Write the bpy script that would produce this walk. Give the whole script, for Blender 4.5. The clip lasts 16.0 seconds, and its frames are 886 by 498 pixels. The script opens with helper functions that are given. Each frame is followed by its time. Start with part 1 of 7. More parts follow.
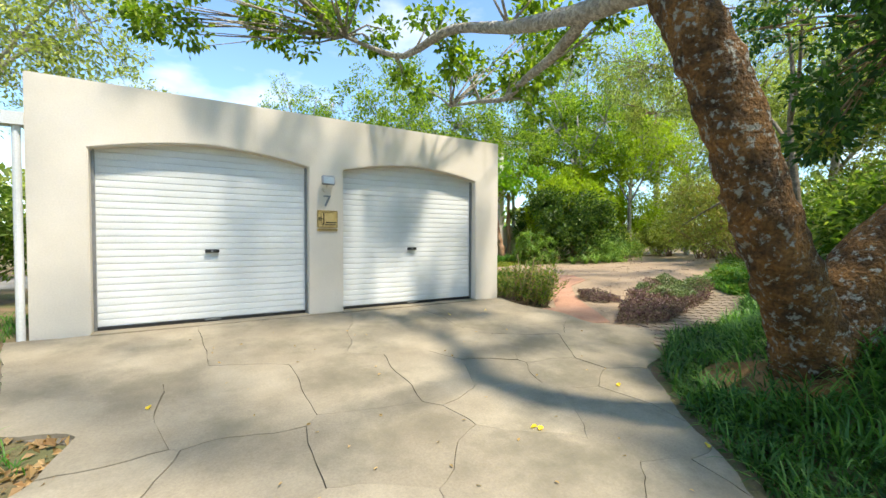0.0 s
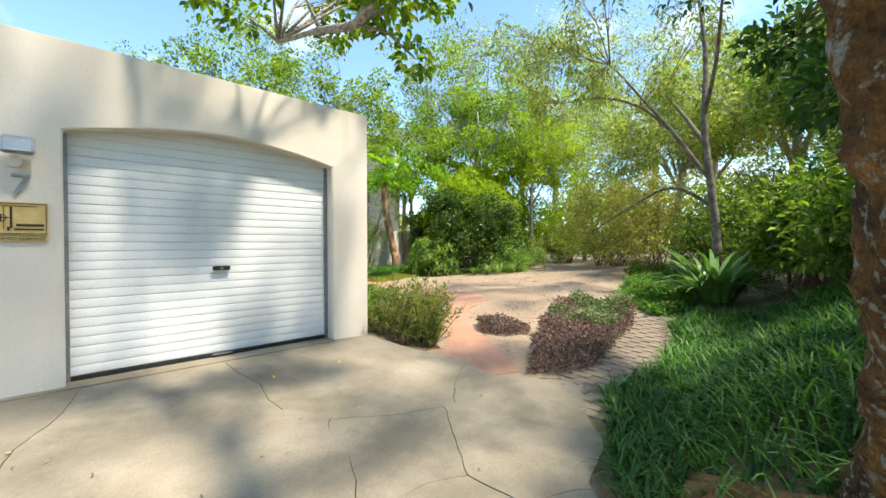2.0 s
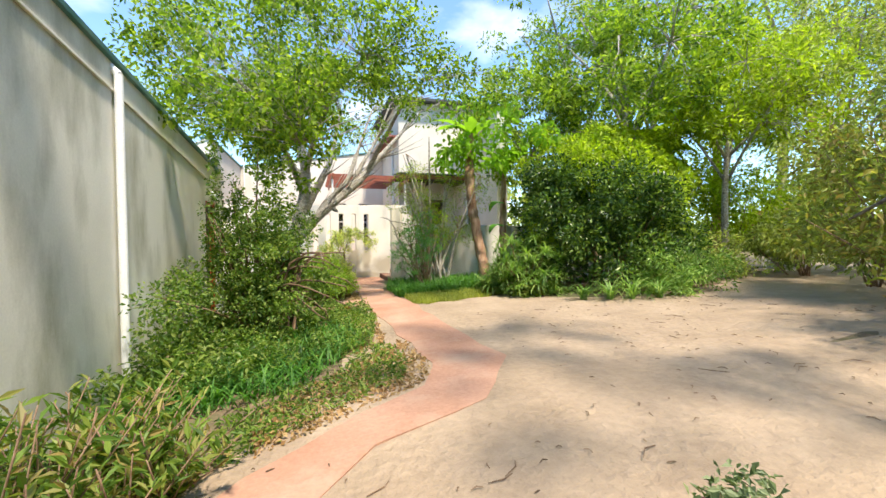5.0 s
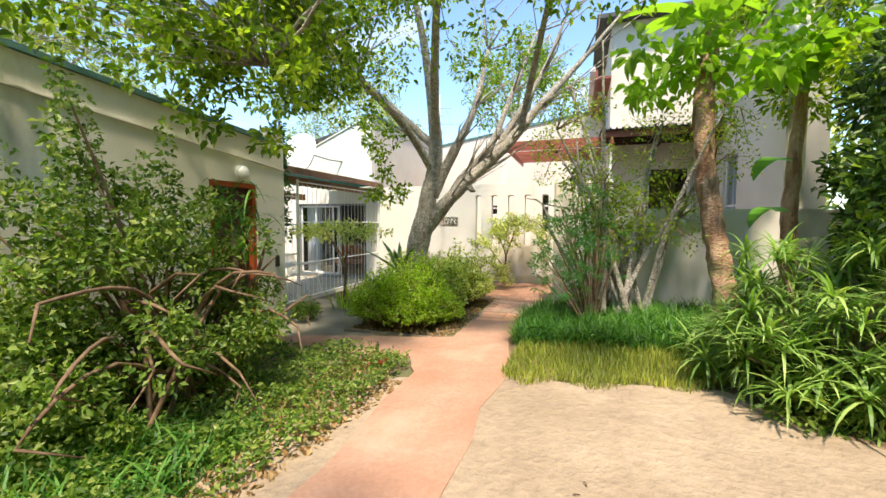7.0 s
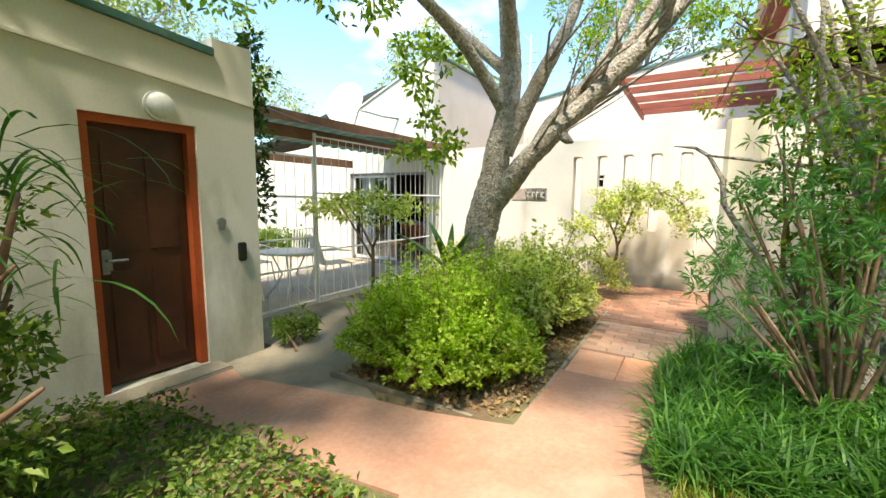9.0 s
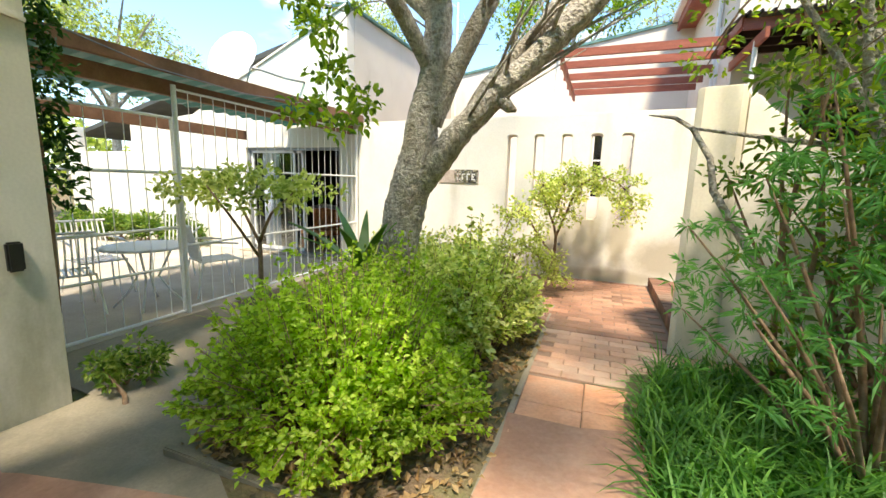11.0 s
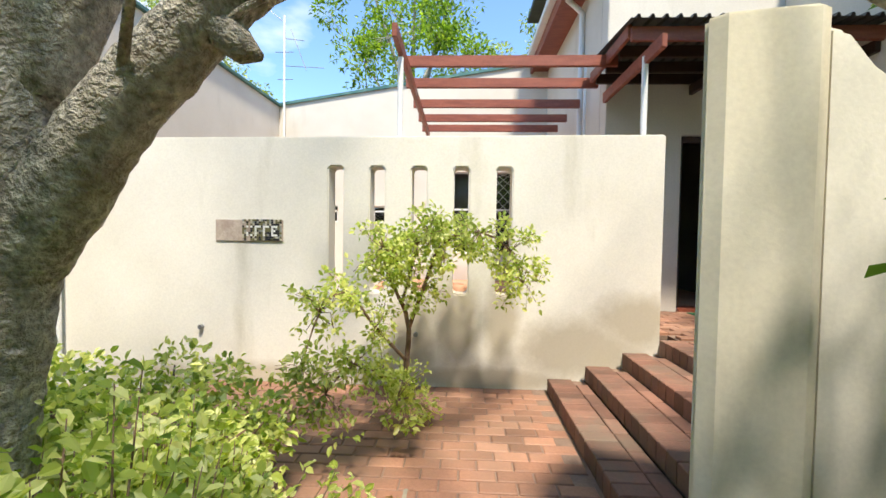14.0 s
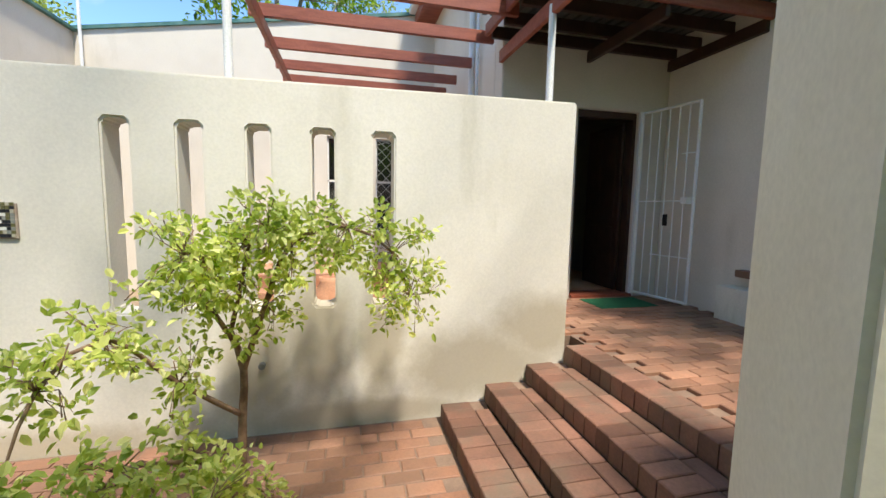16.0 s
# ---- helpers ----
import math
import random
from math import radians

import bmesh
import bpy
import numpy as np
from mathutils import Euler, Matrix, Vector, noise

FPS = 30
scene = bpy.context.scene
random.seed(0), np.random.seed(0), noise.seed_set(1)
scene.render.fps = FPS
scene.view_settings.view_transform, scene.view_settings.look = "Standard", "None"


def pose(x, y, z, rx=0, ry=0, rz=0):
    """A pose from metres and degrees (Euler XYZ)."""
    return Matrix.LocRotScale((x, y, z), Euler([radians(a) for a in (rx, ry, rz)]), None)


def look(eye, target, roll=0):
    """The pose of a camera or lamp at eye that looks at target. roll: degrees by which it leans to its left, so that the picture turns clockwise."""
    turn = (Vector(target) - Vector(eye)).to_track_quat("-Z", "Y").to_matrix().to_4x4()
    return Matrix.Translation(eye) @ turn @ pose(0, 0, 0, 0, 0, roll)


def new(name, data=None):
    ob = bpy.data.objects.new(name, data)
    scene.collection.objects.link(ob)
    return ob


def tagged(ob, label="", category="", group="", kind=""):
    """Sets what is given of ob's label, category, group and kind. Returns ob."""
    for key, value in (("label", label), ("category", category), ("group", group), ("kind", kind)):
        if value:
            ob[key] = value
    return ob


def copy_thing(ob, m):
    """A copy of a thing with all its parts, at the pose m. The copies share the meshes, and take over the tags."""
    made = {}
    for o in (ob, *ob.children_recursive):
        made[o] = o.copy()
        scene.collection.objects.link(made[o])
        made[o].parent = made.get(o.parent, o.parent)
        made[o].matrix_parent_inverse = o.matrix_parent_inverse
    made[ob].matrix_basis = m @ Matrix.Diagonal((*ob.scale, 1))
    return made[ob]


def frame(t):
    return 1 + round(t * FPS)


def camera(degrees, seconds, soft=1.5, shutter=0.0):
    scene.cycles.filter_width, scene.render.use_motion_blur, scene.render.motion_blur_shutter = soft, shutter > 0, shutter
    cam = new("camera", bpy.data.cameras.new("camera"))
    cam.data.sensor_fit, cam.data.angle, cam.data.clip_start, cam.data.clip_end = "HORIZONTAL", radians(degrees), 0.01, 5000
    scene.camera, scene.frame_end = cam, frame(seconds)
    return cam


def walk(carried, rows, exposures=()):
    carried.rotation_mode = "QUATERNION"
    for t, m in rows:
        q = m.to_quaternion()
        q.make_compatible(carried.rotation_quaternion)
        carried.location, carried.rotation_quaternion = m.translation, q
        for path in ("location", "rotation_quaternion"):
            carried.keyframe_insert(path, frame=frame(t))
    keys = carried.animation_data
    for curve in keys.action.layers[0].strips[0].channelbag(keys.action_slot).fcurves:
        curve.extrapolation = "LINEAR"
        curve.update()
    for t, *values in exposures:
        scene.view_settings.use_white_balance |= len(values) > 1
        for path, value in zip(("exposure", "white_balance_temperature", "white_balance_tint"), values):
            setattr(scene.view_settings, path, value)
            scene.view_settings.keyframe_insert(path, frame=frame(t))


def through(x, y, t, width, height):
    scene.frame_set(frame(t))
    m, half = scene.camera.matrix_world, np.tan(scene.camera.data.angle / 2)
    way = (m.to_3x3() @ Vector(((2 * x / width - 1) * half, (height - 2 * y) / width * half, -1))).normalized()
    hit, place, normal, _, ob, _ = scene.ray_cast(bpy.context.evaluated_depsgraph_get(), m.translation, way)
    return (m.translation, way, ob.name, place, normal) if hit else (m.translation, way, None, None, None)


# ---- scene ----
cam = camera(95.0, 16.0)
PATH = [
    (0, (0.274, -0.247, 1.189), (1.291, 1.474, 1.134), 0.2),
    (0.5, (0.671, 0.175, 1.197), (1.823, 1.809, 1.16), 0.2),
    (1, (1.185, 0.497, 1.24), (2.48, 2.02, 1.197), 0.2),
    (1.5, (1.656, 0.885, 1.235), (3.017, 2.351, 1.201), 0.0),
    (2, (2.122, 1.255, 1.261), (3.498, 2.706, 1.234), -0.1),
    (2.5, (2.614, 1.614, 1.286), (3.979, 3.076, 1.268), -0.3),
    (3, (3.097, 1.985, 1.287), (4.447, 3.46, 1.285), -0.4),
    (3.5, (3.586, 2.303, 1.321), (4.919, 3.794, 1.323), -0.4),
    (3.7, (3.778, 2.432, 1.316), (5.077, 3.953, 1.323), -0.3),
    (4.2, (4.85, 2.79, 1.36), (6.0, 4.43, 1.36), -0.1),
    (4.75, (6.22, 3.28, 1.4), (7.0, 5.12, 1.37), -0.3),
    (5.3, (7.62, 3.80, 1.37), (8.05, 5.75, 1.3), -0.6),
    (5.8, (8.878, 4.375, 1.306), (8.937, 6.373, 1.234), -0.9),
    (6, (9.226, 4.74, 1.346), (9.077, 6.732, 1.253), -0.6),
    (6.2, (9.545, 5.151, 1.416), (9.141, 7.106, 1.3), -0.8),
    (6.5, (9.672, 5.99, 1.525), (9.054, 7.886, 1.368), -1.4),
    (7, (9.314, 7.366, 1.554), (8.68, 9.259, 1.424), 0.3),
    (7.5, (9.041, 8.487, 1.582), (8.171, 10.284, 1.454), 1.3),
    (8, (8.882, 9.479, 1.513), (7.843, 11.182, 1.364), 0.8),
    (8.2, (8.845, 9.607, 1.492), (7.792, 11.299, 1.322), 0.8),
    (10.3, (8.424, 10.513, 1.481), (7.503, 12.258, 1.154), 1.9),
    (10.5, (8.39, 10.607, 1.477), (7.522, 12.379, 1.15), 1.7),
    (11, (8.268, 10.887, 1.47), (7.562, 12.731, 1.151), 1.6),
    (11.5, (8.183, 11.212, 1.454), (7.612, 13.114, 1.217), 1.5),
    (12, (8.09, 11.593, 1.465), (7.688, 13.545, 1.305), 1.5),
    (12.5, (8.068, 12.015, 1.483), (7.836, 13.999, 1.402), 1.2),
    (13, (8.092, 12.443, 1.492), (7.948, 14.438, 1.464), 0.9),
    (13.5, (8.138, 12.95, 1.485), (8.006, 14.945, 1.482), 0.8),
    (14, (8.149, 13.316, 1.557), (8.06, 15.313, 1.496), 0.9),
    (14.5, (8.181, 13.622, 1.623), (8.184, 15.618, 1.499), 1.0),
    (15, (8.176, 13.844, 1.666), (8.346, 15.83, 1.496), 1.2),
    (15.5, (8.219, 14.084, 1.674), (8.549, 16.047, 1.476), 1.2),
    (16, (8.29, 14.284, 1.719), (8.754, 16.219, 1.511), 1.1),
]
walk(cam, [(t, look(eye, target, roll)) for t, eye, target, roll in PATH], exposures=[(0, 1.38, 7450, 8), (1.5, 1.5, 7400, 10), (3.5, 1.56, 7300, 10), (6.5, 1.5, 7500, 11), (7.5, 1.62, 7800, 11), (8, 1.7, 7600, 10), (11.2, 1.8, 7700, 9), (13, 1.62, 7650, 9), (14.5, 1.3, 6950, 8), (16, 1.2, 7000, 7)])

# ---- light ----
world = bpy.data.worlds.new("sky")
scene.world = world
world.use_nodes = True
wn = world.node_tree
sky = wn.nodes.new("ShaderNodeTexSky")
sky.sky_type, sky.sun_disc = "NISHITA", False
sky.sun_elevation, sky.sun_rotation = radians(63.7), radians(161.6)
sky.air_density, sky.dust_density, sky.ozone_density = 1.0, 0.2, 2.5
wc = wn.nodes.new("ShaderNodeTexCoord")
wmap = wn.nodes.new("ShaderNodeMapping")
wmap.inputs["Scale"].default_value = (1.0, 1.0, 2.2)
cloud = wn.nodes.new("ShaderNodeTexNoise")
cloud.inputs["Scale"].default_value, cloud.inputs["Detail"].default_value = 2.6, 7
cramp = wn.nodes.new("ShaderNodeValToRGB")
cramp.color_ramp.elements[0].position, cramp.color_ramp.elements[1].position = 0.56, 0.80
cmix = wn.nodes.new("ShaderNodeMix")
cmix.data_type = "RGBA"
cmix.inputs[7].default_value = (5.2, 5.4, 5.7, 1)
wn.links.new(wc.outputs["Generated"], wmap.inputs[0])
wn.links.new(wmap.outputs[0], cloud.inputs["Vector"])
wn.links.new(cloud.outputs[0], cramp.inputs[0])
wn.links.new(cramp.outputs[0], cmix.inputs[0])
tint = wn.nodes.new("ShaderNodeMix")
tint.data_type, tint.blend_type = "RGBA", "MULTIPLY"
tint.inputs[0].default_value, tint.inputs[7].default_value = 1.0, (0.80, 0.98, 1.14, 1)
wn.links.new(sky.outputs[0], tint.inputs[6])
wn.links.new(tint.outputs[2], cmix.inputs[6])
wn.links.new(cmix.outputs[2], wn.nodes["Background"].inputs[0])
wn.nodes["Background"].inputs[1].default_value = 0.135
sun = new("sun", bpy.data.lights.new("sun", "SUN"))
sun.data.energy, sun.data.angle, sun.data.color = 3.0, radians(5), (1.0, 0.95, 0.88)
sun.matrix_basis = look((0, 0, 0), (-0.2, 0.6, -1.28))

# ---- materials ----
def nodes_of(name):
    m = bpy.data.materials.new(name)
    m.use_nodes = True
    return m, m.node_tree, m.node_tree.nodes["Principled BSDF"]


def noise_tex(nt, scale, detail=4, rough=0.6, stretch=None, kind="Position"):
    tc = nt.nodes.new("ShaderNodeNewGeometry")
    n = nt.nodes.new("ShaderNodeTexNoise")
    n.inputs["Scale"].default_value, n.inputs["Detail"].default_value, n.inputs["Roughness"].default_value = scale, detail, rough
    if stretch:
        mp = nt.nodes.new("ShaderNodeMapping")
        mp.inputs["Scale"].default_value = stretch
        nt.links.new(tc.outputs[kind], mp.inputs[0])
        nt.links.new(mp.outputs[0], n.inputs["Vector"])
    else:
        nt.links.new(tc.outputs[kind], n.inputs["Vector"])
    return n.outputs[0]


def ramp(nt, fac, a, b, lo=0.35, hi=0.65):
    r = nt.nodes.new("ShaderNodeValToRGB")
    r.color_ramp.elements[0].position, r.color_ramp.elements[1].position = lo, hi
    r.color_ramp.elements[0].color, r.color_ramp.elements[1].color = (*a, 1), (*b, 1)
    nt.links.new(fac, r.inputs[0])
    return r.outputs[0]


def blend(nt, fac, a, b, kind="MIX"):
    m = nt.nodes.new("ShaderNodeMix")
    m.data_type, m.blend_type = "RGBA", kind
    for v, i in ((fac, 0), (a, 6), (b, 7)):
        if isinstance(v, (int, float)):
            m.inputs[i].default_value = v
        elif isinstance(v, tuple):
            m.inputs[i].default_value = (*v, 1)
        else:
            nt.links.new(v, m.inputs[i])
    return m.outputs[2]


def bump(nt, bsdf, height, strength=0.3, dist=0.01):
    b = nt.nodes.new("ShaderNodeBump")
    b.inputs["Strength"].default_value, b.inputs["Distance"].default_value = strength, dist
    nt.links.new(height, b.inputs["Height"])
    nt.links.new(b.outputs[0], bsdf.inputs["Normal"])


def surface(name, a, b, scale=3.0, fine=40.0, rough=0.85, relief=0.3, dist=0.01, metal=0.0, stain=None, stain_scale=0.7, lo=0.55, hi=0.75, vary=0.0, stretch=None, spec=0.3, rugged=0.86):
    """A material of two tones at one scale, a finer grain, and stains of a third colour."""
    m, nt, p = nodes_of(name)
    col = ramp(nt, noise_tex(nt, scale, 5, stretch=stretch), a, b)
    grain = noise_tex(nt, fine, 3)
    g = ramp(nt, grain, (rugged,) * 3, (1.92 - rugged if rugged > 0.8 else 1.3,) * 3, 0.3, 0.7)
    col = blend(nt, 1.0, col, g, "MULTIPLY")
    if stain:
        mask = ramp(nt, noise_tex(nt, stain_scale, 6, 0.65, stretch), (0, 0, 0), (0.75, 0.75, 0.75), lo, hi)
        col = blend(nt, mask, col, stain)
    if vary:
        oi = nt.nodes.new("ShaderNodeObjectInfo")
        v = ramp(nt, oi.outputs["Random"], (1 - vary,) * 3, (1 + vary,) * 3, 0, 1)
        col = blend(nt, 1.0, col, v, "MULTIPLY")
    nt.links.new(col, p.inputs["Base Color"])
    p.inputs["Roughness"].default_value, p.inputs["Metallic"].default_value = rough, metal
    p.inputs["Specular IOR Level"].default_value = spec
    bump(nt, p, grain, relief, dist)
    return m


def foliage(name, tones, through=0.35, rough=0.5):
    """Leaves: a tone for each leaf out of the list, lit through from behind."""
    m, nt, p = nodes_of(name)
    geo = nt.nodes.new("ShaderNodeNewGeometry")
    r = nt.nodes.new("ShaderNodeValToRGB")
    e = r.color_ramp.elements
    while len(e) < len(tones):
        e.new(0.5)
    for i, t in enumerate(tones):
        e[i].position, e[i].color = i / (len(tones) - 1), (*t, 1)
    nt.links.new(geo.outputs["Random Per Island"], r.inputs[0])
    patch = ramp(nt, noise_tex(nt, 1.3, 3), (0.72, 0.75, 0.7), (1.25, 1.2, 1.1), 0.35, 0.65)
    col = blend(nt, 1.0, r.outputs[0], patch, "MULTIPLY")
    nt.links.new(col, p.inputs["Base Color"])
    p.inputs["Roughness"].default_value, p.inputs["Specular IOR Level"].default_value = rough, 0.35
    tr = nt.nodes.new("ShaderNodeBsdfTranslucent")
    bright = blend(nt, 1.0, col, (1.7, 1.9, 0.8), "MULTIPLY")
    nt.links.new(bright, tr.inputs[0])
    mx = nt.nodes.new("ShaderNodeMixShader")
    mx.inputs[0].default_value = through
    nt.links.new(p.outputs[0], mx.inputs[1])
    nt.links.new(tr.outputs[0], mx.inputs[2])
    nt.links.new(mx.outputs[0], nt.nodes["Material Output"].inputs[0])
    return m


def stucco(name, base, low, dirt=(0.33, 0.31, 0.22), lo=0.56, hi=0.8, streak=(1.6, 1.6, 0.35)):
    m, nt, p = nodes_of(name)
    col = ramp(nt, noise_tex(nt, 0.9, 4), low, base, 0.3, 0.7)
    patch = ramp(nt, noise_tex(nt, 1.1, 6, 0.6, streak), (0, 0, 0), (0.7, 0.7, 0.7), lo, hi)
    col = blend(nt, patch, col, dirt)
    fine = noise_tex(nt, 55, 4)
    col = blend(nt, 1.0, col, ramp(nt, fine, (0.93, 0.93, 0.93), (1.03, 1.03, 1.03), 0.3, 0.7), "MULTIPLY")
    nt.links.new(col, p.inputs["Base Color"])
    p.inputs["Roughness"].default_value, p.inputs["Specular IOR Level"].default_value = 0.9, 0.2
    a = nt.nodes.new("ShaderNodeMath")
    a.operation = "ADD"
    nt.links.new(fine, a.inputs[0])
    nt.links.new(noise_tex(nt, 6, 3), a.inputs[1])
    bump(nt, p, a.outputs[0], 0.12, 0.005)
    return m


def damp_patches(m, spots, tone):
    """Irregular water stains of their own shape at given places: (x, z, width, height) each."""
    nt = m.node_tree
    p = nt.nodes["Principled BSDF"]
    geo = nt.nodes.new("ShaderNodeNewGeometry")
    sep = nt.nodes.new("ShaderNodeSeparateXYZ")
    nt.links.new(geo.outputs["Position"], sep.inputs[0])
    edge = noise_tex(nt, 3.2, 6, 0.7)

    def calc(op, a, b):
        n = nt.nodes.new("ShaderNodeMath")
        n.operation = op
        for v, i in ((a, 0), (b, 1)):
            if isinstance(v, (int, float)):
                n.inputs[i].default_value = v
            else:
                nt.links.new(v, n.inputs[i])
        return n.outputs[0]

    total = None
    for x, z, w, h in spots:
        dx = calc("DIVIDE", calc("SUBTRACT", sep.outputs[0], x), w)
        dz = calc("DIVIDE", calc("SUBTRACT", sep.outputs[2], z), h)
        near = calc("SUBTRACT", 1.0, calc("SQRT", calc("ADD", calc("MULTIPLY", dx, dx), calc("MULTIPLY", dz, dz)), 0.0))
        total = near if total is None else calc("MAXIMUM", total, near)
    mask = ramp(nt, calc("ADD", total, calc("MULTIPLY", edge, 0.9)), (0, 0, 0), (0.62, 0.62, 0.62), 0.38, 0.95)
    old = p.inputs["Base Color"].links[0].from_socket
    nt.links.new(blend(nt, mask, old, tone), p.inputs["Base Color"])


CREAM = stucco("cream_stucco", (0.72, 0.665, 0.585), (0.63, 0.575, 0.495), (0.45, 0.41, 0.32), 0.6, 0.85)
CREAM_OLD = stucco("weathered_cream_stucco", (0.80, 0.76, 0.685), (0.71, 0.665, 0.585), (0.42, 0.38, 0.27), 0.56, 0.8)
SLOT_WALL = stucco("slotted_wall_stucco", (0.80, 0.76, 0.685), (0.71, 0.665, 0.585), (0.44, 0.40, 0.29), 0.56, 0.8)
damp_patches(SLOT_WALL, ((9.25, 0.5, 0.75, 0.35), (9.8, 0.78, 0.5, 0.3), (8.1, 0.75, 0.28, 0.55), (8.55, 0.75, 0.2, 0.5), (7.7, 0.6, 0.3, 0.5), (6.0, 0.15, 1.6, 0.18), (8.4, 0.2, 0.9, 0.15)), (0.37, 0.30, 0.19))
# Ochre streaks and warm low tone put a warm reflection into the pier's colour.
PIER = stucco("warm_reflection_stucco", (0.78, 0.73, 0.62), (0.68, 0.61, 0.48), (0.52, 0.40, 0.22), 0.52, 0.8, (2.5, 2.5, 0.3))
CREAM_DAMP = stucco("damp_stucco", (0.75, 0.72, 0.63), (0.64, 0.61, 0.52), (0.26, 0.25, 0.16), 0.48, 0.66, (1.3, 1.3, 0.45))
WHITE_WALL = stucco("white_stucco", (0.78, 0.76, 0.70), (0.72, 0.69, 0.61), (0.5, 0.46, 0.38), 0.62, 0.9)
OCHRE = stucco("ochre_stucco", (0.55, 0.44, 0.22), (0.47, 0.37, 0.17), (0.3, 0.25, 0.12), 0.6, 0.9)
CONCRETE = surface("weathered_concrete", (0.235, 0.20, 0.145), (0.335, 0.29, 0.215), 1.4, 60, 0.88, 0.35, 0.006, stain=(0.13, 0.12, 0.085), stain_scale=0.9, lo=0.48, hi=0.66, vary=0.08)
JOINT = surface("joint_soil", (0.12, 0.105, 0.08), (0.21, 0.185, 0.145), 6, 50)
PAVER_SAND = surface("paver_sand", (0.17, 0.135, 0.10), (0.24, 0.19, 0.14), 3, 40, 0.95, 0.5, 0.01)
SAND = surface("pale_sand", (0.29, 0.215, 0.145), (0.37, 0.28, 0.195), 1.0, 14, 0.95, 0.9, 0.035, stain=(0.24, 0.175, 0.12), stain_scale=2.2, lo=0.5, hi=0.72)
PINK = surface("pink_path", (0.35, 0.185, 0.12), (0.42, 0.24, 0.165), 1.6, 30, 0.93, 0.4, 0.01, stain=(0.46, 0.34, 0.25), stain_scale=1.4, lo=0.52, hi=0.78)
SOIL = surface("garden_soil", (0.13, 0.09, 0.055), (0.24, 0.165, 0.10), 2.5, 30, 0.95, 0.8, 0.03, stain=(0.10, 0.12, 0.045), stain_scale=1.2, lo=0.45, hi=0.6)
TERRA = surface("terracotta_tile", (0.50, 0.235, 0.13), (0.62, 0.34, 0.21), 3.0, 45, 0.8, 0.3, 0.005, stain=(0.38, 0.27, 0.2), stain_scale=1.5, lo=0.5, hi=0.75, vary=0.16)
BRICK = surface("paving_brick", (0.25, 0.13, 0.085), (0.38, 0.185, 0.115), 1.6, 60, 0.62, 0.35, 0.005, stain=(0.23, 0.14, 0.095), stain_scale=1.3, lo=0.42, hi=0.62, vary=0.3)
DUSTY_BRICK = surface("dusty_brick", (0.36, 0.205, 0.14), (0.50, 0.29, 0.19), 1.6, 60, 0.75, 0.35, 0.005, stain=(0.42, 0.33, 0.25), stain_scale=1.3, lo=0.42, hi=0.62, vary=0.2)
STEP_BRICK = surface("step_brick", (0.16, 0.085, 0.06), (0.26, 0.125, 0.085), 2.2, 60, 0.75, 0.35, 0.005, stain=(0.14, 0.11, 0.08), stain_scale=2.0, lo=0.45, hi=0.65, vary=0.3)
GREY_BRICK = surface("worn_paver", (0.19, 0.155, 0.115), (0.26, 0.21, 0.16), 3, 60, 0.9, 0.35, 0.005, vary=0.12)
MORTAR = surface("mortar", (0.20, 0.13, 0.095), (0.27, 0.18, 0.13), 5, 60)
PATIO = surface("patio_screed", (0.36, 0.31, 0.24), (0.48, 0.42, 0.34), 1.2, 50, 0.9, stain=(0.36, 0.32, 0.25))
WHITE_METAL = surface("white_painted_metal", (0.74, 0.75, 0.74), (0.82, 0.82, 0.81), 2.0, 80, 0.42, 0.08, 0.002, stain=(0.62, 0.6, 0.54), stain_scale=3, lo=0.6, hi=0.85, spec=0.5)
SHUTTER = surface("white_shutter", (0.66, 0.68, 0.68), (0.76, 0.78, 0.78), 1.1, 90, 0.4, 0.05, 0.002, stain=(0.56, 0.56, 0.52), stain_scale=1.3, lo=0.55, hi=0.85, spec=0.5)
RED_TIMBER = surface("red_stained_timber", (0.22, 0.055, 0.03), (0.32, 0.09, 0.05), 3, 60, 0.5, 0.25, 0.004, stretch=(1, 6, 6), spec=0.5)
BROWN_TIMBER = surface("brown_timber", (0.20, 0.10, 0.055), (0.31, 0.165, 0.10), 3, 60, 0.7, 0.25, 0.004, stain=(0.12, 0.07, 0.05))
DARK_TIMBER = surface("dark_timber", (0.035, 0.016, 0.011), (0.06, 0.028, 0.018), 4, 60, 0.45, 0.2, 0.003, spec=0.5)
DOOR_BROWN = surface("brown_door_paint", (0.055, 0.016, 0.007), (0.095, 0.028, 0.011), 3, 70, 0.5, 0.15, 0.003, spec=0.45)
DOOR_RED = surface("red_frame_paint", (0.42, 0.075, 0.022), (0.5, 0.1, 0.03), 4, 60, 0.5, 0.15, 0.003)
TEAL = surface("teal_sheet", (0.02, 0.20, 0.19), (0.05, 0.30, 0.27), 3, 50, 0.5, 0.15, 0.004)
FLASH = surface("green_flashing", (0.05, 0.15, 0.14), (0.13, 0.25, 0.22), 3, 50, 0.55, 0.15, 0.004, metal=0.2)
ROOF = surface("dark_roof_sheet", (0.05, 0.055, 0.055), (0.09, 0.095, 0.09), 3, 50, 0.5, 0.15, 0.004)
BLACK = surface("black_plastic", (0.012, 0.012, 0.013), (0.022, 0.022, 0.024), 10, 90, 0.4, 0.05, 0.002, spec=0.5)
GREY_METAL = surface("grey_metal", (0.22, 0.23, 0.24), (0.32, 0.33, 0.34), 8, 60, 0.45, 0.1, 0.002, metal=0.6)
BRASS = surface("yellow_plate", (0.52, 0.36, 0.13), (0.62, 0.46, 0.2), 8, 60, 0.45, 0.1, 0.002)
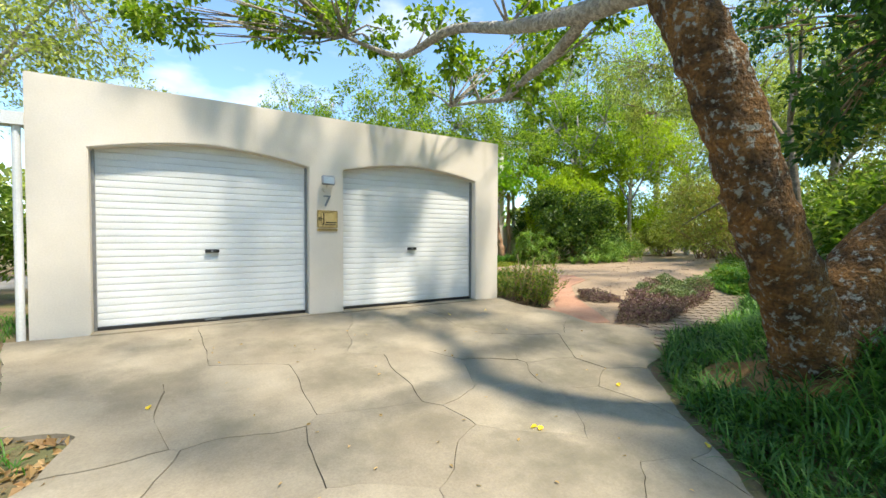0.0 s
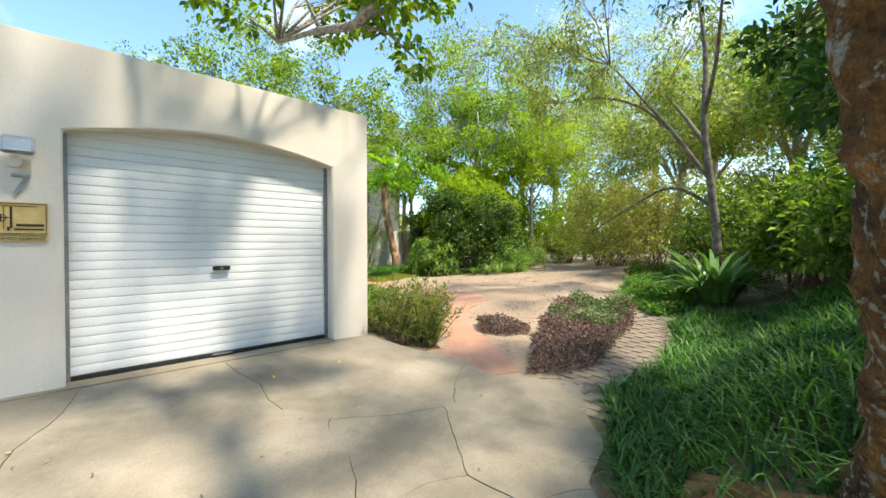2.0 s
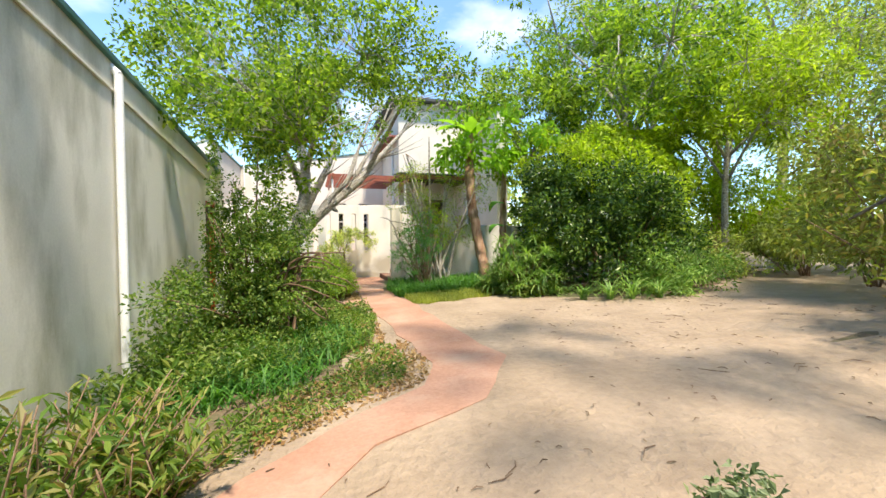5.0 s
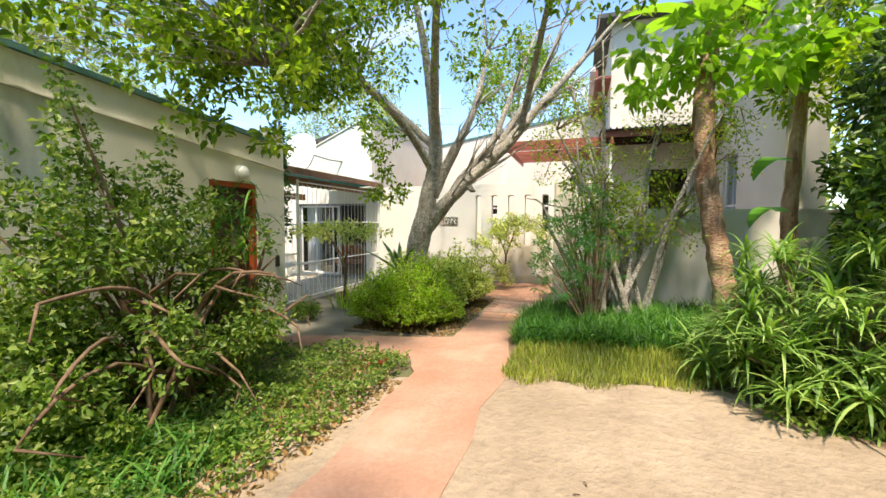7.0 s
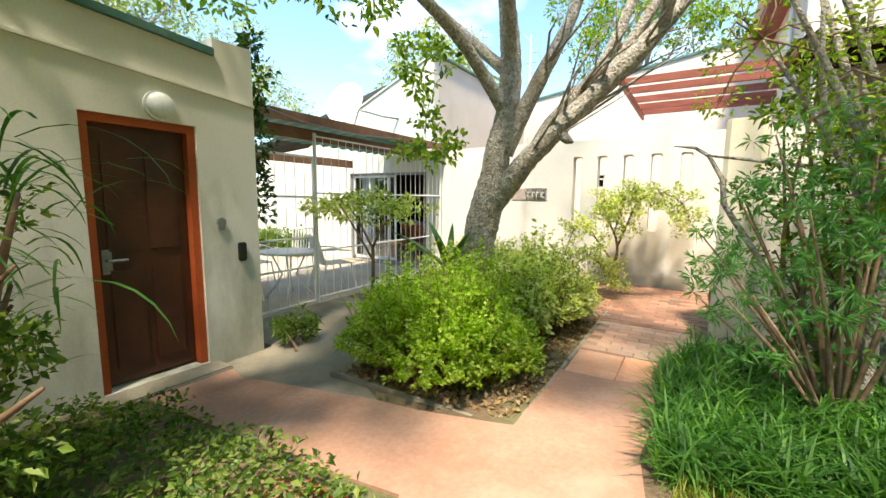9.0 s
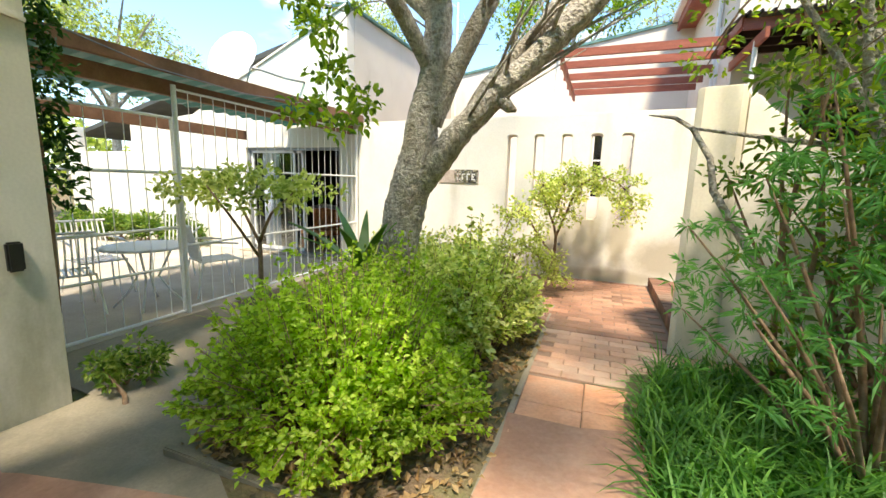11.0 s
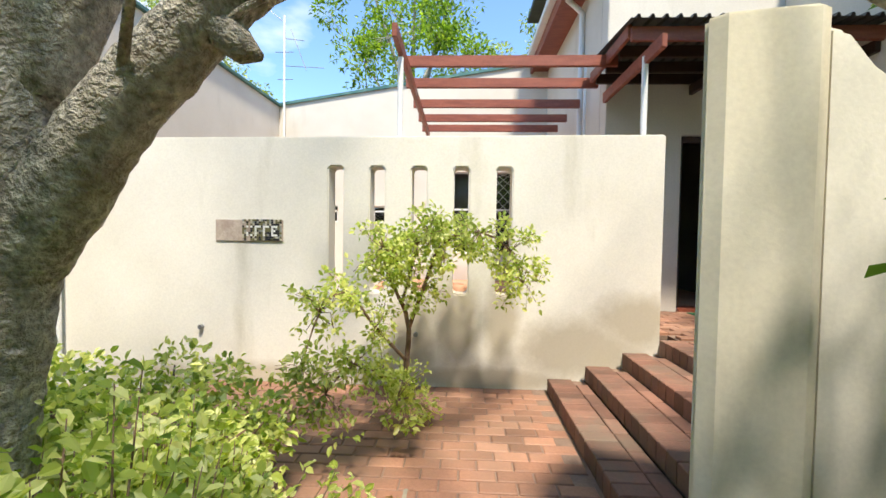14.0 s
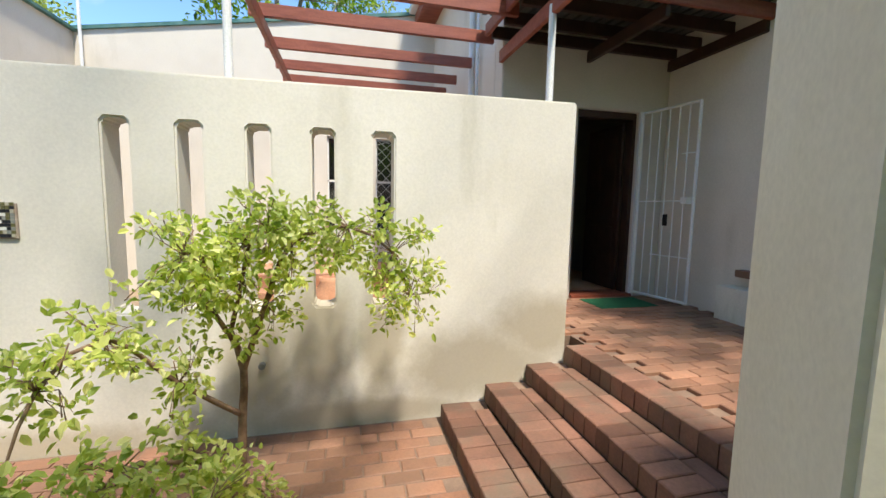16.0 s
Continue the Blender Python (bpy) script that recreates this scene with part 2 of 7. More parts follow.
INK = surface("dark_ink", (0.03, 0.02, 0.012), (0.05, 0.035, 0.02), 8, 60, 0.6)
ROOM = surface("room_wall", (0.32, 0.31, 0.26), (0.38, 0.36, 0.3), 1, 30)
# Indoor shade is put into this colour: a near-black copy of the room wall.
ROOM_SHADED = surface("shade_toned_room_wall", (0.05, 0.048, 0.04), (0.075, 0.07, 0.06), 1, 30)
CURTAIN = surface("pale_blue_curtain", (0.55, 0.6, 0.7), (0.68, 0.72, 0.8), 5, 60, 0.9)
ORANGE_WOOD = surface("orange_cane", (0.38, 0.13, 0.05), (0.50, 0.2, 0.08), 6, 50, 0.5)
MAT_GREEN = surface("green_coir", (0.012, 0.10, 0.045), (0.025, 0.15, 0.07), 20, 200, 0.95, 0.9, 0.01)
BARK_GREY = surface("grey_bark", (0.33, 0.295, 0.245), (0.58, 0.535, 0.46), 14, 32, 0.92, 1.0, 0.05, stain=(0.22, 0.17, 0.11), stain_scale=3.5, lo=0.52, hi=0.7, rugged=0.5)
BARK_SLIM = surface("dull_bark", (0.14, 0.115, 0.085), (0.30, 0.26, 0.2), 12, 50, 0.92, 1.0, 0.02, stain=(0.12, 0.09, 0.05), stain_scale=3.5, lo=0.5, hi=0.65, rugged=0.55)
BARK_BIG = surface("lichen_bark", (0.04, 0.026, 0.014), (0.27, 0.135, 0.045), 4, 36, 0.92, 1.0, 0.06, stain=(0.34, 0.37, 0.34), stain_scale=17, lo=0.55, hi=0.62, rugged=0.45)
BARK_PEEL = surface("peeling_bark", (0.34, 0.19, 0.11), (0.50, 0.33, 0.22), 5, 30, 0.9, 1.0, 0.03, stain=(0.2, 0.09, 0.05), stain_scale=3.5, lo=0.5, hi=0.62, stretch=(3, 3, 0.6))
STEM = surface("woody_stem", (0.10, 0.06, 0.035), (0.22, 0.14, 0.085), 12, 60, 0.9)
TWIG = surface("brown_twig", (0.17, 0.10, 0.06), (0.34, 0.23, 0.15), 12, 60, 0.9)
L_TREE = foliage("tree_leaf", [(0.05, 0.10, 0.018), (0.12, 0.20, 0.025), (0.21, 0.30, 0.035), (0.34, 0.40, 0.07)], 0.55)
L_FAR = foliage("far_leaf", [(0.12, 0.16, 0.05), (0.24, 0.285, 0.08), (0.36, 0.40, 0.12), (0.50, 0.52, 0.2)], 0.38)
# Two yellow-green leaf copies with the sunlit look put into their tones.
L_YELLOW = foliage("sunlit_tone_leaf", [(0.17, 0.25, 0.02), (0.27, 0.36, 0.03), (0.40, 0.46, 0.06)], 0.5)
L_SUN = foliage("mid_sunlit_tone_leaf", [(0.09, 0.17, 0.02), (0.19, 0.29, 0.03), (0.31, 0.39, 0.05), (0.44, 0.48, 0.09)], 0.5)
# The bright last tone puts sunlit leaves into the colour, scattered per leaf.
L_DARK = foliage("sun_flecked_dark_leaf", [(0.016, 0.045, 0.010), (0.032, 0.075, 0.016), (0.07, 0.14, 0.028), (0.21, 0.30, 0.06)], 0.3, 0.35)
# Darker leaf copy: the shade under the crowns is put into its tones.
L_SHADE = foliage("shade_toned_leaf", [(0.012, 0.045, 0.010), (0.03, 0.085, 0.02), (0.06, 0.14, 0.035)], 0.35, 0.45)
L_HEDGE = foliage("hedge_leaf", [(0.035, 0.08, 0.014), (0.08, 0.155, 0.024), (0.15, 0.235, 0.04), (0.27, 0.32, 0.10)], 0.4)
L_BED = foliage("bed_leaf", [(0.12, 0.22, 0.02), (0.24, 0.37, 0.035), (0.36, 0.50, 0.06), (0.50, 0.58, 0.15)], 0.5)
L_VARI = foliage("variegated_leaf", [(0.22, 0.30, 0.06), (0.38, 0.44, 0.12), (0.56, 0.58, 0.24), (0.74, 0.72, 0.42)], 0.4)
L_BEDV = foliage("bed_variegated_leaf", [(0.16, 0.25, 0.05), (0.40, 0.46, 0.12), (0.66, 0.66, 0.30), (0.80, 0.78, 0.52)], 0.4)
L_BANK = foliage("bank_blade", [(0.02, 0.08, 0.02), (0.06, 0.17, 0.04), (0.16, 0.31, 0.08)], 0.35)
L_GREYG = foliage("grey_green_leaf", [(0.07, 0.11, 0.05), (0.15, 0.20, 0.10), (0.26, 0.31, 0.18)], 0.25)
L_BLUE = foliage("blue_green_leaf", [(0.05, 0.17, 0.05), (0.10, 0.27, 0.09), (0.17, 0.36, 0.14)], 0.45)
L_GRASS = foliage("grass_blade", [(0.03, 0.11, 0.02), (0.065, 0.19, 0.035), (0.14, 0.30, 0.06)], 0.4)
L_LAWN = foliage("yellow_grass", [(0.10, 0.15, 0.02), (0.22, 0.26, 0.03), (0.36, 0.36, 0.08), (0.22, 0.28, 0.05)], 0.35)
L_PURPLE = foliage("purple_leaf", [(0.07, 0.035, 0.05), (0.18, 0.09, 0.12), (0.34, 0.23, 0.24), (0.17, 0.16, 0.07)], 0.2)
L_BROWN = foliage("brown_thicket_leaf", [(0.17, 0.12, 0.05), (0.26, 0.23, 0.06), (0.20, 0.27, 0.05), (0.36, 0.33, 0.1)], 0.35)
L_SPIKE = foliage("spiky_leaf", [(0.08, 0.18, 0.035), (0.18, 0.31, 0.07), (0.34, 0.45, 0.15)], 0.3)
L_BANANA = foliage("banana_leaf", [(0.13, 0.26, 0.03), (0.22, 0.36, 0.04)], 0.5)
L_AGAVE = foliage("agave_leaf", [(0.09, 0.21, 0.05), (0.17, 0.33, 0.09)], 0.25, 0.4)
L_DRY = foliage("dry_leaf", [(0.30, 0.17, 0.08), (0.42, 0.29, 0.15), (0.22, 0.12, 0.06)], 0.2)
L_REED = foliage("reedy_leaf", [(0.05, 0.11, 0.02), (0.11, 0.20, 0.03), (0.22, 0.31, 0.06), (0.34, 0.24, 0.10)], 0.4)
L_STRAP = foliage("strap_leaf", [(0.04, 0.11, 0.035), (0.10, 0.21, 0.065), (0.19, 0.32, 0.11)], 0.25, 0.28)
L_RED = foliage("red_leaf", [(0.30, 0.03, 0.03), (0.45, 0.08, 0.06)], 0.3)
L_GOLD = foliage("yellow_leaf", [(0.75, 0.52, 0.03), (0.85, 0.65, 0.10)], 0.3)


def glass(name, tint=(0.9, 0.95, 0.95)):
    m, nt, p = nodes_of(name)
    p.inputs["Base Color"].default_value = (*tint, 1)
    p.inputs["Roughness"].default_value, p.inputs["Transmission Weight"].default_value, p.inputs["IOR"].default_value = 0.02, 1.0, 1.45
    return m


GLASS = glass("window_glass")


# ---- shape helpers ----
def smooth(a, b, x):
    t = min(max((x - a) / (b - a), 0), 1)
    return t * t * (3 - 2 * t)


def ground_z(x, y):
    """The height of the ground: the drive falls away from the garage, and the garden rises to the east."""
    k = 0.07 + (0.04 - 0.07) * smooth(5, 9, y)
    bank = 0.72 * smooth(0, 1.5, x - (3.3 + 0.95 * max(y - 0.9, 0))) * smooth(2.7, 1.2, y) if y < 3.4 else 0
    bank += 0.2 * math.exp(-((x - 10.3) ** 2 + (y - 2.3) ** 2) / 1.6)
    if y > 14.4:
        return min(k * min(max(x - 5.2, 0), 9), 0.085)
    return -0.075 * max(6 - max(y, -12), 0) + k * min(max(x - 5.2, 0), 9) + max(bank, 0)


base_of = {}


def thing(name, at, label, category, group=""):
    """An Empty at the thing's base, under which its parts go."""
    e = new(name)
    e.location, e.empty_display_size = at, 0.1
    base_of[e.name] = Vector(at)
    return tagged(e, label, category, group)


def adopt(ob, parent):
    ob.parent = parent
    if parent.name in base_of:
        ob.matrix_parent_inverse = Matrix.Translation(-base_of[parent.name])
    return ob


def finish(name, me, mat, parent=None, label="", category="", kind="", group="", shade=False):
    me.materials.append(mat)
    if shade:
        me.shade_smooth()
    ob = new(name, me)
    if parent:
        adopt(ob, parent)
    return tagged(ob, label, category, group, kind)


def part(name, bm, mat, parent=None, label="", category="", kind="", group="", shade=False):
    me = bpy.data.meshes.new(name)
    bm.to_mesh(me)
    bm.free()
    return finish(name, me, mat, parent, label, category, kind, group, shade)


def add_box(bm, x0, x1, y0, y1, z0, z1, turn=None):
    m = pose((x0 + x1) / 2, (y0 + y1) / 2, (z0 + z1) / 2)
    if turn:
        m = m @ turn
    return bmesh.ops.create_cube(bm, size=1, matrix=m @ Matrix.Diagonal((x1 - x0, y1 - y0, z1 - z0, 1)))


def box(name, x0, x1, y0, y1, z0, z1, mat, parent=None, label="", category="", kind="", group="", edge=0.006):
    bm = bmesh.new()
    add_box(bm, x0, x1, y0, y1, z0, z1)
    if edge:
        bmesh.ops.bevel(bm, geom=bm.edges[:], offset=edge, segments=2, affect="EDGES")
    return part(name, bm, mat, parent, label, category, kind, group)


def add_rod(bm, a, b, r, seg=8, r2=None):
    a, b = Vector(a), Vector(b)
    d = b - a
    m = Matrix.Translation((a + b) / 2) @ d.to_track_quat("Z", "Y").to_matrix().to_4x4()
    bmesh.ops.create_cone(bm, cap_ends=True, segments=seg, radius1=r, radius2=r if r2 is None else r2, depth=d.length, matrix=m)


def rods(name, pairs, r, mat, parent=None, label="", seg=8, **tags):
    bm = bmesh.new()
    for a, b in pairs:
        add_rod(bm, a, b, r, seg)
    return part(name, bm, mat, parent, label, shade=False, **tags)


def slab_shape(name, outline, holes, frm, to, axis, mat, parent=None, label="", category="", kind="", edge=0.0):
    """A wall: an outline with holes, in the plane across the axis, pushed from frm to to."""
    bm = bmesh.new()
    put = (lambda u, v: (u, frm, v)) if axis == "y" else (lambda u, v: (frm, u, v)) if axis == "x" else (lambda u, v: (u, v, frm))
    for loop in [outline] + holes:
        vs = [bm.verts.new(put(u, v)) for u, v in loop]
        for i in range(len(vs)):
            bm.edges.new((vs[i], vs[(i + 1) % len(vs)]))
    bmesh.ops.triangle_fill(bm, use_beauty=True, use_dissolve=False, edges=bm.edges[:])
    res = bmesh.ops.extrude_face_region(bm, geom=bm.faces[:])
    push = Vector((0, to - frm, 0)) if axis == "y" else Vector((to - frm, 0, 0)) if axis == "x" else Vector((0, 0, to - frm))
    bmesh.ops.translate(bm, vec=push, verts=[g for g in res["geom"] if isinstance(g, bmesh.types.BMVert)])
    bmesh.ops.recalc_face_normals(bm, faces=bm.faces[:])
    if edge:
        sharp = [e for e in bm.edges if len(e.link_faces) == 2 and e.calc_face_angle(0) > 0.6]
        bmesh.ops.bevel(bm, geom=sharp, offset=edge, segments=2, affect="EDGES")
    return part(name, bm, mat, parent, label, category, kind)


def raw_mesh(name, verts, faces):
    me = bpy.data.meshes.new(name)
    me.from_pydata(verts, [], faces)
    me.update()
    return me


def spline(points, radii, step):
    """A smoother line through the points, and its radii."""
    pts, out, rad = [Vector(p) for p in points], [], []
    for i in range(len(pts) - 1):
        p0, p1, p2, p3 = pts[max(i - 1, 0)], pts[i], pts[i + 1], pts[min(i + 2, len(pts) - 1)]
        n = max(1, int((p2 - p1).length / step))
        for k in range(n):
            t = k / n
            out.append(0.5 * ((2 * p1) + (p2 - p0) * t + (2 * p0 - 5 * p1 + 4 * p2 - p3) * t * t + (3 * p1 - p0 - 3 * p2 + p3) * t ** 3))
            rad.append(radii[i] + (radii[i + 1] - radii[i]) * t)
    return out + [pts[-1]], rad + [radii[-1]]


def tube(buf, points, radii, seg=8, step=0.2, rough=0.0, grain=6.0):
    """Adds a tapering limb to a pair of lists of verts and faces."""
    line, rad = spline(points, radii, step)
    verts, faces = buf
    start, side = len(verts), Vector((1, 0.3, 0.1))
    for i, p in enumerate(line):
        d = (line[min(i + 1, len(line) - 1)] - line[max(i - 1, 0)]).normalized()
        side = (side - d * side.dot(d)).normalized()
        up = d.cross(side)
        for s in range(seg):
            a = 2 * math.pi * s / seg
            w = side * math.cos(a) + up * math.sin(a)
            r = rad[i]
            if rough:
                r *= 1 + rough * noise.noise((p + w * rad[i]) * grain) + 0.6 * rough * noise.noise((p + w * rad[i]) * grain * 3.1)
            verts.append(tuple(p + w * r))
    for i in range(len(line) - 1):
        for s in range(seg):
            a, b = start + i * seg + s, start + i * seg + (s + 1) % seg
            faces.append((a, b, b + seg, a + seg))
    faces.append(tuple(range(start + len(line) * seg - seg, start + len(line) * seg)))
    faces.append(tuple(range(start + seg - 1, start - 1, -1)))


def limbs(name, lines, mat, parent, label="", seg=8, step=0.2, rough=0.0, grain=6.0):
    if name in ("stem", "branch", "root", "leg") and len(lines) > 1:
        return [limbs(name, [l], mat, parent, label, seg, step, rough, grain) for l in lines]
    buf = ([], [])
    for pts, rad in lines:
        tube(buf, pts, rad, seg, step, rough, grain)
    return finish(name, raw_mesh(name, *buf), mat, parent, label, shade=True, kind="stuff" if name in ("twig_mass", "bare_twig_mass", "stalk_mass") else "")


def unit(v):
    return v / np.maximum(np.linalg.norm(v, axis=1, keepdims=True), 1e-6)


def leaf_mesh(name, P, D, length, width, rng, rich=False, droop=0.0):
    """Many folded leaves: base points P, directions D, lengths and widths."""
    n = len(P)
    D = unit(D)
    S = unit(np.cross(D, unit(rng.normal(size=(n, 3)) * (1, 1, 0.4) + (0, 0, 1.2))))
    N = np.cross(S, D)
    L, W = length[:, None], width[:, None] / 2
    tip = P + D * L - np.array([0, 0, 1.0]) * L * droop - N * L * 0.08
    if rich:
        a, b = P + D * L * 0.28, P + D * L * 0.68
        V = np.stack([P, a + S * W * 0.9 + N * W * 0.3, b + S * W * 0.85 + N * W * 0.25, tip, b - S * W * 0.85 + N * W * 0.25, a - S * W * 0.9 + N * W * 0.3], 1)
        k = np.arange(n)[:, None] * 6
        F = np.concatenate([k + (0, 1, 2, 3), k + (0, 3, 4, 5)])
        V = V.reshape(-1, 3)
    else:
        m = P + D * L * 0.5
        V = np.stack([P, m + S * W + N * W * 0.3, tip, m - S * W + N * W * 0.3], 1).reshape(-1, 3)
        k = np.arange(n)[:, None] * 4
        F = np.concatenate([k + (0, 1, 2), k + (0, 2, 3)])
    return raw_mesh(name, V.tolist(), F.tolist())


def leaves(name, clumps, size, mat, parent, label="", ratio=0.5, seed=0, rich=False, droop=0.1, out=0.7, kind="", flat=0.8):
    """Leaves in clumps: (centre, radius, how many) each; radius a number or three."""
    rng = np.random.default_rng(seed)
    Ps, Ds = [], []
    for c, r, n in clumps:
        u = unit(rng.normal(size=(n, 3)))
        q = u * rng.uniform(0.25, 1.0, size=(n, 1)) ** 0.6
        Ps.append(np.array(c) + q * (np.array(r) if isinstance(r, (tuple, list)) else np.array([r, r, r * flat])))
        Ds.append(u * out + rng.normal(size=(n, 3)) * 0.5 + (0, 0, 0.1))
    P, D = np.concatenate(Ps), np.concatenate(Ds)
    L = size * rng.uniform(0.6, 1.25, len(P))
    return finish(name, leaf_mesh(name, P, D, L, L * ratio, rng, rich, droop), mat, parent, label, kind=kind)


def spread(centre, radii, count, clump, per, seed, low=-0.6):
    """Clumps over the outside of an ellipsoid, uneven and with gaps."""
    rng = random.Random(seed)
    out = []
    while len(out) < count:
        a, z = rng.uniform(0, 2 * math.pi), rng.uniform(low, 1)
        s, k = math.sqrt(1 - z * z), rng.uniform(0.45, 1.05)
        c = (centre[0] + radii[0] * s * math.cos(a) * k, centre[1] + radii[1] * s * math.sin(a) * k, centre[2] + radii[2] * z * k)
        out.append((c, clump * rng.uniform(0.6, 1.3), int(per * rng.uniform(0.5, 1.4))))
    return out


def blade_mesh(name, P, az, length, width, rise, bend, segs=4):
    """Arching straps: base points, headings, lengths, widths, first slope and how far they bend down (radians)."""
    n = len(P)
    H = np.stack([np.cos(az), np.sin(az), 0 * az], 1)
    S = np.stack([-np.sin(az), np.cos(az), 0 * az], 1)
    rows, p = [], P.copy()
    for i in range(segs + 1):
        t = i / segs
        w = (width * (0.55 + 1.3 * t if t < 0.35 else (1 - t) ** 0.7 * 1.36 + 0.02))[:, None] / 2
        rows.append(np.stack([p - S * w, p + S * w], 1))
        ang = rise - bend * t
        p = p + (H * np.cos(ang)[:, None] + np.array([0, 0, 1.0]) * np.sin(ang)[:, None]) * (length / segs)[:, None]
    V = np.concatenate(rows, 1).reshape(-1, 3)
    k = np.arange(n)[:, None] * (2 * segs + 2)
    F = np.concatenate([k + (2 * i, 2 * i + 1, 2 * i + 3, 2 * i + 2) for i in range(segs)])
    return raw_mesh(name, V.tolist(), F.tolist())


def inside(x, y, poly):
    hit, j = False, len(poly) - 1
    for i in range(len(poly)):
        (xi, yi), (xj, yj) = poly[i], poly[j]
        if (yi > y) != (yj > y) and x < (xj - xi) * (y - yi) / (yj - yi) + xi:
            hit = not hit
        j = i
    return hit


EARTH = [(4.95, 2.0), (4.62, 1.3), (4.46, 0.72), (4.15, 0.68), (4.1, 1.1), (4.3, 1.6), (4.6, 2.0)]


def scatter(poly, n, rng):
    """Points on the ground inside an outline, more or less dense in patches."""
    xs, ys = [p[0] for p in poly], [p[1] for p in poly]
    out = []
    while len(out) < n:
        x, y = rng.uniform(min(xs), max(xs)), rng.uniform(min(ys), max(ys))
        if inside(x, y, poly) and not (inside(x, y, EARTH) and rng.random() > 0.12):
            out.append((x, y, ground_z(x, y)))
    return np.array(out)


def grass(name, poly, n, length, width, mat, label, seed=0, rise=1.2, bend=1.0, category="plant", kind="stuff", lift=0.0, segs=3, parent=None):
    rng = np.random.default_rng(seed)
    P = scatter(poly, n, random.Random(seed))
    P[:, 2] += rng.uniform(0, 1, n) * lift - 0.01
    return finish(name, blade_mesh(name, P, rng.uniform(0, 6.283, n), length * rng.uniform(0.5, 1.2, n), np.full(n, width) * rng.uniform(0.7, 1.2, n), np.full(n, rise) + rng.normal(0, 0.25, n), np.full(n, bend) * rng.uniform(0.5, 1.4, n), segs), mat, parent, label, category, kind)


def cover(name, poly, n, height, size, mat, label, seed=0, ratio=0.5, rich=False, kind="stuff", category="plant", parent=None, up=0.5):
    """Low leafy growth over an outline; its height follows patches."""
    rng = np.random.default_rng(seed)
    P = scatter(poly, n, random.Random(seed))
    hh = np.array([0.55 + 0.6 * noise.noise(Vector((p[0] * 2.2, p[1] * 2.2, seed))) for p in P])
    P[:, 2] += height * np.clip(hh, 0.1, 1.3) * rng.uniform(0, 1, n) ** 0.5
    D = rng.normal(size=(n, 3)) * (1, 1, 0.5) + (0, 0, up)
    L = size * rng.uniform(0.6, 1.3, n)
    return finish(name, leaf_mesh(name, P, D, L, L * ratio, rng, rich, 0.1), mat, parent, label, category, kind)


def sheet(name, poly, lift, mat, label="", cell=0.45, deep=0.06, kind="structure", wobble=0.0, parent=None):
    """A paved or bare area that follows the ground, with an edge."""
    bm = bmesh.new()
    bm.faces.new([bm.verts.new((x, y, 0)) for x, y in poly])
    xs, ys = [p[0] for p in poly], [p[1] for p in poly]
    for lo, hi, no in ((min(xs), max(xs), (1, 0, 0)), (min(ys), max(ys), (0, 1, 0))):
        v = lo + cell
        while v < hi:
            bmesh.ops.bisect_plane(bm, geom=bm.verts[:] + bm.edges[:] + bm.faces[:], plane_co=(v, v, 0), plane_no=no)
            v += cell
    if wobble:
        for v in bm.verts:
            v.co.x += wobble * noise.noise(v.co * 1.7)
            v.co.y += wobble * noise.noise(v.co * 1.7 + Vector((9, 4, 0)))
    for v in bm.verts:
        v.co.z = ground_z(v.co.x, v.co.y) + lift + 0.006 * noise.noise(v.co * 2.0)
    rim = [e for e in bm.edges if e.is_boundary]
    res = bmesh.ops.extrude_edge_only(bm, edges=rim)
    bmesh.ops.translate(bm, vec=(0, 0, -deep), verts=[g for g in res["geom"] if isinstance(g, bmesh.types.BMVert)])
    return part(name, bm, mat, parent, label, kind=kind)


# ---- ground ----
def ground():
    xs = sorted(set([-400, -150, -60, -30, -18, -12] + [round(-8 + 0.5 * i, 2) for i in range(52)] + [20, 24, 30, 45, 70, 150, 400]))
    ys = sorted(set([-400, -150, -60, -30, -18, -12] + [round(-8 + 0.5 * i, 2) for i in range(62)] + [25, 30, 45, 70, 150, 400]))
    verts = [(x, y, ground_z(x, y) + 0.02 * noise.noise(Vector((x, y, 0)) * 0.8)) for y in ys for x in xs]
    w = len(xs)
    faces = [(j * w + i, j * w + i + 1, j * w + w + i + 1, j * w + w + i) for j in range(len(ys) - 1) for i in range(w - 1)]
    return finish("ground", raw_mesh("ground", verts, faces), SOIL, label="brown garden soil with leaf litter and moss", kind="structure", shade=True)


ground()
DRIVE = [(-1.62, 5.98), (-0.95, 3.6), (-0.5, 3.3), (-0.55, 2.9), (-1.6, 1.5), (-2.4, -2), (-2.8, -7), (2.0, -7), (2.45, -2), (2.85, 0.1), (3.14, 0.89), (3.45, 1.3), (3.9, 1.85), (4.5, 2.4), (5.15, 2.75), (5.85, 3.2), (5.6, 3.7), (5.45, 3.95), (5.42, 4.45), (5.36, 4.9), (5.24, 5.35), (5.22, 5.98)]
SANDY = [(5.5, 3.85), (6.2, 3.2), (8.9, 3.3), (9.4, 4.4), (10.6, 4.8), (12.1, 5.3), (15, 6.4), (19, 9.2), (26, 12.2), (26, 14.2), (20, 12.6), (15.5, 10.2), (14, 9.6), (12.2, 9.7), (10.9, 10.5), (10.4, 11.1), (8.7, 10.95), (7.3, 10.6), (7.1, 7.2), (5.6, 5.0), (5.42, 4.45)]
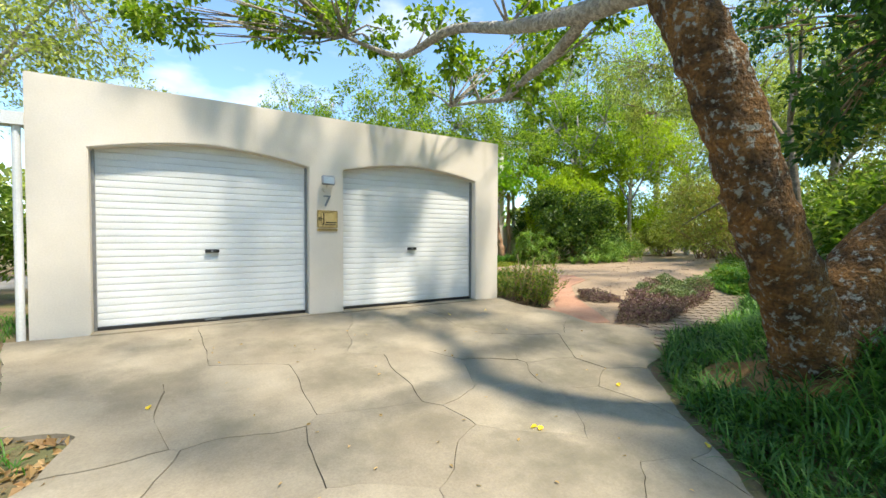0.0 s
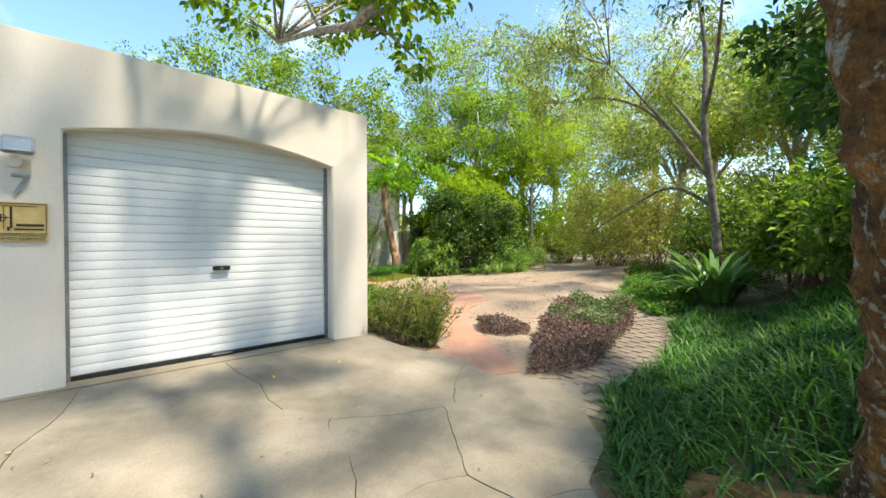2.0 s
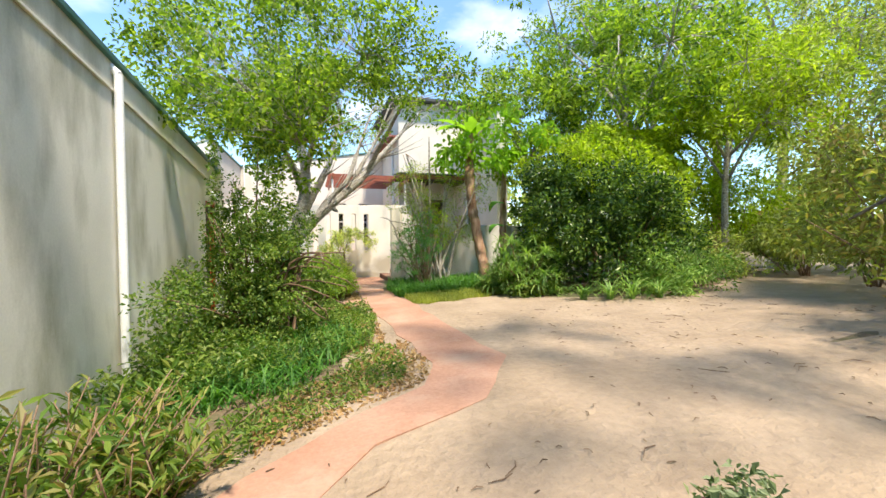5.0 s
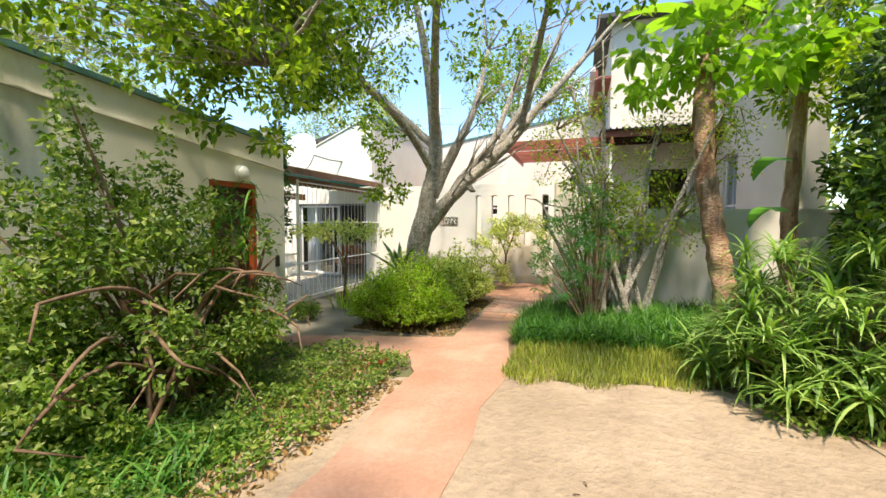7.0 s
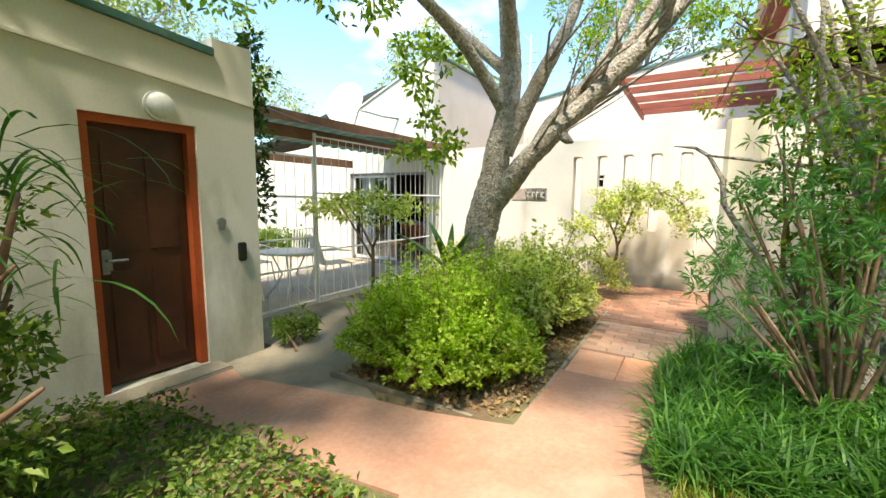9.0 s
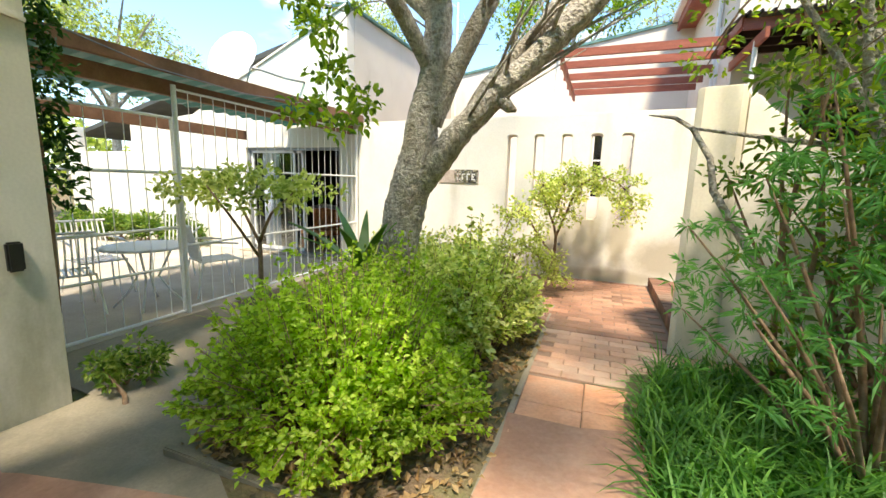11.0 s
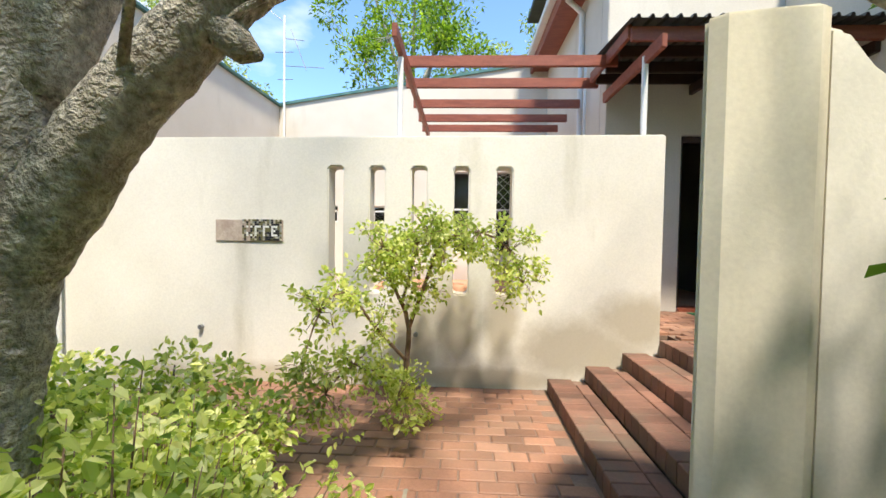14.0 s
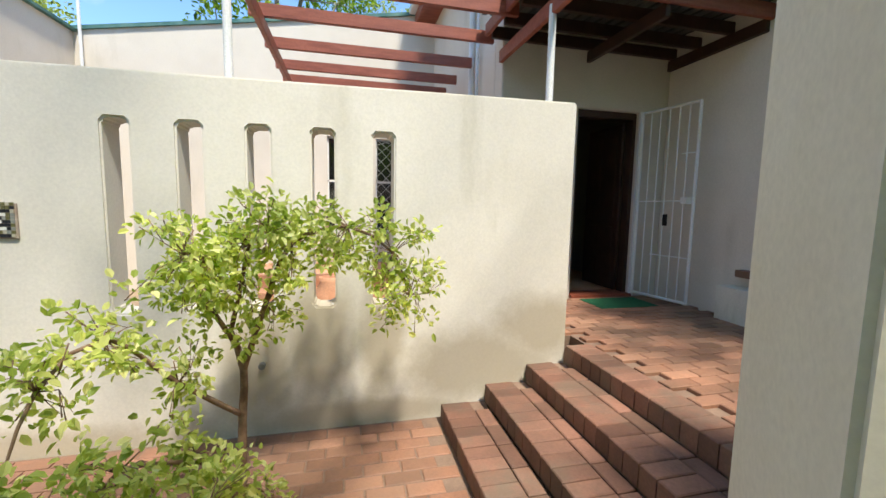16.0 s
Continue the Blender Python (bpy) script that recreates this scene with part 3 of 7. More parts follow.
PATH_A = [(5.44, 3.98), (5.72, 3.8), (6.02, 4.35), (6.45, 5.1), (7.2, 5.95), (8.1, 6.3), (8.7, 7.2), (8.68, 11.6), (8.5, 12.2), (8.58, 13.0), (8.62, 13.15), (7.88, 13.15), (7.85, 12.1), (6.9, 12.0), (6.3, 11.93), (5.7, 11.8), (5.28, 11.86), (5.28, 11.2), (7.6, 11.32), (7.85, 10.9), (7.95, 8.4), (7.98, 7.4), (7.75, 6.8), (7.2, 6.5), (6.5, 5.95), (5.9, 5.2), (5.62, 4.85), (5.36, 4.95)]
sheet("sandy_yard", SANDY, 0.015, SAND, "pale compacted sand with scuffs and twigs", 0.6, wobble=0.12)
sheet("footpath", PATH_A, 0.021, PINK, "faded pink screed footpath worn at the edges", 0.5, deep=0.02, wobble=0.08)
sheet("side_path", [(5.22, 11.7), (6.3, 11.8), (7.0, 11.95), (6.4, 12.3), (6.1, 13.2), (5.2, 14.2), (4.3, 14.3), (4.25, 12.45), (5.2, 12.4)], 0.012, CONCRETE, "grey concrete path to the patio gate", 0.5)
box("patio_floor", -4.2, 4.3, 12.4, 17.17, -0.25, 0.02, PATIO, label="pale screed patio floor in patchy light", kind="structure", edge=0.01)

# ---- garage ----
garage = thing("garage", (1.9, 9.1, 0), "cream plastered double garage with arched door openings", "garage")


def arch(x0, x1, spring, rise, base, n=14):
    pts = [(x0, base), (x0, spring)]
    for i in range(1, n):
        t = i / n
        pts.append((x0 + (x1 - x0) * t, spring + rise * 4 * t * (1 - t) * (1 - 0.12 * abs(1 - 2 * t))))
    return pts + [(x1, spring), (x1, base)]


DOORS = ((-0.88, 1.64), (2.16, 4.67))
front = [(-1.42, -0.3)]
for x0, x1 in DOORS:
    front += arch(x0, x1, 2.235, 0.17, -0.3)
front += [(5.2, -0.3), (5.2, 3.0), (-1.42, 3.02)]
slab_shape("front_wall", front, [], 6.0, 6.24, "y", CREAM, garage, "cream plaster front wall with two low arches", edge=0.012)
side = [(6.24, -0.3), (12.3, -0.3), (12.3, 2.79), (11.95, 2.79), (11.95, 2.64), (6.5, 3.07), (6.4, 2.98), (6.24, 2.98)]
slab_shape("side_wall", side, [[(11.03, 0.06), (11.03, 2.05), (11.78, 2.05), (11.78, 0.06)]], 5.0, 5.2, "x", CREAM_DAMP, garage, "cream plaster side wall with green-grey damp stains")
slab_shape("back_wall", [(-1.42, -0.3), (5.0, -0.3), (5.0, 2.62), (-1.42, 2.62)], [], 12.1, 12.3, "y", CREAM, garage)
slab_shape("far_wall", [(6.24, -0.3), (12.1, -0.3), (12.1, 2.6), (6.24, 2.95)], [], -1.42, -1.2, "x", CREAM, garage)
slab_shape("roof", [(6.24, 2.72), (12.1, 2.45), (12.1, 2.5), (6.24, 2.78)], [], -1.2, 5.0, "x", ROOF, garage)
slab_shape("wall_capping", [(6.5, 3.075), (11.95, 2.64), (11.95, 2.70), (6.5, 3.125)], [], 4.96, 5.235, "x", FLASH, garage, "dull green sheet metal capping", edge=0.004)
slab_shape("plaster_ledge", [(6.26, 2.85), (12.3, 2.285), (12.3, 2.31), (6.26, 2.875)], [], 5.2, 5.222, "x", CREAM_OLD, garage, edge=0.003)
rods("drainpipe", [((5.25, 7.85, -0.1), (5.25, 7.85, 2.86)), ((5.25, 7.85, 2.86), (5.18, 7.85, 2.93))], 0.035, WHITE_METAL, garage, "cream painted drainpipe", 12)
rods("drainpipe", [((-1.5, 6.07, -0.2), (-1.5, 6.07, 2.42))], 0.04, WHITE_METAL, garage, "white drainpipe", 12)
bm = bmesh.new()
add_box(bm, -1.66, -1.42, 6.0, 6.2, 2.42, 2.5)
add_box(bm, -1.6, -1.42, 6.0, 11, 2.5, 2.56)
part("gutter", bm, WHITE_METAL, garage, "white rainwater gutter")
slab_shape("door_sill", [(-0.88, 5.92), (4.67, 5.92), (4.67, 6.3), (-0.88, 6.3)], [], -0.02, 0.035, "z", CONCRETE, garage)


def roller_door(x0, x1, n=28):
    d = thing("roller_door", ((x0 + x1) / 2, 6.2, 0.04), "white ribbed roller shutter garage door, closed, in its arch", "garage door", "garage doors")
    bm = bmesh.new()
    prof = [(0.0, 0.0), (0.008, 0.003), (0.008, 0.009), (0.0, 0.012), (-0.0015, 0.03), (-0.002, 0.048), (-0.0015, 0.066), (-0.0005, 0.083), (0.0, 0.086)]
    a = [bm.verts.new((-(x1 - x0) / 2, y, z)) for y, z in prof]
    b = [bm.verts.new(((x1 - x0) / 2, y, z)) for y, z in prof]
    for i in range(len(prof) - 1):
        bm.faces.new((a[i], b[i], b[i + 1], a[i + 1]))
    me = bpy.data.meshes.new("slat")
    bm.to_mesh(me)
    bm.free()
    me.materials.append(SHUTTER)
    for i in range(n):
        s = new("slat", me)
        s.location = ((x0 + x1) / 2, 6.17, 0.07 + i * 0.086)
        adopt(s, d)
    xm = (x0 + x1) / 2
    box("bottom_bar", x0, x1, 6.14, 6.18, 0.035, 0.075, BLACK, d, "black rubber bottom seal")
    h = box("handle", xm - 0.085, xm + 0.085, 6.12, 6.15, 0.975, 1.02, BLACK, d, "black lock handle")
    box("lock", xm - 0.015, xm + 0.015, 6.112, 6.12, 0.985, 1.01, GREY_METAL, h)
    box("pull", xm - 0.1, xm + 0.1, 6.11, 6.14, 0.055, 0.075, GREY_METAL, d)
    for x in (x0, x1 - 0.03):
        box("guide_rail", x, x + 0.03, 6.13, 6.2, 0.035, 2.3, GREY_METAL, d, edge=0.003)
    return d


for x0, x1 in DOORS:
    roller_door(x0, x1)
# Added dark panel just behind the shutters, in place of an unlit inside.
box("garage_interior", -0.95, 4.75, 6.26, 6.3, 0, 2.6, ROOM_SHADED, kind="structure", edge=0)

# fittings on the pier between the doors
light = thing("floodlight", (1.9, 5.99, 2.0), "grey floodlight with a dusty glass on the pier", "light")
bm = bmesh.new()
bmesh.ops.create_cube(bm, size=1, matrix=pose(1.9, 5.89, 2.045, -14) @ Matrix.Diagonal((0.19, 0.06, 0.14, 1)))
bmesh.ops.bevel(bm, geom=bm.edges[:], offset=0.012, segments=2, affect="EDGES")
part("housing", bm, GREY_METAL, light)
bm = bmesh.new()
bmesh.ops.create_cube(bm, size=1, matrix=pose(1.9, 5.855, 2.04, -14) @ Matrix.Diagonal((0.15, 0.008, 0.10, 1)))
part("front_glass", bm, surface("dusty_glass", (0.30, 0.36, 0.40), (0.40, 0.46, 0.50), 6, 60, 0.15, 0.05, 0.001, spec=0.6), light, "pale dusty front glass")
bm = bmesh.new()
add_rod(bm, (1.88, 6.0, 1.92), (1.88, 5.93, 1.92), 0.045, 16)
add_rod(bm, (1.88, 5.95, 1.93), (1.9, 5.9, 2.0), 0.012, 8)
part("bracket", bm, CREAM, light)


def lettering(name, text, size, at, turn, mat, parent, depth=0.004, label="", stretch=1.0):
    cu = bpy.data.curves.new(name, "FONT")
    cu.body, cu.size, cu.extrude, cu.align_x, cu.align_y = text, size, depth, "CENTER", "CENTER"
    tmp = bpy.data.objects.new(name, cu)
    me = bpy.data.meshes.new_from_object(tmp)
    bpy.data.objects.remove(tmp)
    me.transform(Matrix.Translation(at) @ turn @ Matrix.Diagonal((stretch, 1, 1, 1)))
    return finish(name, me, mat, parent, label)


UP = pose(0, 0, 0, 90)
seven = lettering("house_number", "7", 0.24, (1.905, 5.99, 1.735), UP, GREY_METAL, None, 0.01, "", 1.05)
tagged(seven, "grey metal house number seven fixed to the pier", "house number")
plate = thing("security_sign", (1.91, 5.99, 1.3), "yellow armed response sign with dark lettering on the pier", "sign")
box("plate", 1.755, 2.065, 5.975, 5.998, 1.335, 1.60, BRASS, plate, edge=0.004)
box("lower_plate", 1.755, 2.065, 5.978, 5.998, 1.285, 1.325, BRASS, plate, edge=0.003)
bm = bmesh.new()
for x0, x1, z0, z1 in ((1.765, 2.055, 1.585, 1.59), (1.765, 2.055, 1.345, 1.35), (1.765, 1.77, 1.35, 1.585), (2.05, 2.055, 1.35, 1.585), (1.80, 1.86, 1.47, 1.478), (1.81, 1.815, 1.38, 1.56), (1.845, 1.86, 1.39, 1.56), (1.83, 1.845, 1.37, 1.40), (1.785, 1.80, 1.44, 1.50), (1.88, 2.04, 1.405, 1.425), (1.87, 2.04, 1.375, 1.388), (1.79, 2.0, 1.565, 1.57)):
    add_box(bm, x0, x1, 5.971, 5.975, z0, z1)
part("print", bm, INK, plate)
bm = bmesh.new()
bmesh.ops.create_circle(bm, cap_ends=False, segments=24, radius=0.03, matrix=pose(1.80, 5.973, 1.47, 90))
bmesh.ops.create_circle(bm, cap_ends=False, segments=24, radius=0.024, matrix=pose(1.80, 5.973, 1.47, 90))
bmesh.ops.bridge_loops(bm, edges=bm.edges[:])
part("emblem", bm, INK, plate)
lettering("wording", "ARMED RESPONSE", 0.034, (1.91, 5.975, 1.305), UP, INK, plate, 0.001, "", 1.0)

# brown side door of the garage
sd = thing("door_1", (5.15, 11.4, 0.06), "closed dark brown timber door in a red frame in the garage wall", "door")
box("door_leaf", 5.06, 5.10, 11.08, 11.72, 0.08, 2.0, DOOR_BROWN, sd)
for z0, z1 in ((0.2, 0.95), (1.08, 1.85)):
    for y0, y1 in ((11.16, 11.37), (11.43, 11.64)):
        box("door_panel", 5.10, 5.112, y0, y1, z0, z1, DOOR_BROWN, sd, edge=0.005)
slab_shape("door_frame", [(11.03, 0.06), (11.03, 2.05), (11.78, 2.05), (11.78, 0.06), (11.72, 0.06), (11.72, 1.99), (11.085, 1.99), (11.085, 0.06)], [], 5.06, 5.17, "x", DOOR_RED, sd, "orange-red painted frame")
bm = bmesh.new()
add_rod(bm, (5.10, 11.15, 1.02), (5.16, 11.15, 1.02), 0.012)
add_rod(bm, (5.155, 11.15, 1.02), (5.155, 11.26, 1.02), 0.011)
add_box(bm, 5.10, 5.108, 11.12, 11.18, 0.92, 1.1)
part("door_handle", bm, GREY_METAL, sd, "dull metal lever handle")
box("door_step", 4.98, 5.42, 10.95, 11.86, -0.1, 0.055, CONCRETE, label="worn concrete door step by the brown door", category="step", edge=0.015)
box("keypad", 5.2, 5.235, 12.08, 12.155, 0.91, 1.08, BLACK, label="black plastic access keypad on the garage wall", category="keypad", edge=0.01)
bm = bmesh.new()
add_rod(bm, (5.2, 11.94, 1.27), (5.225, 11.94, 1.27), 0.038, 16)
add_box(bm, 5.2, 5.222, 11.915, 11.965, 1.2, 1.24)
part("bell_push", bm, GREY_METAL, label="small grey round bell plate on the garage wall", category="doorbell")
bulk = thing("bulkhead_light", (5.2, 11.52, 2.16), "round white bulkhead wall light above the brown door", "light")
bm = bmesh.new()
add_rod(bm, (5.2, 11.52, 2.16), (5.23, 11.52, 2.16), 0.11, 24)
part("base", bm, WHITE_METAL, bulk)
bm = bmesh.new()
bmesh.ops.create_uvsphere(bm, u_segments=20, v_segments=10, radius=0.095, matrix=pose(5.235, 11.52, 2.16) @ Matrix.Diagonal((0.5, 1, 1, 1)))
part("diffuser", bm, surface("opal", (0.7, 0.72, 0.7), (0.75, 0.76, 0.74), 5, 50, 0.3, 0.02), bulk, shade=True)

# ---- patio wing of the house ----
wing = thing("house_wing", (0, 19.8, 0), "white plastered house wing with a sloping parapet and a sliding door", "house")
slab_shape("front_wall", [(-4.2, -0.3), (4.0, -0.3), (4.0, 4.38), (1.2, 3.2), (0.2, 2.75), (-1.8, 2.6), (-1.8, 2.0), (-3.9, 2.0), (-3.9, 2.6), (-4.2, 2.6)], [[(1.62, 0.03), (1.62, 2.06), (3.82, 2.06), (3.82, 0.03)]], 17.17, 17.4, "y", WHITE_WALL, wing, "white plaster patio wall", edge=0.01)
slab_shape("end_wall", [(17.4, -0.3), (22.4, -0.3), (22.4, 4.42), (17.4, 4.38)], [], 3.77, 4.0, "x", CREAM, wing)
slab_shape("coping", [(17.15, 4.385), (22.45, 4.425), (22.45, 4.47), (17.15, 4.43)], [], 3.72, 4.06, "x", FLASH, wing, "thin green-grey metal coping")
slab_shape("front_coping", [(4.0, 4.39), (1.2, 3.21), (1.2, 3.25), (4.02, 4.43)], [], 17.14, 17.43, "y", WHITE_WALL, wing)
slab_shape("roof", [(-4.2, 2.5), (3.77, 4.3), (3.77, 4.2), (-4.2, 2.4)], [], 17.4, 22.4, "y", ROOF, wing)
room = thing("living_room_shell", (2.7, 19, 0), "dim living room behind the sliding door", "room")
slab_shape("shell", [(1.0, 17.5), (4.0, 17.5), (4.0, 21), (1.0, 21)], [], -0.02, 0.02, "z", PATIO, room)
# The room's dimness is in the colour of these three panels.
box("back_panel", 1.0, 3.77, 20.9, 21.0, 0, 2.5, ROOM_SHADED, room, edge=0)
box("side_panel", 0.95, 1.0, 17.45, 21, 0, 2.5, ROOM_SHADED, room, edge=0)
box("ceiling_panel", 1.0, 3.77, 17.45, 21, 2.45, 2.5, ROOM_SHADED, room, edge=0)

slide = thing("sliding_door", (2.72, 17.25, 0.03), "aluminium sliding door, half open, with dark room behind it", "door")
bm = bmesh.new()
for x0, x1, z0, z1 in ((1.62, 1.67, 0.03, 2.06), (3.77, 3.82, 0.03, 2.06), (1.62, 3.82, 2.01, 2.06), (1.62, 3.82, 0.03, 0.07)):
    add_box(bm, x0, x1, 17.22, 17.32, z0, z1)
part("frame", bm, GREY_METAL, slide, "grey aluminium frame")
for x0, x1, y in ((1.67, 2.75, 17.25), (2.12, 2.92, 17.29)):
    bm = bmesh.new()
    for a, b, z0, z1 in ((x0, x0 + 0.045, 0.07, 2.01), (x1 - 0.045, x1, 0.07, 2.01), (x0, x1, 1.965, 2.01), (x0, x1, 0.07, 0.13)):
        add_box(bm, a, b, y, y + 0.03, z0, z1)
    s = part("sash", bm, WHITE_METAL, slide, "pale aluminium sash")
    box("pane", x0 + 0.045, x1 - 0.045, y + 0.012, y + 0.018, 0.13, 1.965, GLASS, s, edge=0).visible_shadow = False
slab_shape("door_sill", [(1.5, 16.98), (3.95, 16.98), (3.95, 17.17), (1.5, 17.17)], [], -0.05, 0.04, "z", CONCRETE, slide)

cur = thing("curtain", (1.95, 17.5, 0.1), "pale blue curtain drawn to one side of the sliding door", "curtain")
bm = bmesh.new()
prev = None
for i in range(41):
    x = 1.72 + 0.42 * i / 40
    y = 17.5 + 0.03 * math.sin(i * 1.25)
    pair = (bm.verts.new((x, y, 0.1)), bm.verts.new((x + 0.01 * math.sin(i), y, 1.98)))
    if prev:
        bm.faces.new((prev[0], pair[0], pair[1], prev[1]))
    prev = pair
part("cloth", bm, CURTAIN, cur, shade=True)

chair = thing("cane_armchair", (2.85, 18.2, 0.02), "orange cane armchair with a patterned throw inside the door", "chair")
bm = bmesh.new()
bmesh.ops.create_cube(bm, size=1, matrix=pose(2.7, 18.35, 0.62, 8) @ Matrix.Diagonal((0.85, 0.07, 0.5, 1)))
bmesh.ops.bevel(bm, geom=bm.edges[:], offset=0.03, segments=3, affect="EDGES")
part("backrest", bm, ORANGE_WOOD, chair)
box("seat", 2.3, 3.1, 17.85, 18.35, 0.32, 0.42, ORANGE_WOOD, chair, edge=0.02)
limbs("throw", [([(2.25, 18.32, 0.86), (2.6, 18.32, 0.92), (2.95, 18.3, 0.88), (3.14, 18.2, 0.72)], [0.04, 0.05, 0.05, 0.03])], surface("patterned_cloth", (0.5, 0.46, 0.44), (0.14, 0.13, 0.16), 30, 90, 0.9, lo=0.4), chair, "black and white patterned throw")
for x in (2.34, 3.06):
    for y in (17.9, 18.32):
        rods("leg", [((x, y, 0.02), (x, y, 0.34))], 0.022, ORANGE_WOOD, chair)
table = thing("dark_sideboard", (3.3, 19.5, 0.02), "dark wooden table deep in the living room", "table")
box("top", 2.3, 3.6, 19.2, 19.8, 0.85, 0.9, DARK_TIMBER, table)
for x in (2.35, 3.55):
    for y in (19.25, 19.75):
        rods("leg", [((x, y, 0.02), (x, y, 0.86))], 0.03, DARK_TIMBER, table)

# patio roof and screen
canopy = thing("patio_canopy", (4.2, 14.8, 2.2), "brown timber fascia and teal sheeting of the lean-to patio roof", "canopy")
slab_shape("fascia", [(12.3, 2.43), (17.17, 2.46), (17.17, 2.58), (12.3, 2.56)], [], 4.28, 4.33, "x", BROWN_TIMBER, canopy, "flaking brown fascia board", edge=0.004)
bm = bmesh.new()
n = 60
for i in range(n):
    y0, y1 = 12.35 + 4.8 * i / n, 12.35 + 4.8 * (i + 1) / n
    z0, z1 = 0.018 * math.sin(i * math.pi / 1.5), 0.018 * math.sin((i + 1) * math.pi / 1.5)
    v = [bm.verts.new(p) for p in ((2.7, y0, 2.45 + z0), (4.275, y0, 2.55 + z0), (4.275, y1, 2.55 + z1), (2.7, y1, 2.45 + z1))]
    bm.faces.new(v)
bmesh.ops.remove_doubles(bm, verts=bm.verts[:], dist=0.0005)
ob = part("sheeting", bm, TEAL, canopy, "teal painted corrugated sheeting")
so = ob.modifiers.new("thick", "SOLIDIFY")
so.thickness = 0.006
for x, a, b in ((4.05, 12.35, 17.17), (2.4, 12.35, 16.4)):
    box("beam", x, x + 0.07, a, b, 2.27 if x > 3 else 2.12, 2.42 if x > 3 else 2.27, BROWN_TIMBER, canopy, "dark brown roof beam", edge=0.005)
rods("cable", [((4.36, 12.6, 2.6), (4.37, 13.6, 2.44)), ((4.37, 13.6, 2.44), (4.37, 14.6, 2.42)), ((4.37, 14.6, 2.42), (4.36, 15.6, 2.5))], 0.006, GREY_METAL, canopy, "loose cable")

screen = thing("security_screen", (4.22, 14.8, 0), "white welded bar screen with a gate closing off the patio", "screen")
for y in (12.55, 13.85, 17.1):
    rods("post", [((4.22, y, 0.0), (4.22, y, 2.36 if y > 13 else 2.1))], 0.024, WHITE_METAL, screen, "white tubular post", 8)
rods("rail", [((4.22, 13.85, z), (4.22, 17.1, z)) for z in (0.08, 0.75, 1.55, 2.32)], 0.013, WHITE_METAL, screen)
for i in range(21):
    y = 14.0 + i * 0.148
    rods("bar", [((4.22, y, 0.08), (4.22, y, 2.32))], 0.0045, WHITE_METAL, screen, seg=6)
gate = thing("patio_gate", (4.24, 13.2, 0), "white welded bar patio gate, closed, rusted at the foot", "gate")
rods("gate_frame", [((4.25, 12.6, 0.06), (4.25, 12.6, 2.03)), ((4.25, 13.78, 0.06), (4.25, 13.78, 2.03)), ((4.25, 12.6, 2.03), (4.25, 13.78, 2.03)), ((4.25, 12.6, 0.06), (4.25, 13.78, 0.06)), ((4.25, 12.6, 0.55), (4.25, 13.78, 0.55)), ((4.25, 12.6, 0.95), (4.25, 13.78, 0.95)), ((4.25, 12.6, 1.5), (4.25, 13.78, 1.5))], 0.015, WHITE_METAL, gate)
for i in range(7):
    y = 12.74 + i * 0.15
    rods("bar", [((4.25, y, 0.06), (4.25, y, 2.03))], 0.0045, WHITE_METAL, gate, seg=6)

dish = thing("satellite_dish", (3.0, 16.9, 3.0), "white satellite dish on a curved arm fixed to the house wall", "satellite dish")
bm = bmesh.new()
bmesh.ops.create_uvsphere(bm, u_segments=28, v_segments=16, radius=0.62)
bmesh.ops.delete(bm, geom=[v for v in bm.verts if v.co.z > -0.30], context="VERTS")
bmesh.ops.transform(bm, matrix=Matrix.Translation((2.5, 16.4, 3.3)) @ look((0, 0, 0), (-0.15, 1.0, -0.35)).to_3x3().to_4x4() @ Matrix.Translation((0, 0, 0.5)) @ Matrix.Diagonal((0.85, 0.85, 0.55, 1)), verts=bm.verts[:])
ob = part("reflector", bm, WHITE_METAL, dish, shade=True)
ob.modifiers.new("thick", "SOLIDIFY").thickness = 0.008
limbs("dish_arm", [([(3.1, 17.17, 3.2), (2.9, 16.9, 3.22), (2.65, 16.6, 3.3), (2.45, 16.42, 3.34)], [0.02] * 4), ([(2.5, 16.42, 2.95), (2.85, 16.1, 3.0), (3.05, 16.0, 3.2)], [0.012] * 3)], GREY_METAL, dish)


def garden_chair(x, y, turn):
    c = thing("garden_chair", (0, 0, 0), "white metal garden chair with a mesh seat on the patio", "chair", "patio chairs")
    for i in range(9):
        box("seat_slat", -0.22 + i * 0.05, -0.195 + i * 0.05, -0.21, 0.22, 0.42, 0.432, WHITE_METAL, c, edge=0.003)
        rods("back_rod", [((-0.21 + i * 0.052, 0.22, 0.43), (-0.21 + i * 0.052, 0.34, 0.87))], 0.009, WHITE_METAL, c, seg=6)
    box("seat_frame", -0.24, 0.24, -0.235, -0.2, 0.41, 0.43, WHITE_METAL, c, edge=0.004)
    box("seat_frame", -0.24, 0.24, 0.2, 0.235, 0.41, 0.43, WHITE_METAL, c, edge=0.004)
    rods("top_rail", [((-0.24, 0.34, 0.87), (0.24, 0.34, 0.87))], 0.013, WHITE_METAL, c)
    for s in (-1, 1):
        limbs("armrest", [([(s * 0.25, 0.3, 0.66), (s * 0.27, 0.05, 0.66), (s * 0.27, -0.18, 0.63)], [0.012] * 3)], WHITE_METAL, c)
        for yy, lean in ((-0.2, -0.08), (0.22, 0.1)):
            rods("leg", [((s * 0.23, yy, 0.43), (s * 0.27, yy + lean, 0.0))], 0.011, WHITE_METAL, c)
    copy_thing(c, pose(x, y, 0.02, 0, 0, turn))
    for o in (*c.children_recursive, c):
        bpy.data.objects.remove(o)


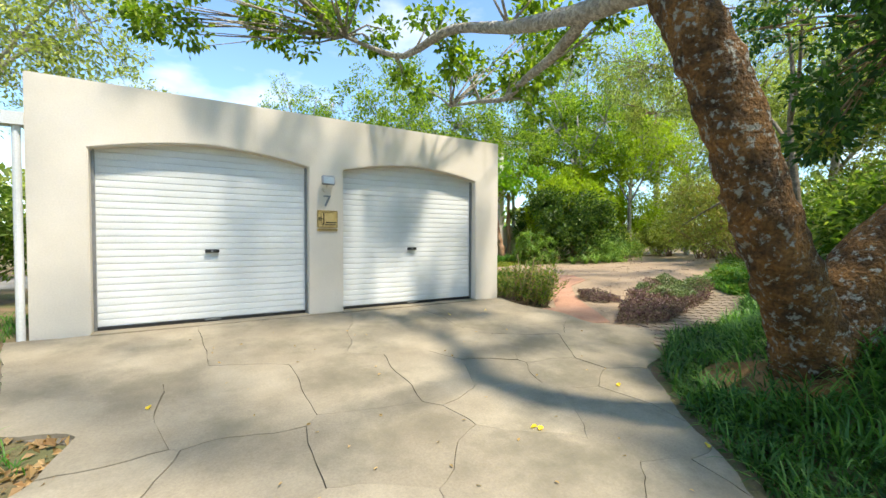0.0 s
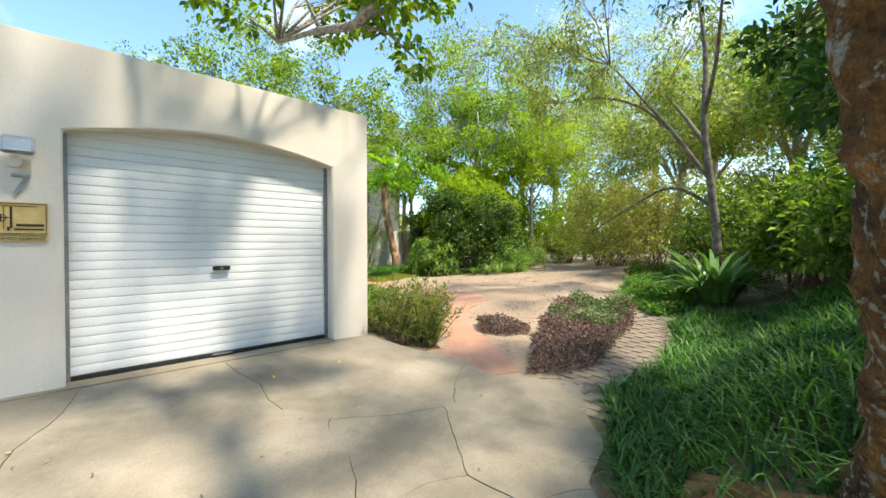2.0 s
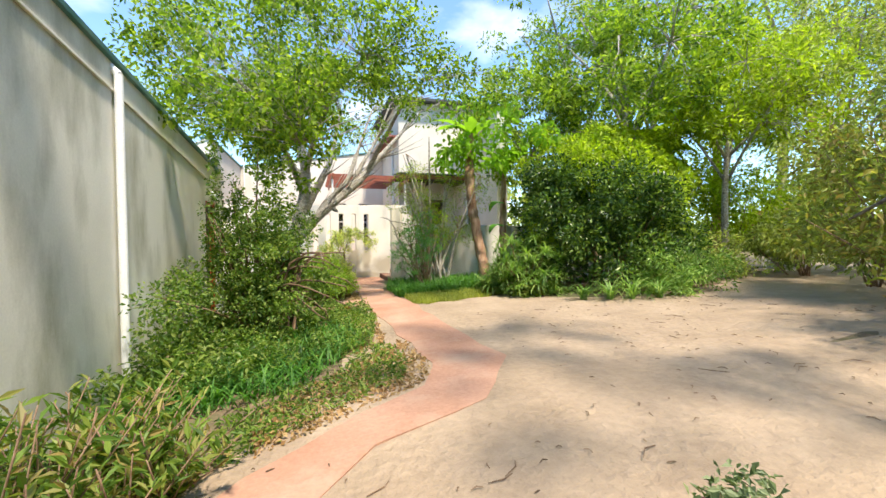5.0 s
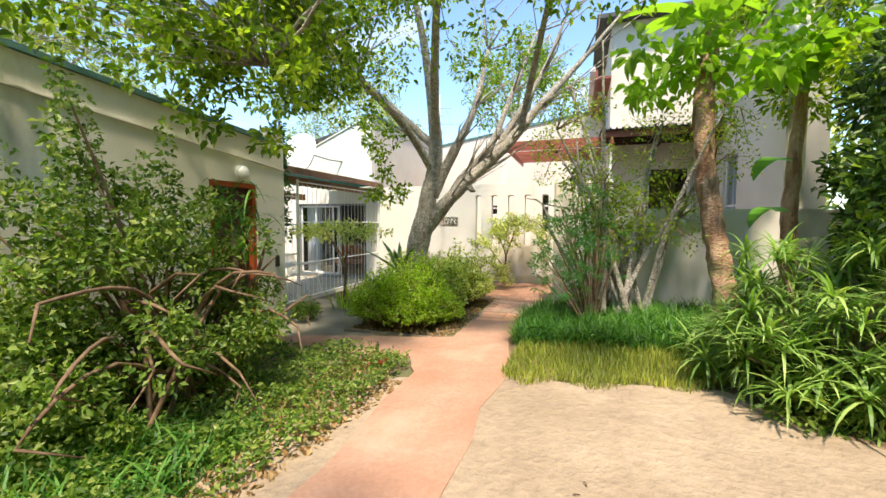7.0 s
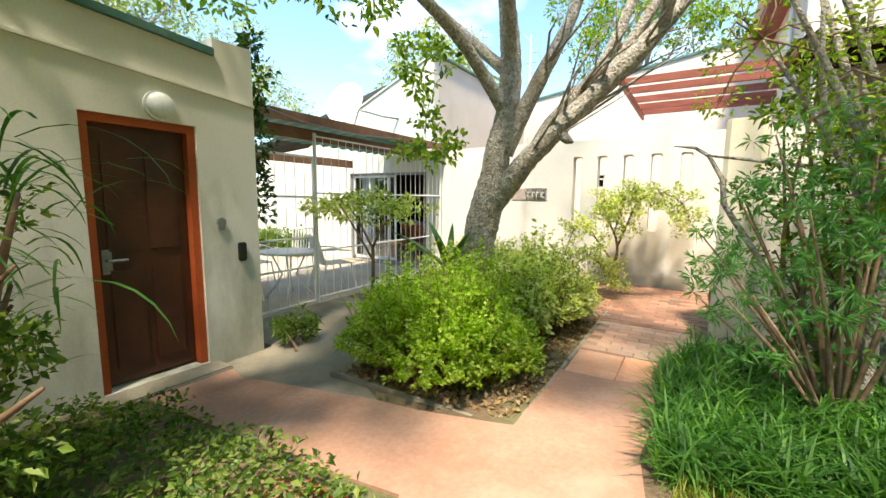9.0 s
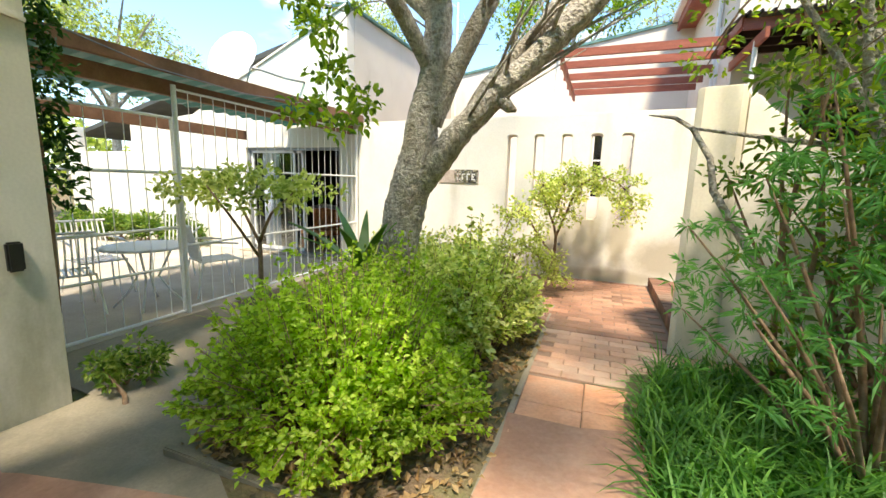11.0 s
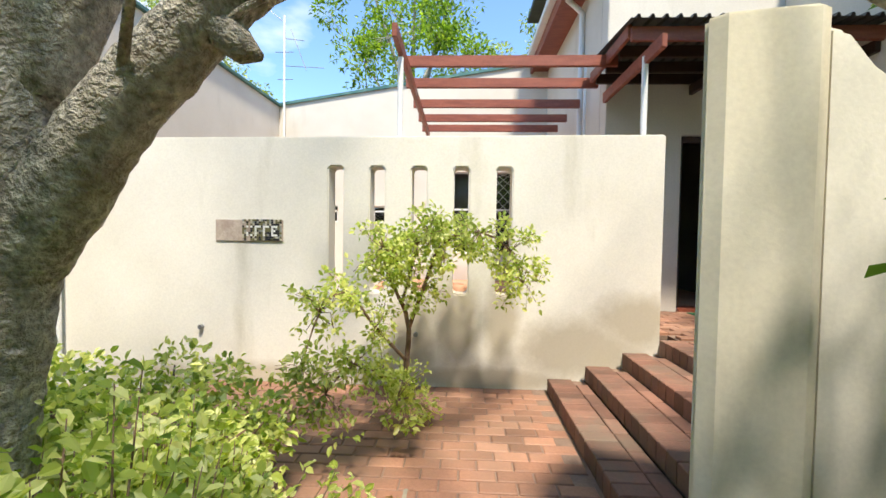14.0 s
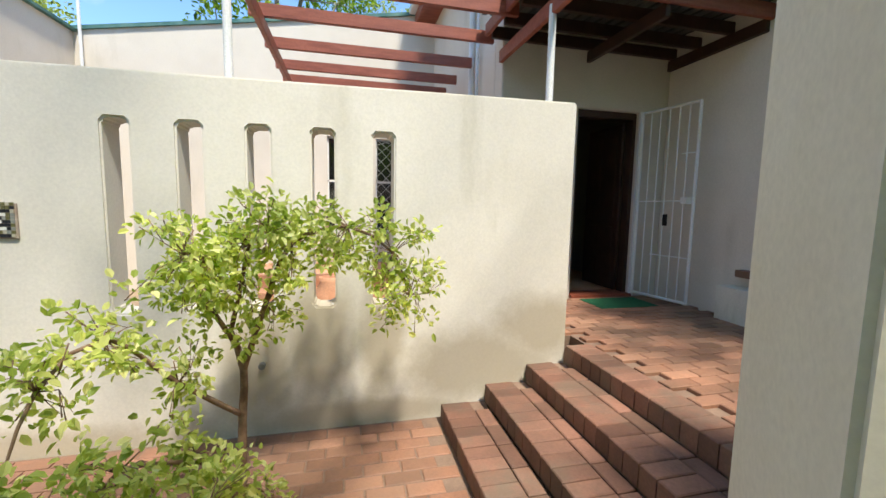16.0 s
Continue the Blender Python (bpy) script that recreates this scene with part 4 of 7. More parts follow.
for x, y, a in ((3.15, 13.3, 250), (3.72, 14.62, 160), (2.35, 15.1, 40), (2.6, 13.9, 80)):
    garden_chair(x, y, a)
gt = thing("garden_table", (3.6, 13.85, 0.02), "round white metal garden table on the patio", "table")
bm = bmesh.new()
bmesh.ops.create_cone(bm, cap_ends=True, segments=40, radius1=0.42, radius2=0.42, depth=0.025, matrix=pose(3.6, 13.85, 0.69))
bmesh.ops.bevel(bm, geom=[e for e in bm.edges if len(e.link_faces) == 2], offset=0.006, segments=2, affect="EDGES")
part("tabletop", bm, WHITE_METAL, gt)
for i in range(4):
    a = math.pi / 4 + i * math.pi / 2
    limbs("leg", [([(3.6 + 0.34 * math.cos(a), 13.85 + 0.34 * math.sin(a), 0.02), (3.6 + 0.1 * math.cos(a), 13.85 + 0.1 * math.sin(a), 0.35), (3.6 + 0.25 * math.cos(a), 13.85 + 0.25 * math.sin(a), 0.68)], [0.012] * 3)], WHITE_METAL, gt)

# ---- courtyard wall with slots ----
SLOTS = [(6.87, 7.01), (7.27, 7.41), (7.67, 7.81), (8.07, 8.215), (8.475, 8.62)]


def slot_hole(x0, x1, z0=1.01, z1=2.215, r=0.022):
    return [(x0, z0 + r), (x0, z1 - r), (x0 + r, z1), (x1 - r, z1), (x1, z1 - r), (x1, z0 + r), (x1 - r, z0), (x0 + r, z0)]


slab_shape("wall_slotted", [(4.0, -0.3), (10.02, -0.3), (10.02, 2.53), (4.0, 2.47)], [slot_hole(*s) for s in SLOTS], 17.17, 17.39, "y", SLOT_WALL, label="weathered cream courtyard wall with five tall slots", kind="structure", edge=0.012)

sign = thing("mosaic_sign", (6.1, 17.17, 1.5), "broken mosaic name panel with a few white letters on the wall", "sign")
box("bed", 5.765, 6.43, 17.158, 17.17, 1.485, 1.69, surface("pinkish_mortar", (0.40, 0.31, 0.26), (0.52, 0.43, 0.36), 9, 60), sign, "bare pinkish mortar where tiles fell off", edge=0.002)
rng = random.Random(5)
TILE = [surface("tile_" + n, c, tuple(min(1, v * 1.15) for v in c), 9, 60, 0.35, 0.1, 0.002) for n, c in (("black", (0.03, 0.03, 0.035)), ("olive", (0.16, 0.15, 0.07)), ("cream", (0.5, 0.46, 0.36)), ("grey", (0.28, 0.29, 0.27)), ("white", (0.78, 0.78, 0.75)))]
LETTERS = {0: "E", 1: "r", 2: "r", 3: "E"}
GLYPH = {"E": ["111", "100", "110", "100", "111"], "r": ["111", "100", "100", "100", "100"]}
t = 0.0205
me_tiles = []
for m in TILE:
    bm = bmesh.new()
    add_box(bm, -t * 0.45, t * 0.45, -0.006, 0.0, -t * 0.45, t * 0.45)
    me = bpy.data.meshes.new("tile")
    bm.to_mesh(me)
    bm.free()
    me.materials.append(m)
    me_tiles.append(me)
cols = 19
for i in range(cols):
    for j in range(10):
        x, z = 6.42 - (i + 0.5) * t, 1.492 + (j + 0.5) * t
        c = cols - 1 - i
        k, u = divmod(c - 2, 4)
        lit = 0 <= k < 4 and 0 <= u < 3 and 2 <= j < 7 and GLYPH[LETTERS[k]][6 - j][u] == "1"
        if c < 4 and rng.random() < 0.45:
            continue
        o = new("tile", me_tiles[4 if lit else rng.choice((0, 0, 1, 1, 2, 3))])
        o.location = (x, 17.158, z)
        adopt(o, sign)
for x, z in ((5.62, 0.64), (7.73, 0.62)):
    rods("weep_pipe", [((x, 17.2, z), (x, 17.13, z))], 0.022, GREY_METAL, seg=12, label="short metal drain pipe poking out of the courtyard wall", category="pipe")

# ---- steps and landing ----
GZ = 0.12
stair_base = [(8.97, GZ), (9.315, GZ + 0.13), (9.65, GZ + 0.26), (9.985, GZ + 0.39)]
steps = thing("brick_steps", (9.5, 16.0, GZ), "four dark red brick steps beside the slotted wall", "steps")
for i, (x, z) in enumerate(stair_base):
    x1 = stair_base[i + 1][0] + 0.02 if i < 3 else 10.3
    box("core", x + 0.03, x1, 14.68, 17.165, -0.1, z + 0.09, MORTAR, steps, edge=0)
box("landing_floor", 10.2, 12.15, 14.68, 18.67, -0.1, GZ + 0.495, MORTAR, kind="structure", edge=0)
box("landing_floor_edge", 10.02, 10.2, 17.39, 18.67, -0.1, GZ + 0.495, MORTAR, kind="structure", edge=0)
slab_shape("courtyard_floor", [(4.0, 17.39), (9.98, 17.39), (9.98, 22.4), (4.0, 22.4)], [], -0.1, 0.15, "z", SAND, label="peach coloured courtyard floor", kind="structure")

# ---- house behind ----
house = thing("main_house", (10.0, 20, 0), "tall cream plastered house with a red timber pergola and brown eaves", "house")
slab_shape("door_wall", [(9.98, -0.2), (14.5, -0.2), (14.5, 6.6), (9.98, 6.6)], [[(10.94, 0.66), (10.94, 2.9), (11.78, 2.9), (11.78, 0.66)]], 18.67, 18.92, "y", CREAM, house, "cream plaster entrance wall", edge=0.01)
slab_shape("return_wall", [(18.92, -0.2), (22.4, -0.2), (22.4, 6.6), (18.92, 6.6)], [], 9.98, 10.2, "x", CREAM, house)
back = [(3.9, -0.2), (9.98, -0.2), (9.98, 5.4), (3.9, 4.43)]
wins = [(7.95, 8.32, 1.2, 3.0), (8.86, 9.27, 1.2, 3.0), (5.05, 5.35, 1.85, 2.22), (6.15, 6.45, 1.85, 2.22)]
slab_shape("courtyard_wall", back, [[(a, c), (a, d), (b, d), (b, c)] for a, b, c, d in wins], 22.4, 22.65, "y", CREAM, house, "cream wall round the courtyard")
slab_shape("courtyard_coping", [(3.9, 4.43), (9.98, 5.4), (9.98, 5.46), (3.9, 4.49)], [], 22.36, 22.7, "y", FLASH, house, "green-grey sheet metal coping")
slab_shape("window_wall", [(14.68, -0.2), (18.67, -0.2), (18.67, 5.2), (14.68, 5.2)], [[(16.6, 1.15), (16.6, 2.98), (17.4, 2.98), (17.4, 1.15)]], 12.15, 12.4, "x", CREAM, house, "cream plaster wall with a tall window", edge=0.01)
slab_shape("roof", [(9.6, 6.55), (15, 6.55), (15, 6.65), (9.6, 6.65)], [], 18.3, 23, "y", ROOF, house)
bm = bmesh.new()
add_box(bm, 9.66, 9.98, 18.6, 22.4, 5.2, 5.26)
add_box(bm, 9.6, 9.66, 18.5, 22.45, 5.15, 5.4)
part("eave", bm, RED_TIMBER, house, "red-brown timber eave and soffit")
box("gutter", 9.48, 9.6, 18.45, 22.45, 5.34, 5.46, WHITE_METAL, house, edge=0.01)
rods("downpipe", [((9.93, 19.7, 0.3), (9.93, 19.7, 5.0)), ((9.93, 19.7, 5.0), (9.6, 19.7, 5.3))], 0.04, WHITE_METAL, house, "cream drainpipe", 12)
rods("downpipe", [((9.93, 19.45, 0.3), (9.93, 19.45, 4.2))], 0.022, WHITE_METAL, house, "thin cream pipe", 10)
for a, b, c, d in wins:
    w = thing("window_1", ((a + b) / 2, 22.5, c), "white framed courtyard window with diamond glazing bars" if d > 2.5 else "small white framed courtyard window", "window")
    bm = bmesh.new()
    for p in ((a, a + 0.03, c, d), (b - 0.03, b, c, d), (a, b, d - 0.03, d), (a, b, c, c + 0.03), (a, b, (c + d) / 2 + 0.05, (c + d) / 2 + 0.09)):
        add_box(bm, p[0], p[1], 22.45, 22.5, p[2], p[3])
    part("window_frame", bm, WHITE_METAL, w)
    box("pane", a + 0.03, b - 0.03, 22.48, 22.486, c + 0.03, d - 0.03, GLASS, w, edge=0).visible_shadow = False
    if a > 8.5:
        bm = bmesh.new()
        zz = c
        while zz < d - 0.05:
            for s in (1, -1):
                for k in range(2):
                    xa, xb = (a, b) if s > 0 else (b, a)
                    add_rod(bm, (xa, 22.44, zz), (xb, 22.44, min(zz + 0.42, d)), 0.006, 5)
                zz += 0.0
            zz += 0.21
        part("lattice", bm, WHITE_METAL, w, "white diamond lattice")
# Added panel behind the courtyard windows; its dark colour replaces room shade.
box("window_back", 4.0, 10.0, 22.9, 22.95, 0.5, 3.5, ROOM_SHADED, house, edge=0)

w = thing("window_2", (12.2, 17.0, 1.15), "white framed side window beside the entrance", "window")
bm = bmesh.new()
for y0, y1, z0, z1 in ((16.6, 16.65, 1.15, 2.98), (17.35, 17.4, 1.15, 2.98), (16.6, 17.4, 2.93, 2.98), (16.6, 17.4, 1.15, 1.2), (16.6, 17.4, 1.9, 1.94)):
    add_box(bm, 12.2, 12.25, y0, y1, z0, z1)
part("window_frame", bm, WHITE_METAL, w)
box("pane", 12.22, 12.226, 16.65, 17.35, 1.2, 2.93, GLASS, w, edge=0).visible_shadow = False
box("window_sill", 12.05, 12.2, 16.5, 17.5, 1.08, 1.15, BRICK, w, "brick window sill")
box("blind", 12.33, 12.34, 16.6, 17.4, 1.15, 2.98, CURTAIN, w, "pale blue blind")
box("plinth", 11.95, 12.15, 16.4, 17.6, 0.5, 0.98, CREAM_DAMP, house, "low damp stained plinth")

# entrance door
door = thing("front_door", (11.36, 18.8, 0.66), "dark panelled front door standing open into a dim hall", "door")
slab_shape("door_frame", [(10.94, 0.66), (10.94, 2.9), (11.78, 2.9), (11.78, 0.66), (11.73, 0.66), (11.73, 2.82), (10.99, 2.82), (10.99, 0.66)], [], 18.74, 18.86, "y", DARK_TIMBER, door, "dark stained frame")
leaf = box("door_leaf", 11.68, 11.725, 18.86, 19.58, 0.68, 2.8, DARK_TIMBER, door)
for z0, z1 in ((0.8, 1.5), (1.62, 2.65)):
    for y0, y1 in ((18.94, 19.18), (19.26, 19.5)):
        box("door_panel", 11.668, 11.68, y0, y1, z0, z1, DARK_TIMBER, leaf, edge=0.004)
rods("door_handle", [((11.68, 19.5, 1.66), (11.62, 19.5, 1.66)), ((11.62, 19.5, 1.66), (11.62, 19.4, 1.66))], 0.01, BLACK, leaf)
box("threshold", 10.94, 11.78, 18.62, 18.92, 0.6, 0.675, RED_TIMBER, door, "polished red door sill")
hall = thing("entrance_hall", (11.3, 20, 0.6), "dim entrance hall with pale walls", "room")
box("hall_floor", 10.2, 12.3, 18.92, 21.5, 0.6, 0.66, TERRA, hall, edge=0)
box("hall_wall", 10.2, 12.3, 21.4, 21.5, 0.6, 3.3, ROOM, hall, edge=0)
box("hall_wall", 10.2, 10.3, 18.92, 21.4, 0.6, 3.3, ROOM, hall, edge=0)
box("hall_wall", 12.2, 12.3, 18.92, 21.4, 0.6, 3.3, ROOM, hall, edge=0)
box("hall_ceiling", 10.2, 12.3, 18.92, 21.5, 3.3, 3.36, ROOM, hall, edge=0)
stool = thing("hall_stool", (11.2, 20.6, 0.66), "small pale wooden stool in the hall", "stool")
box("seat", 11.05, 11.3, 20.45, 20.75, 1.1, 1.13, BROWN_TIMBER, stool)
for x in (11.08, 11.27):
    for y in (20.48, 20.72):
        rods("leg", [((x, y, 0.66), (x, y, 1.1))], 0.014, BROWN_TIMBER, stool)
box("doormat", 11.0, 11.74, 18.1, 18.55, 0.632, 0.648, MAT_GREEN, label="green coir doormat on the brick landing", category="doormat", edge=0.005)
ag = thing("security_gate", (11.84, 18.6, 0.68), "white steel bar gate folded back from the front door", "gate")
G = lambda u, z: (11.80 + 0.13 * u, 18.64 - 0.70 * u, z)
rods("gate_frame", [(G(0, 0.7), G(0, 2.88)), (G(1, 0.7), G(1, 2.88)), (G(0, 2.88), G(1, 2.88)), (G(0, 0.7), G(1, 0.7))], 0.017, WHITE_METAL, ag)
rods("cross_rail", [(G(0, 1.83), G(1, 1.83)), (G(0.3, 1.2), G(1, 1.2)), (G(0.75, 2.35), G(1, 2.35))], 0.007, WHITE_METAL, ag)
for i in range(5):
    u = (i + 1) / 6
    rods("bar", [(G(u, 0.7), G(u, 2.88))], 0.007, WHITE_METAL, ag, seg=6)
bm = bmesh.new()
add_box(bm, 11.86, 11.95, 17.96, 18.05, 1.8, 1.87)
part("lock_case", bm, WHITE_METAL, ag)
box("gate_handle", 11.83, 11.85, 18.2, 18.26, 1.55, 1.68, BLACK, ag, "black handle plate", edge=0.004)
box("gate_jamb", 11.76, 11.82, 18.64, 18.68, 0.66, 2.9, WHITE_METAL, ag, edge=0.003)

# pergola and canopy
perg = thing("pergola", (8.8, 19, 2.5), "red stained timber pergola over the courtyard on thin white posts", "pergola")
for x in (7.5, 9.95):
    rods("post", [((x, 17.5, 0.1), (x, 17.5, 3.38))], 0.03, WHITE_METAL, perg, "thin white steel post", 12)
box("beam", 7.475, 7.525, 17.1, 21.0, 3.4, 3.53, RED_TIMBER, perg)
box("beam", 9.93, 9.98, 17.12, 18.67, 3.3, 3.43, RED_TIMBER, perg)
for y in (18.1, 18.77, 19.6, 20.35, 21.0):
    box("rafter", 7.38, 9.9, y - 0.025, y + 0.025, 3.53, 3.655, RED_TIMBER, perg, edge=0.005)
can = thing("entrance_canopy", (11.3, 18, 3.5), "dark corrugated canopy on red timber over the front door", "canopy")
bm = bmesh.new()
n = 27
for i in range(n):
    x0, x1 = 9.72 + 3.5 * i / n, 9.72 + 3.5 * (i + 1) / n
    prof = [(x0, 0), (x0 + 0.05, 0), (x0 + 0.062, 0.035), (x0 + 0.085, 0.035), (x0 + 0.097, 0), (x1, 0)]
    for (a, za), (b, zb) in zip(prof[:-1], prof[1:]):
        bm.faces.new([bm.verts.new(p) for p in ((a, 17.3, 3.66 + za), (b, 17.3, 3.66 + zb), (b, 18.67, 3.78 + zb), (a, 18.67, 3.78 + za))])
ob = part("sheeting", bm, ROOF, can, "dark ribbed roof sheeting")
ob.modifiers.new("thick", "SOLIDIFY").thickness = 0.004
box("fascia", 9.78, 13.2, 17.42, 17.46, 3.5, 3.64, RED_TIMBER, can, "red stained fascia")
box("fascia", 9.76, 9.8, 17.46, 18.66, 3.55, 3.68, RED_TIMBER, can)
for y in (17.85, 18.25, 18.6):
    box("purlin", 9.82, 13.2, y - 0.025, y + 0.025, 3.52, 3.64, DARK_TIMBER, can, edge=0.004)
for x in (11.0, 12.1):
    box("beam", x, x + 0.05, 17.46, 18.66, 3.4, 3.52, DARK_TIMBER, can, edge=0.004)

# ---- garden wall with its end pier ----
slab_shape("wall_garden", [(9.2, -0.2), (14.5, -0.2), (14.5, 1.75), (9.75, 1.8), (9.6, 1.88), (9.47, 2.0), (9.36, 2.08), (9.28, 2.18), (9.2, 2.2)], [], 14.565, 14.98, "y", CREAM_OLD, label="thick cream garden wall stepping up to its end pier", kind="structure", edge=0.02)
slab_shape("wall_pier", [(8.885, 14.62), (8.93, 14.575), (9.03, 14.555), (9.16, 14.53), (9.205, 14.545), (9.205, 15.03), (9.17, 14.99), (9.02, 14.79)], [], -0.2, 2.24, "z", PIER, label="taller rounded end pier of the garden wall", kind="structure", edge=0.012)
aer = thing("aerial", (5.0, 20.5, 4.2), "thin white television aerial on a mast against the sky", "aerial")
rods("mast", [((4.15, 22.3, 3.4), (4.15, 22.3, 6.4))], 0.025, WHITE_METAL, aer)
rods("element", [((3.35, 22.3, 6.9), (4.15, 22.3, 6.25)), ((4.15, 22.3, 5.9), (4.60, 22.3, 5.85)), ((4.30, 22.3, 6.1), (4.65, 22.3, 5.2)), ((4.15, 22.3, 5.3), (5.05, 22.3, 5.25)), ((4.00, 22.3, 5.0), (4.35, 22.3, 5.0)), ((3.95, 22.3, 5.6), (4.35, 22.3, 5.6))], 0.008, GREY_METAL, aer)
pot = thing("clay_pot", (8.1, 19.2, 0.15), "tall terracotta pot on the courtyard floor", "pot")
bm = bmesh.new()
prof = [(0.10, 0.0), (0.17, 0.15), (0.2, 0.35), (0.17, 0.55), (0.11, 0.66), (0.13, 0.72), (0.11, 0.72), (0.09, 0.64)]
rings = [[bm.verts.new((8.1 + r * math.cos(a * math.pi / 12), 19.2 + r * math.sin(a * math.pi / 12), 0.15 + z)) for a in range(24)] for r, z in prof]
for r0, r1 in zip(rings[:-1], rings[1:]):
    for i in range(24):
        bm.faces.new((r0[i], r0[(i + 1) % 24], r1[(i + 1) % 24], r1[i]))
part("body", bm, TERRA, pot, shade=True)
for i, (z0, z1) in enumerate(((0.15, 0.4), (0.4, 0.6))):
    box("courtyard_step", 6.5, 9.9, 20.6 + 0.4 * i, 22.4, z0 - 0.1, z1, TERRA, label="peach tiled raised step in the courtyard", category="step", edge=0.01)

# ---- plants ----
def bush(name, at, clumps, size, mat, label, ratio=0.5, seed=1, stems=7, twig=TWIG, rich=False, droop=0.1, reach=None, category="bush", out=0.7):
    b = thing(name, (at[0], at[1], ground_z(at[0], at[1])), label, category)
    rng = random.Random(seed)
    lines = []
    z = ground_z(at[0], at[1])
    for c, r, n in rng.sample(clumps, min(stems, len(clumps))):
        s = (at[0] + rng.uniform(-0.25, 0.25), at[1] + rng.uniform(-0.25, 0.25), z - 0.05)
        m = tuple((s[i] + c[i]) / 2 + rng.uniform(-0.12, 0.12) for i in range(3))
        lines.append(([s, m, c], [0.022, 0.015, 0.005]))
    if lines:
        limbs("stem", lines, twig, b, seg=5, step=0.3)
    leaves("foliage", clumps, size, mat, b, ratio=ratio, seed=seed, rich=rich, droop=droop, out=out)
    return b


def sprig_bush(name, at, radii, height, n, each, size, mat, label, ratio=0.6, seed=1, rich=False, edge=0.7, up=0.5):
    """A dome of many thin shoots rising and leaning outward, each set with small leaves."""
    z = ground_z(at[0], at[1])
    b = thing(name, (at[0], at[1], z), label, "bush")
    rng = np.random.default_rng(seed)
    a, u = rng.uniform(0, 6.283, n), rng.uniform(0, 1, n) ** 0.5
    lump = np.array([1 + 0.28 * noise.noise(Vector((math.cos(q) * v * 1.8, math.sin(q) * v * 1.8, seed))) for q, v in zip(a, u)])
    tip = np.stack([at[0] + radii[0] * u * np.cos(a) * lump, at[1] + radii[1] * u * np.sin(a) * lump, z + height * lump * (1 - edge * u ** 2.2) * rng.uniform(0.62, 1.12, n)], 1)
    foot = np.stack([at[0] + radii[0] * 0.5 * u * np.cos(a), at[1] + radii[1] * 0.5 * u * np.sin(a), np.full(n, z)], 1)
    mid = (foot + tip) / 2 + rng.normal(0, 0.03, (n, 3)) + (0, 0, 0.10 * height)
    t = rng.uniform(0.3, 1, (n, each, 1)) ** 0.8
    P = ((1 - t) ** 2 * foot[:, None] + 2 * t * (1 - t) * mid[:, None] + t * t * tip[:, None]).reshape(-1, 3)
    P += rng.normal(0, 0.008, P.shape)
    lean = np.repeat(unit(tip - foot), each, axis=0)
    D = lean * up + rng.normal(size=P.shape) * (0.8, 0.8, 0.45)
    L = size * rng.uniform(0.5, 1.3, len(P))
    lines = [([tuple(foot[i] - (0, 0, 0.04)), tuple(mid[i]), tuple(tip[i])], [0.006, 0.004, 0.0015]) for i in range(0, n, 2)]
    limbs("twig_mass", lines, TWIG, b, seg=4, step=0.3)
    finish("foliage", leaf_mesh("foliage", P, D, L, L * ratio, rng, rich, 0.08), mat, b)
    return b


def twigs_to(clumps, anchors, rng, r0=0.02, jitter=0.07):
    """Thin limbs from the nearest anchor to each clump."""
    out = []
    for c, r, n in clumps:
        a = min(anchors, key=lambda q: (Vector(q) - Vector(c)).length)
        m = [(a[i] + c[i]) / 2 + rng.uniform(-jitter, jitter) for i in range(3)]
        m[2] += 0.6 * jitter
        out.append(([a, tuple(m), c], [r0, r0 * 0.6, r0 * 0.25]))
        for k in range(2):
            e = tuple(c[i] + rng.uniform(-0.5, 0.5) * (r if not isinstance(r, (tuple, list)) else r[i]) for i in range(3))
            out.append(([tuple(m), tuple((m[i] + e[i]) / 2 for i in range(3)), e], [r0 * 0.4, r0 * 0.3, 0.003]))
    return out


# the leaning tree beside the drive
big = thing("leaning_tree", (4.85, 1.1, ground_z(4.85, 1.1)), "huge leaning tree with rust-brown bark and grey lichen beside the drive", "tree")
limbs("trunk", [([(5.1, 1.05, -0.3), (4.6, 1.03, 0.1), (4.28, 1.03, 0.55), (3.72, 1.08, 1.3), (3.38, 1.18, 2.1), (3.15, 1.4, 2.9), (3.3, 1.8, 3.7)], [0.46, 0.31, 0.24, 0.205, 0.19, 0.185, 0.15])], BARK_BIG, big, seg=44, step=0.05, rough=0.16, grain=7)
limbs("second_stem", [([(4.75, 1.0, 0.25), (4.88, 0.9, 0.8), (5.1, 0.75, 1.2), (5.5, 0.5, 1.6), (6.0, 0.2, 2.2)], [0.3, 0.24, 0.21, 0.19, 0.17])], BARK_BIG, big, seg=32, step=0.07, rough=0.14, grain=5)
limbs("root", [([(4.5, 1.0, 0.3), (4.85, 0.9, 0.4), (5.2, 0.75, 0.35), (5.6, 0.5, 0.15)], [0.2, 0.26, 0.24, 0.14])], BARK_BIG, big, seg=28, step=0.06, rough=0.2, grain=5)
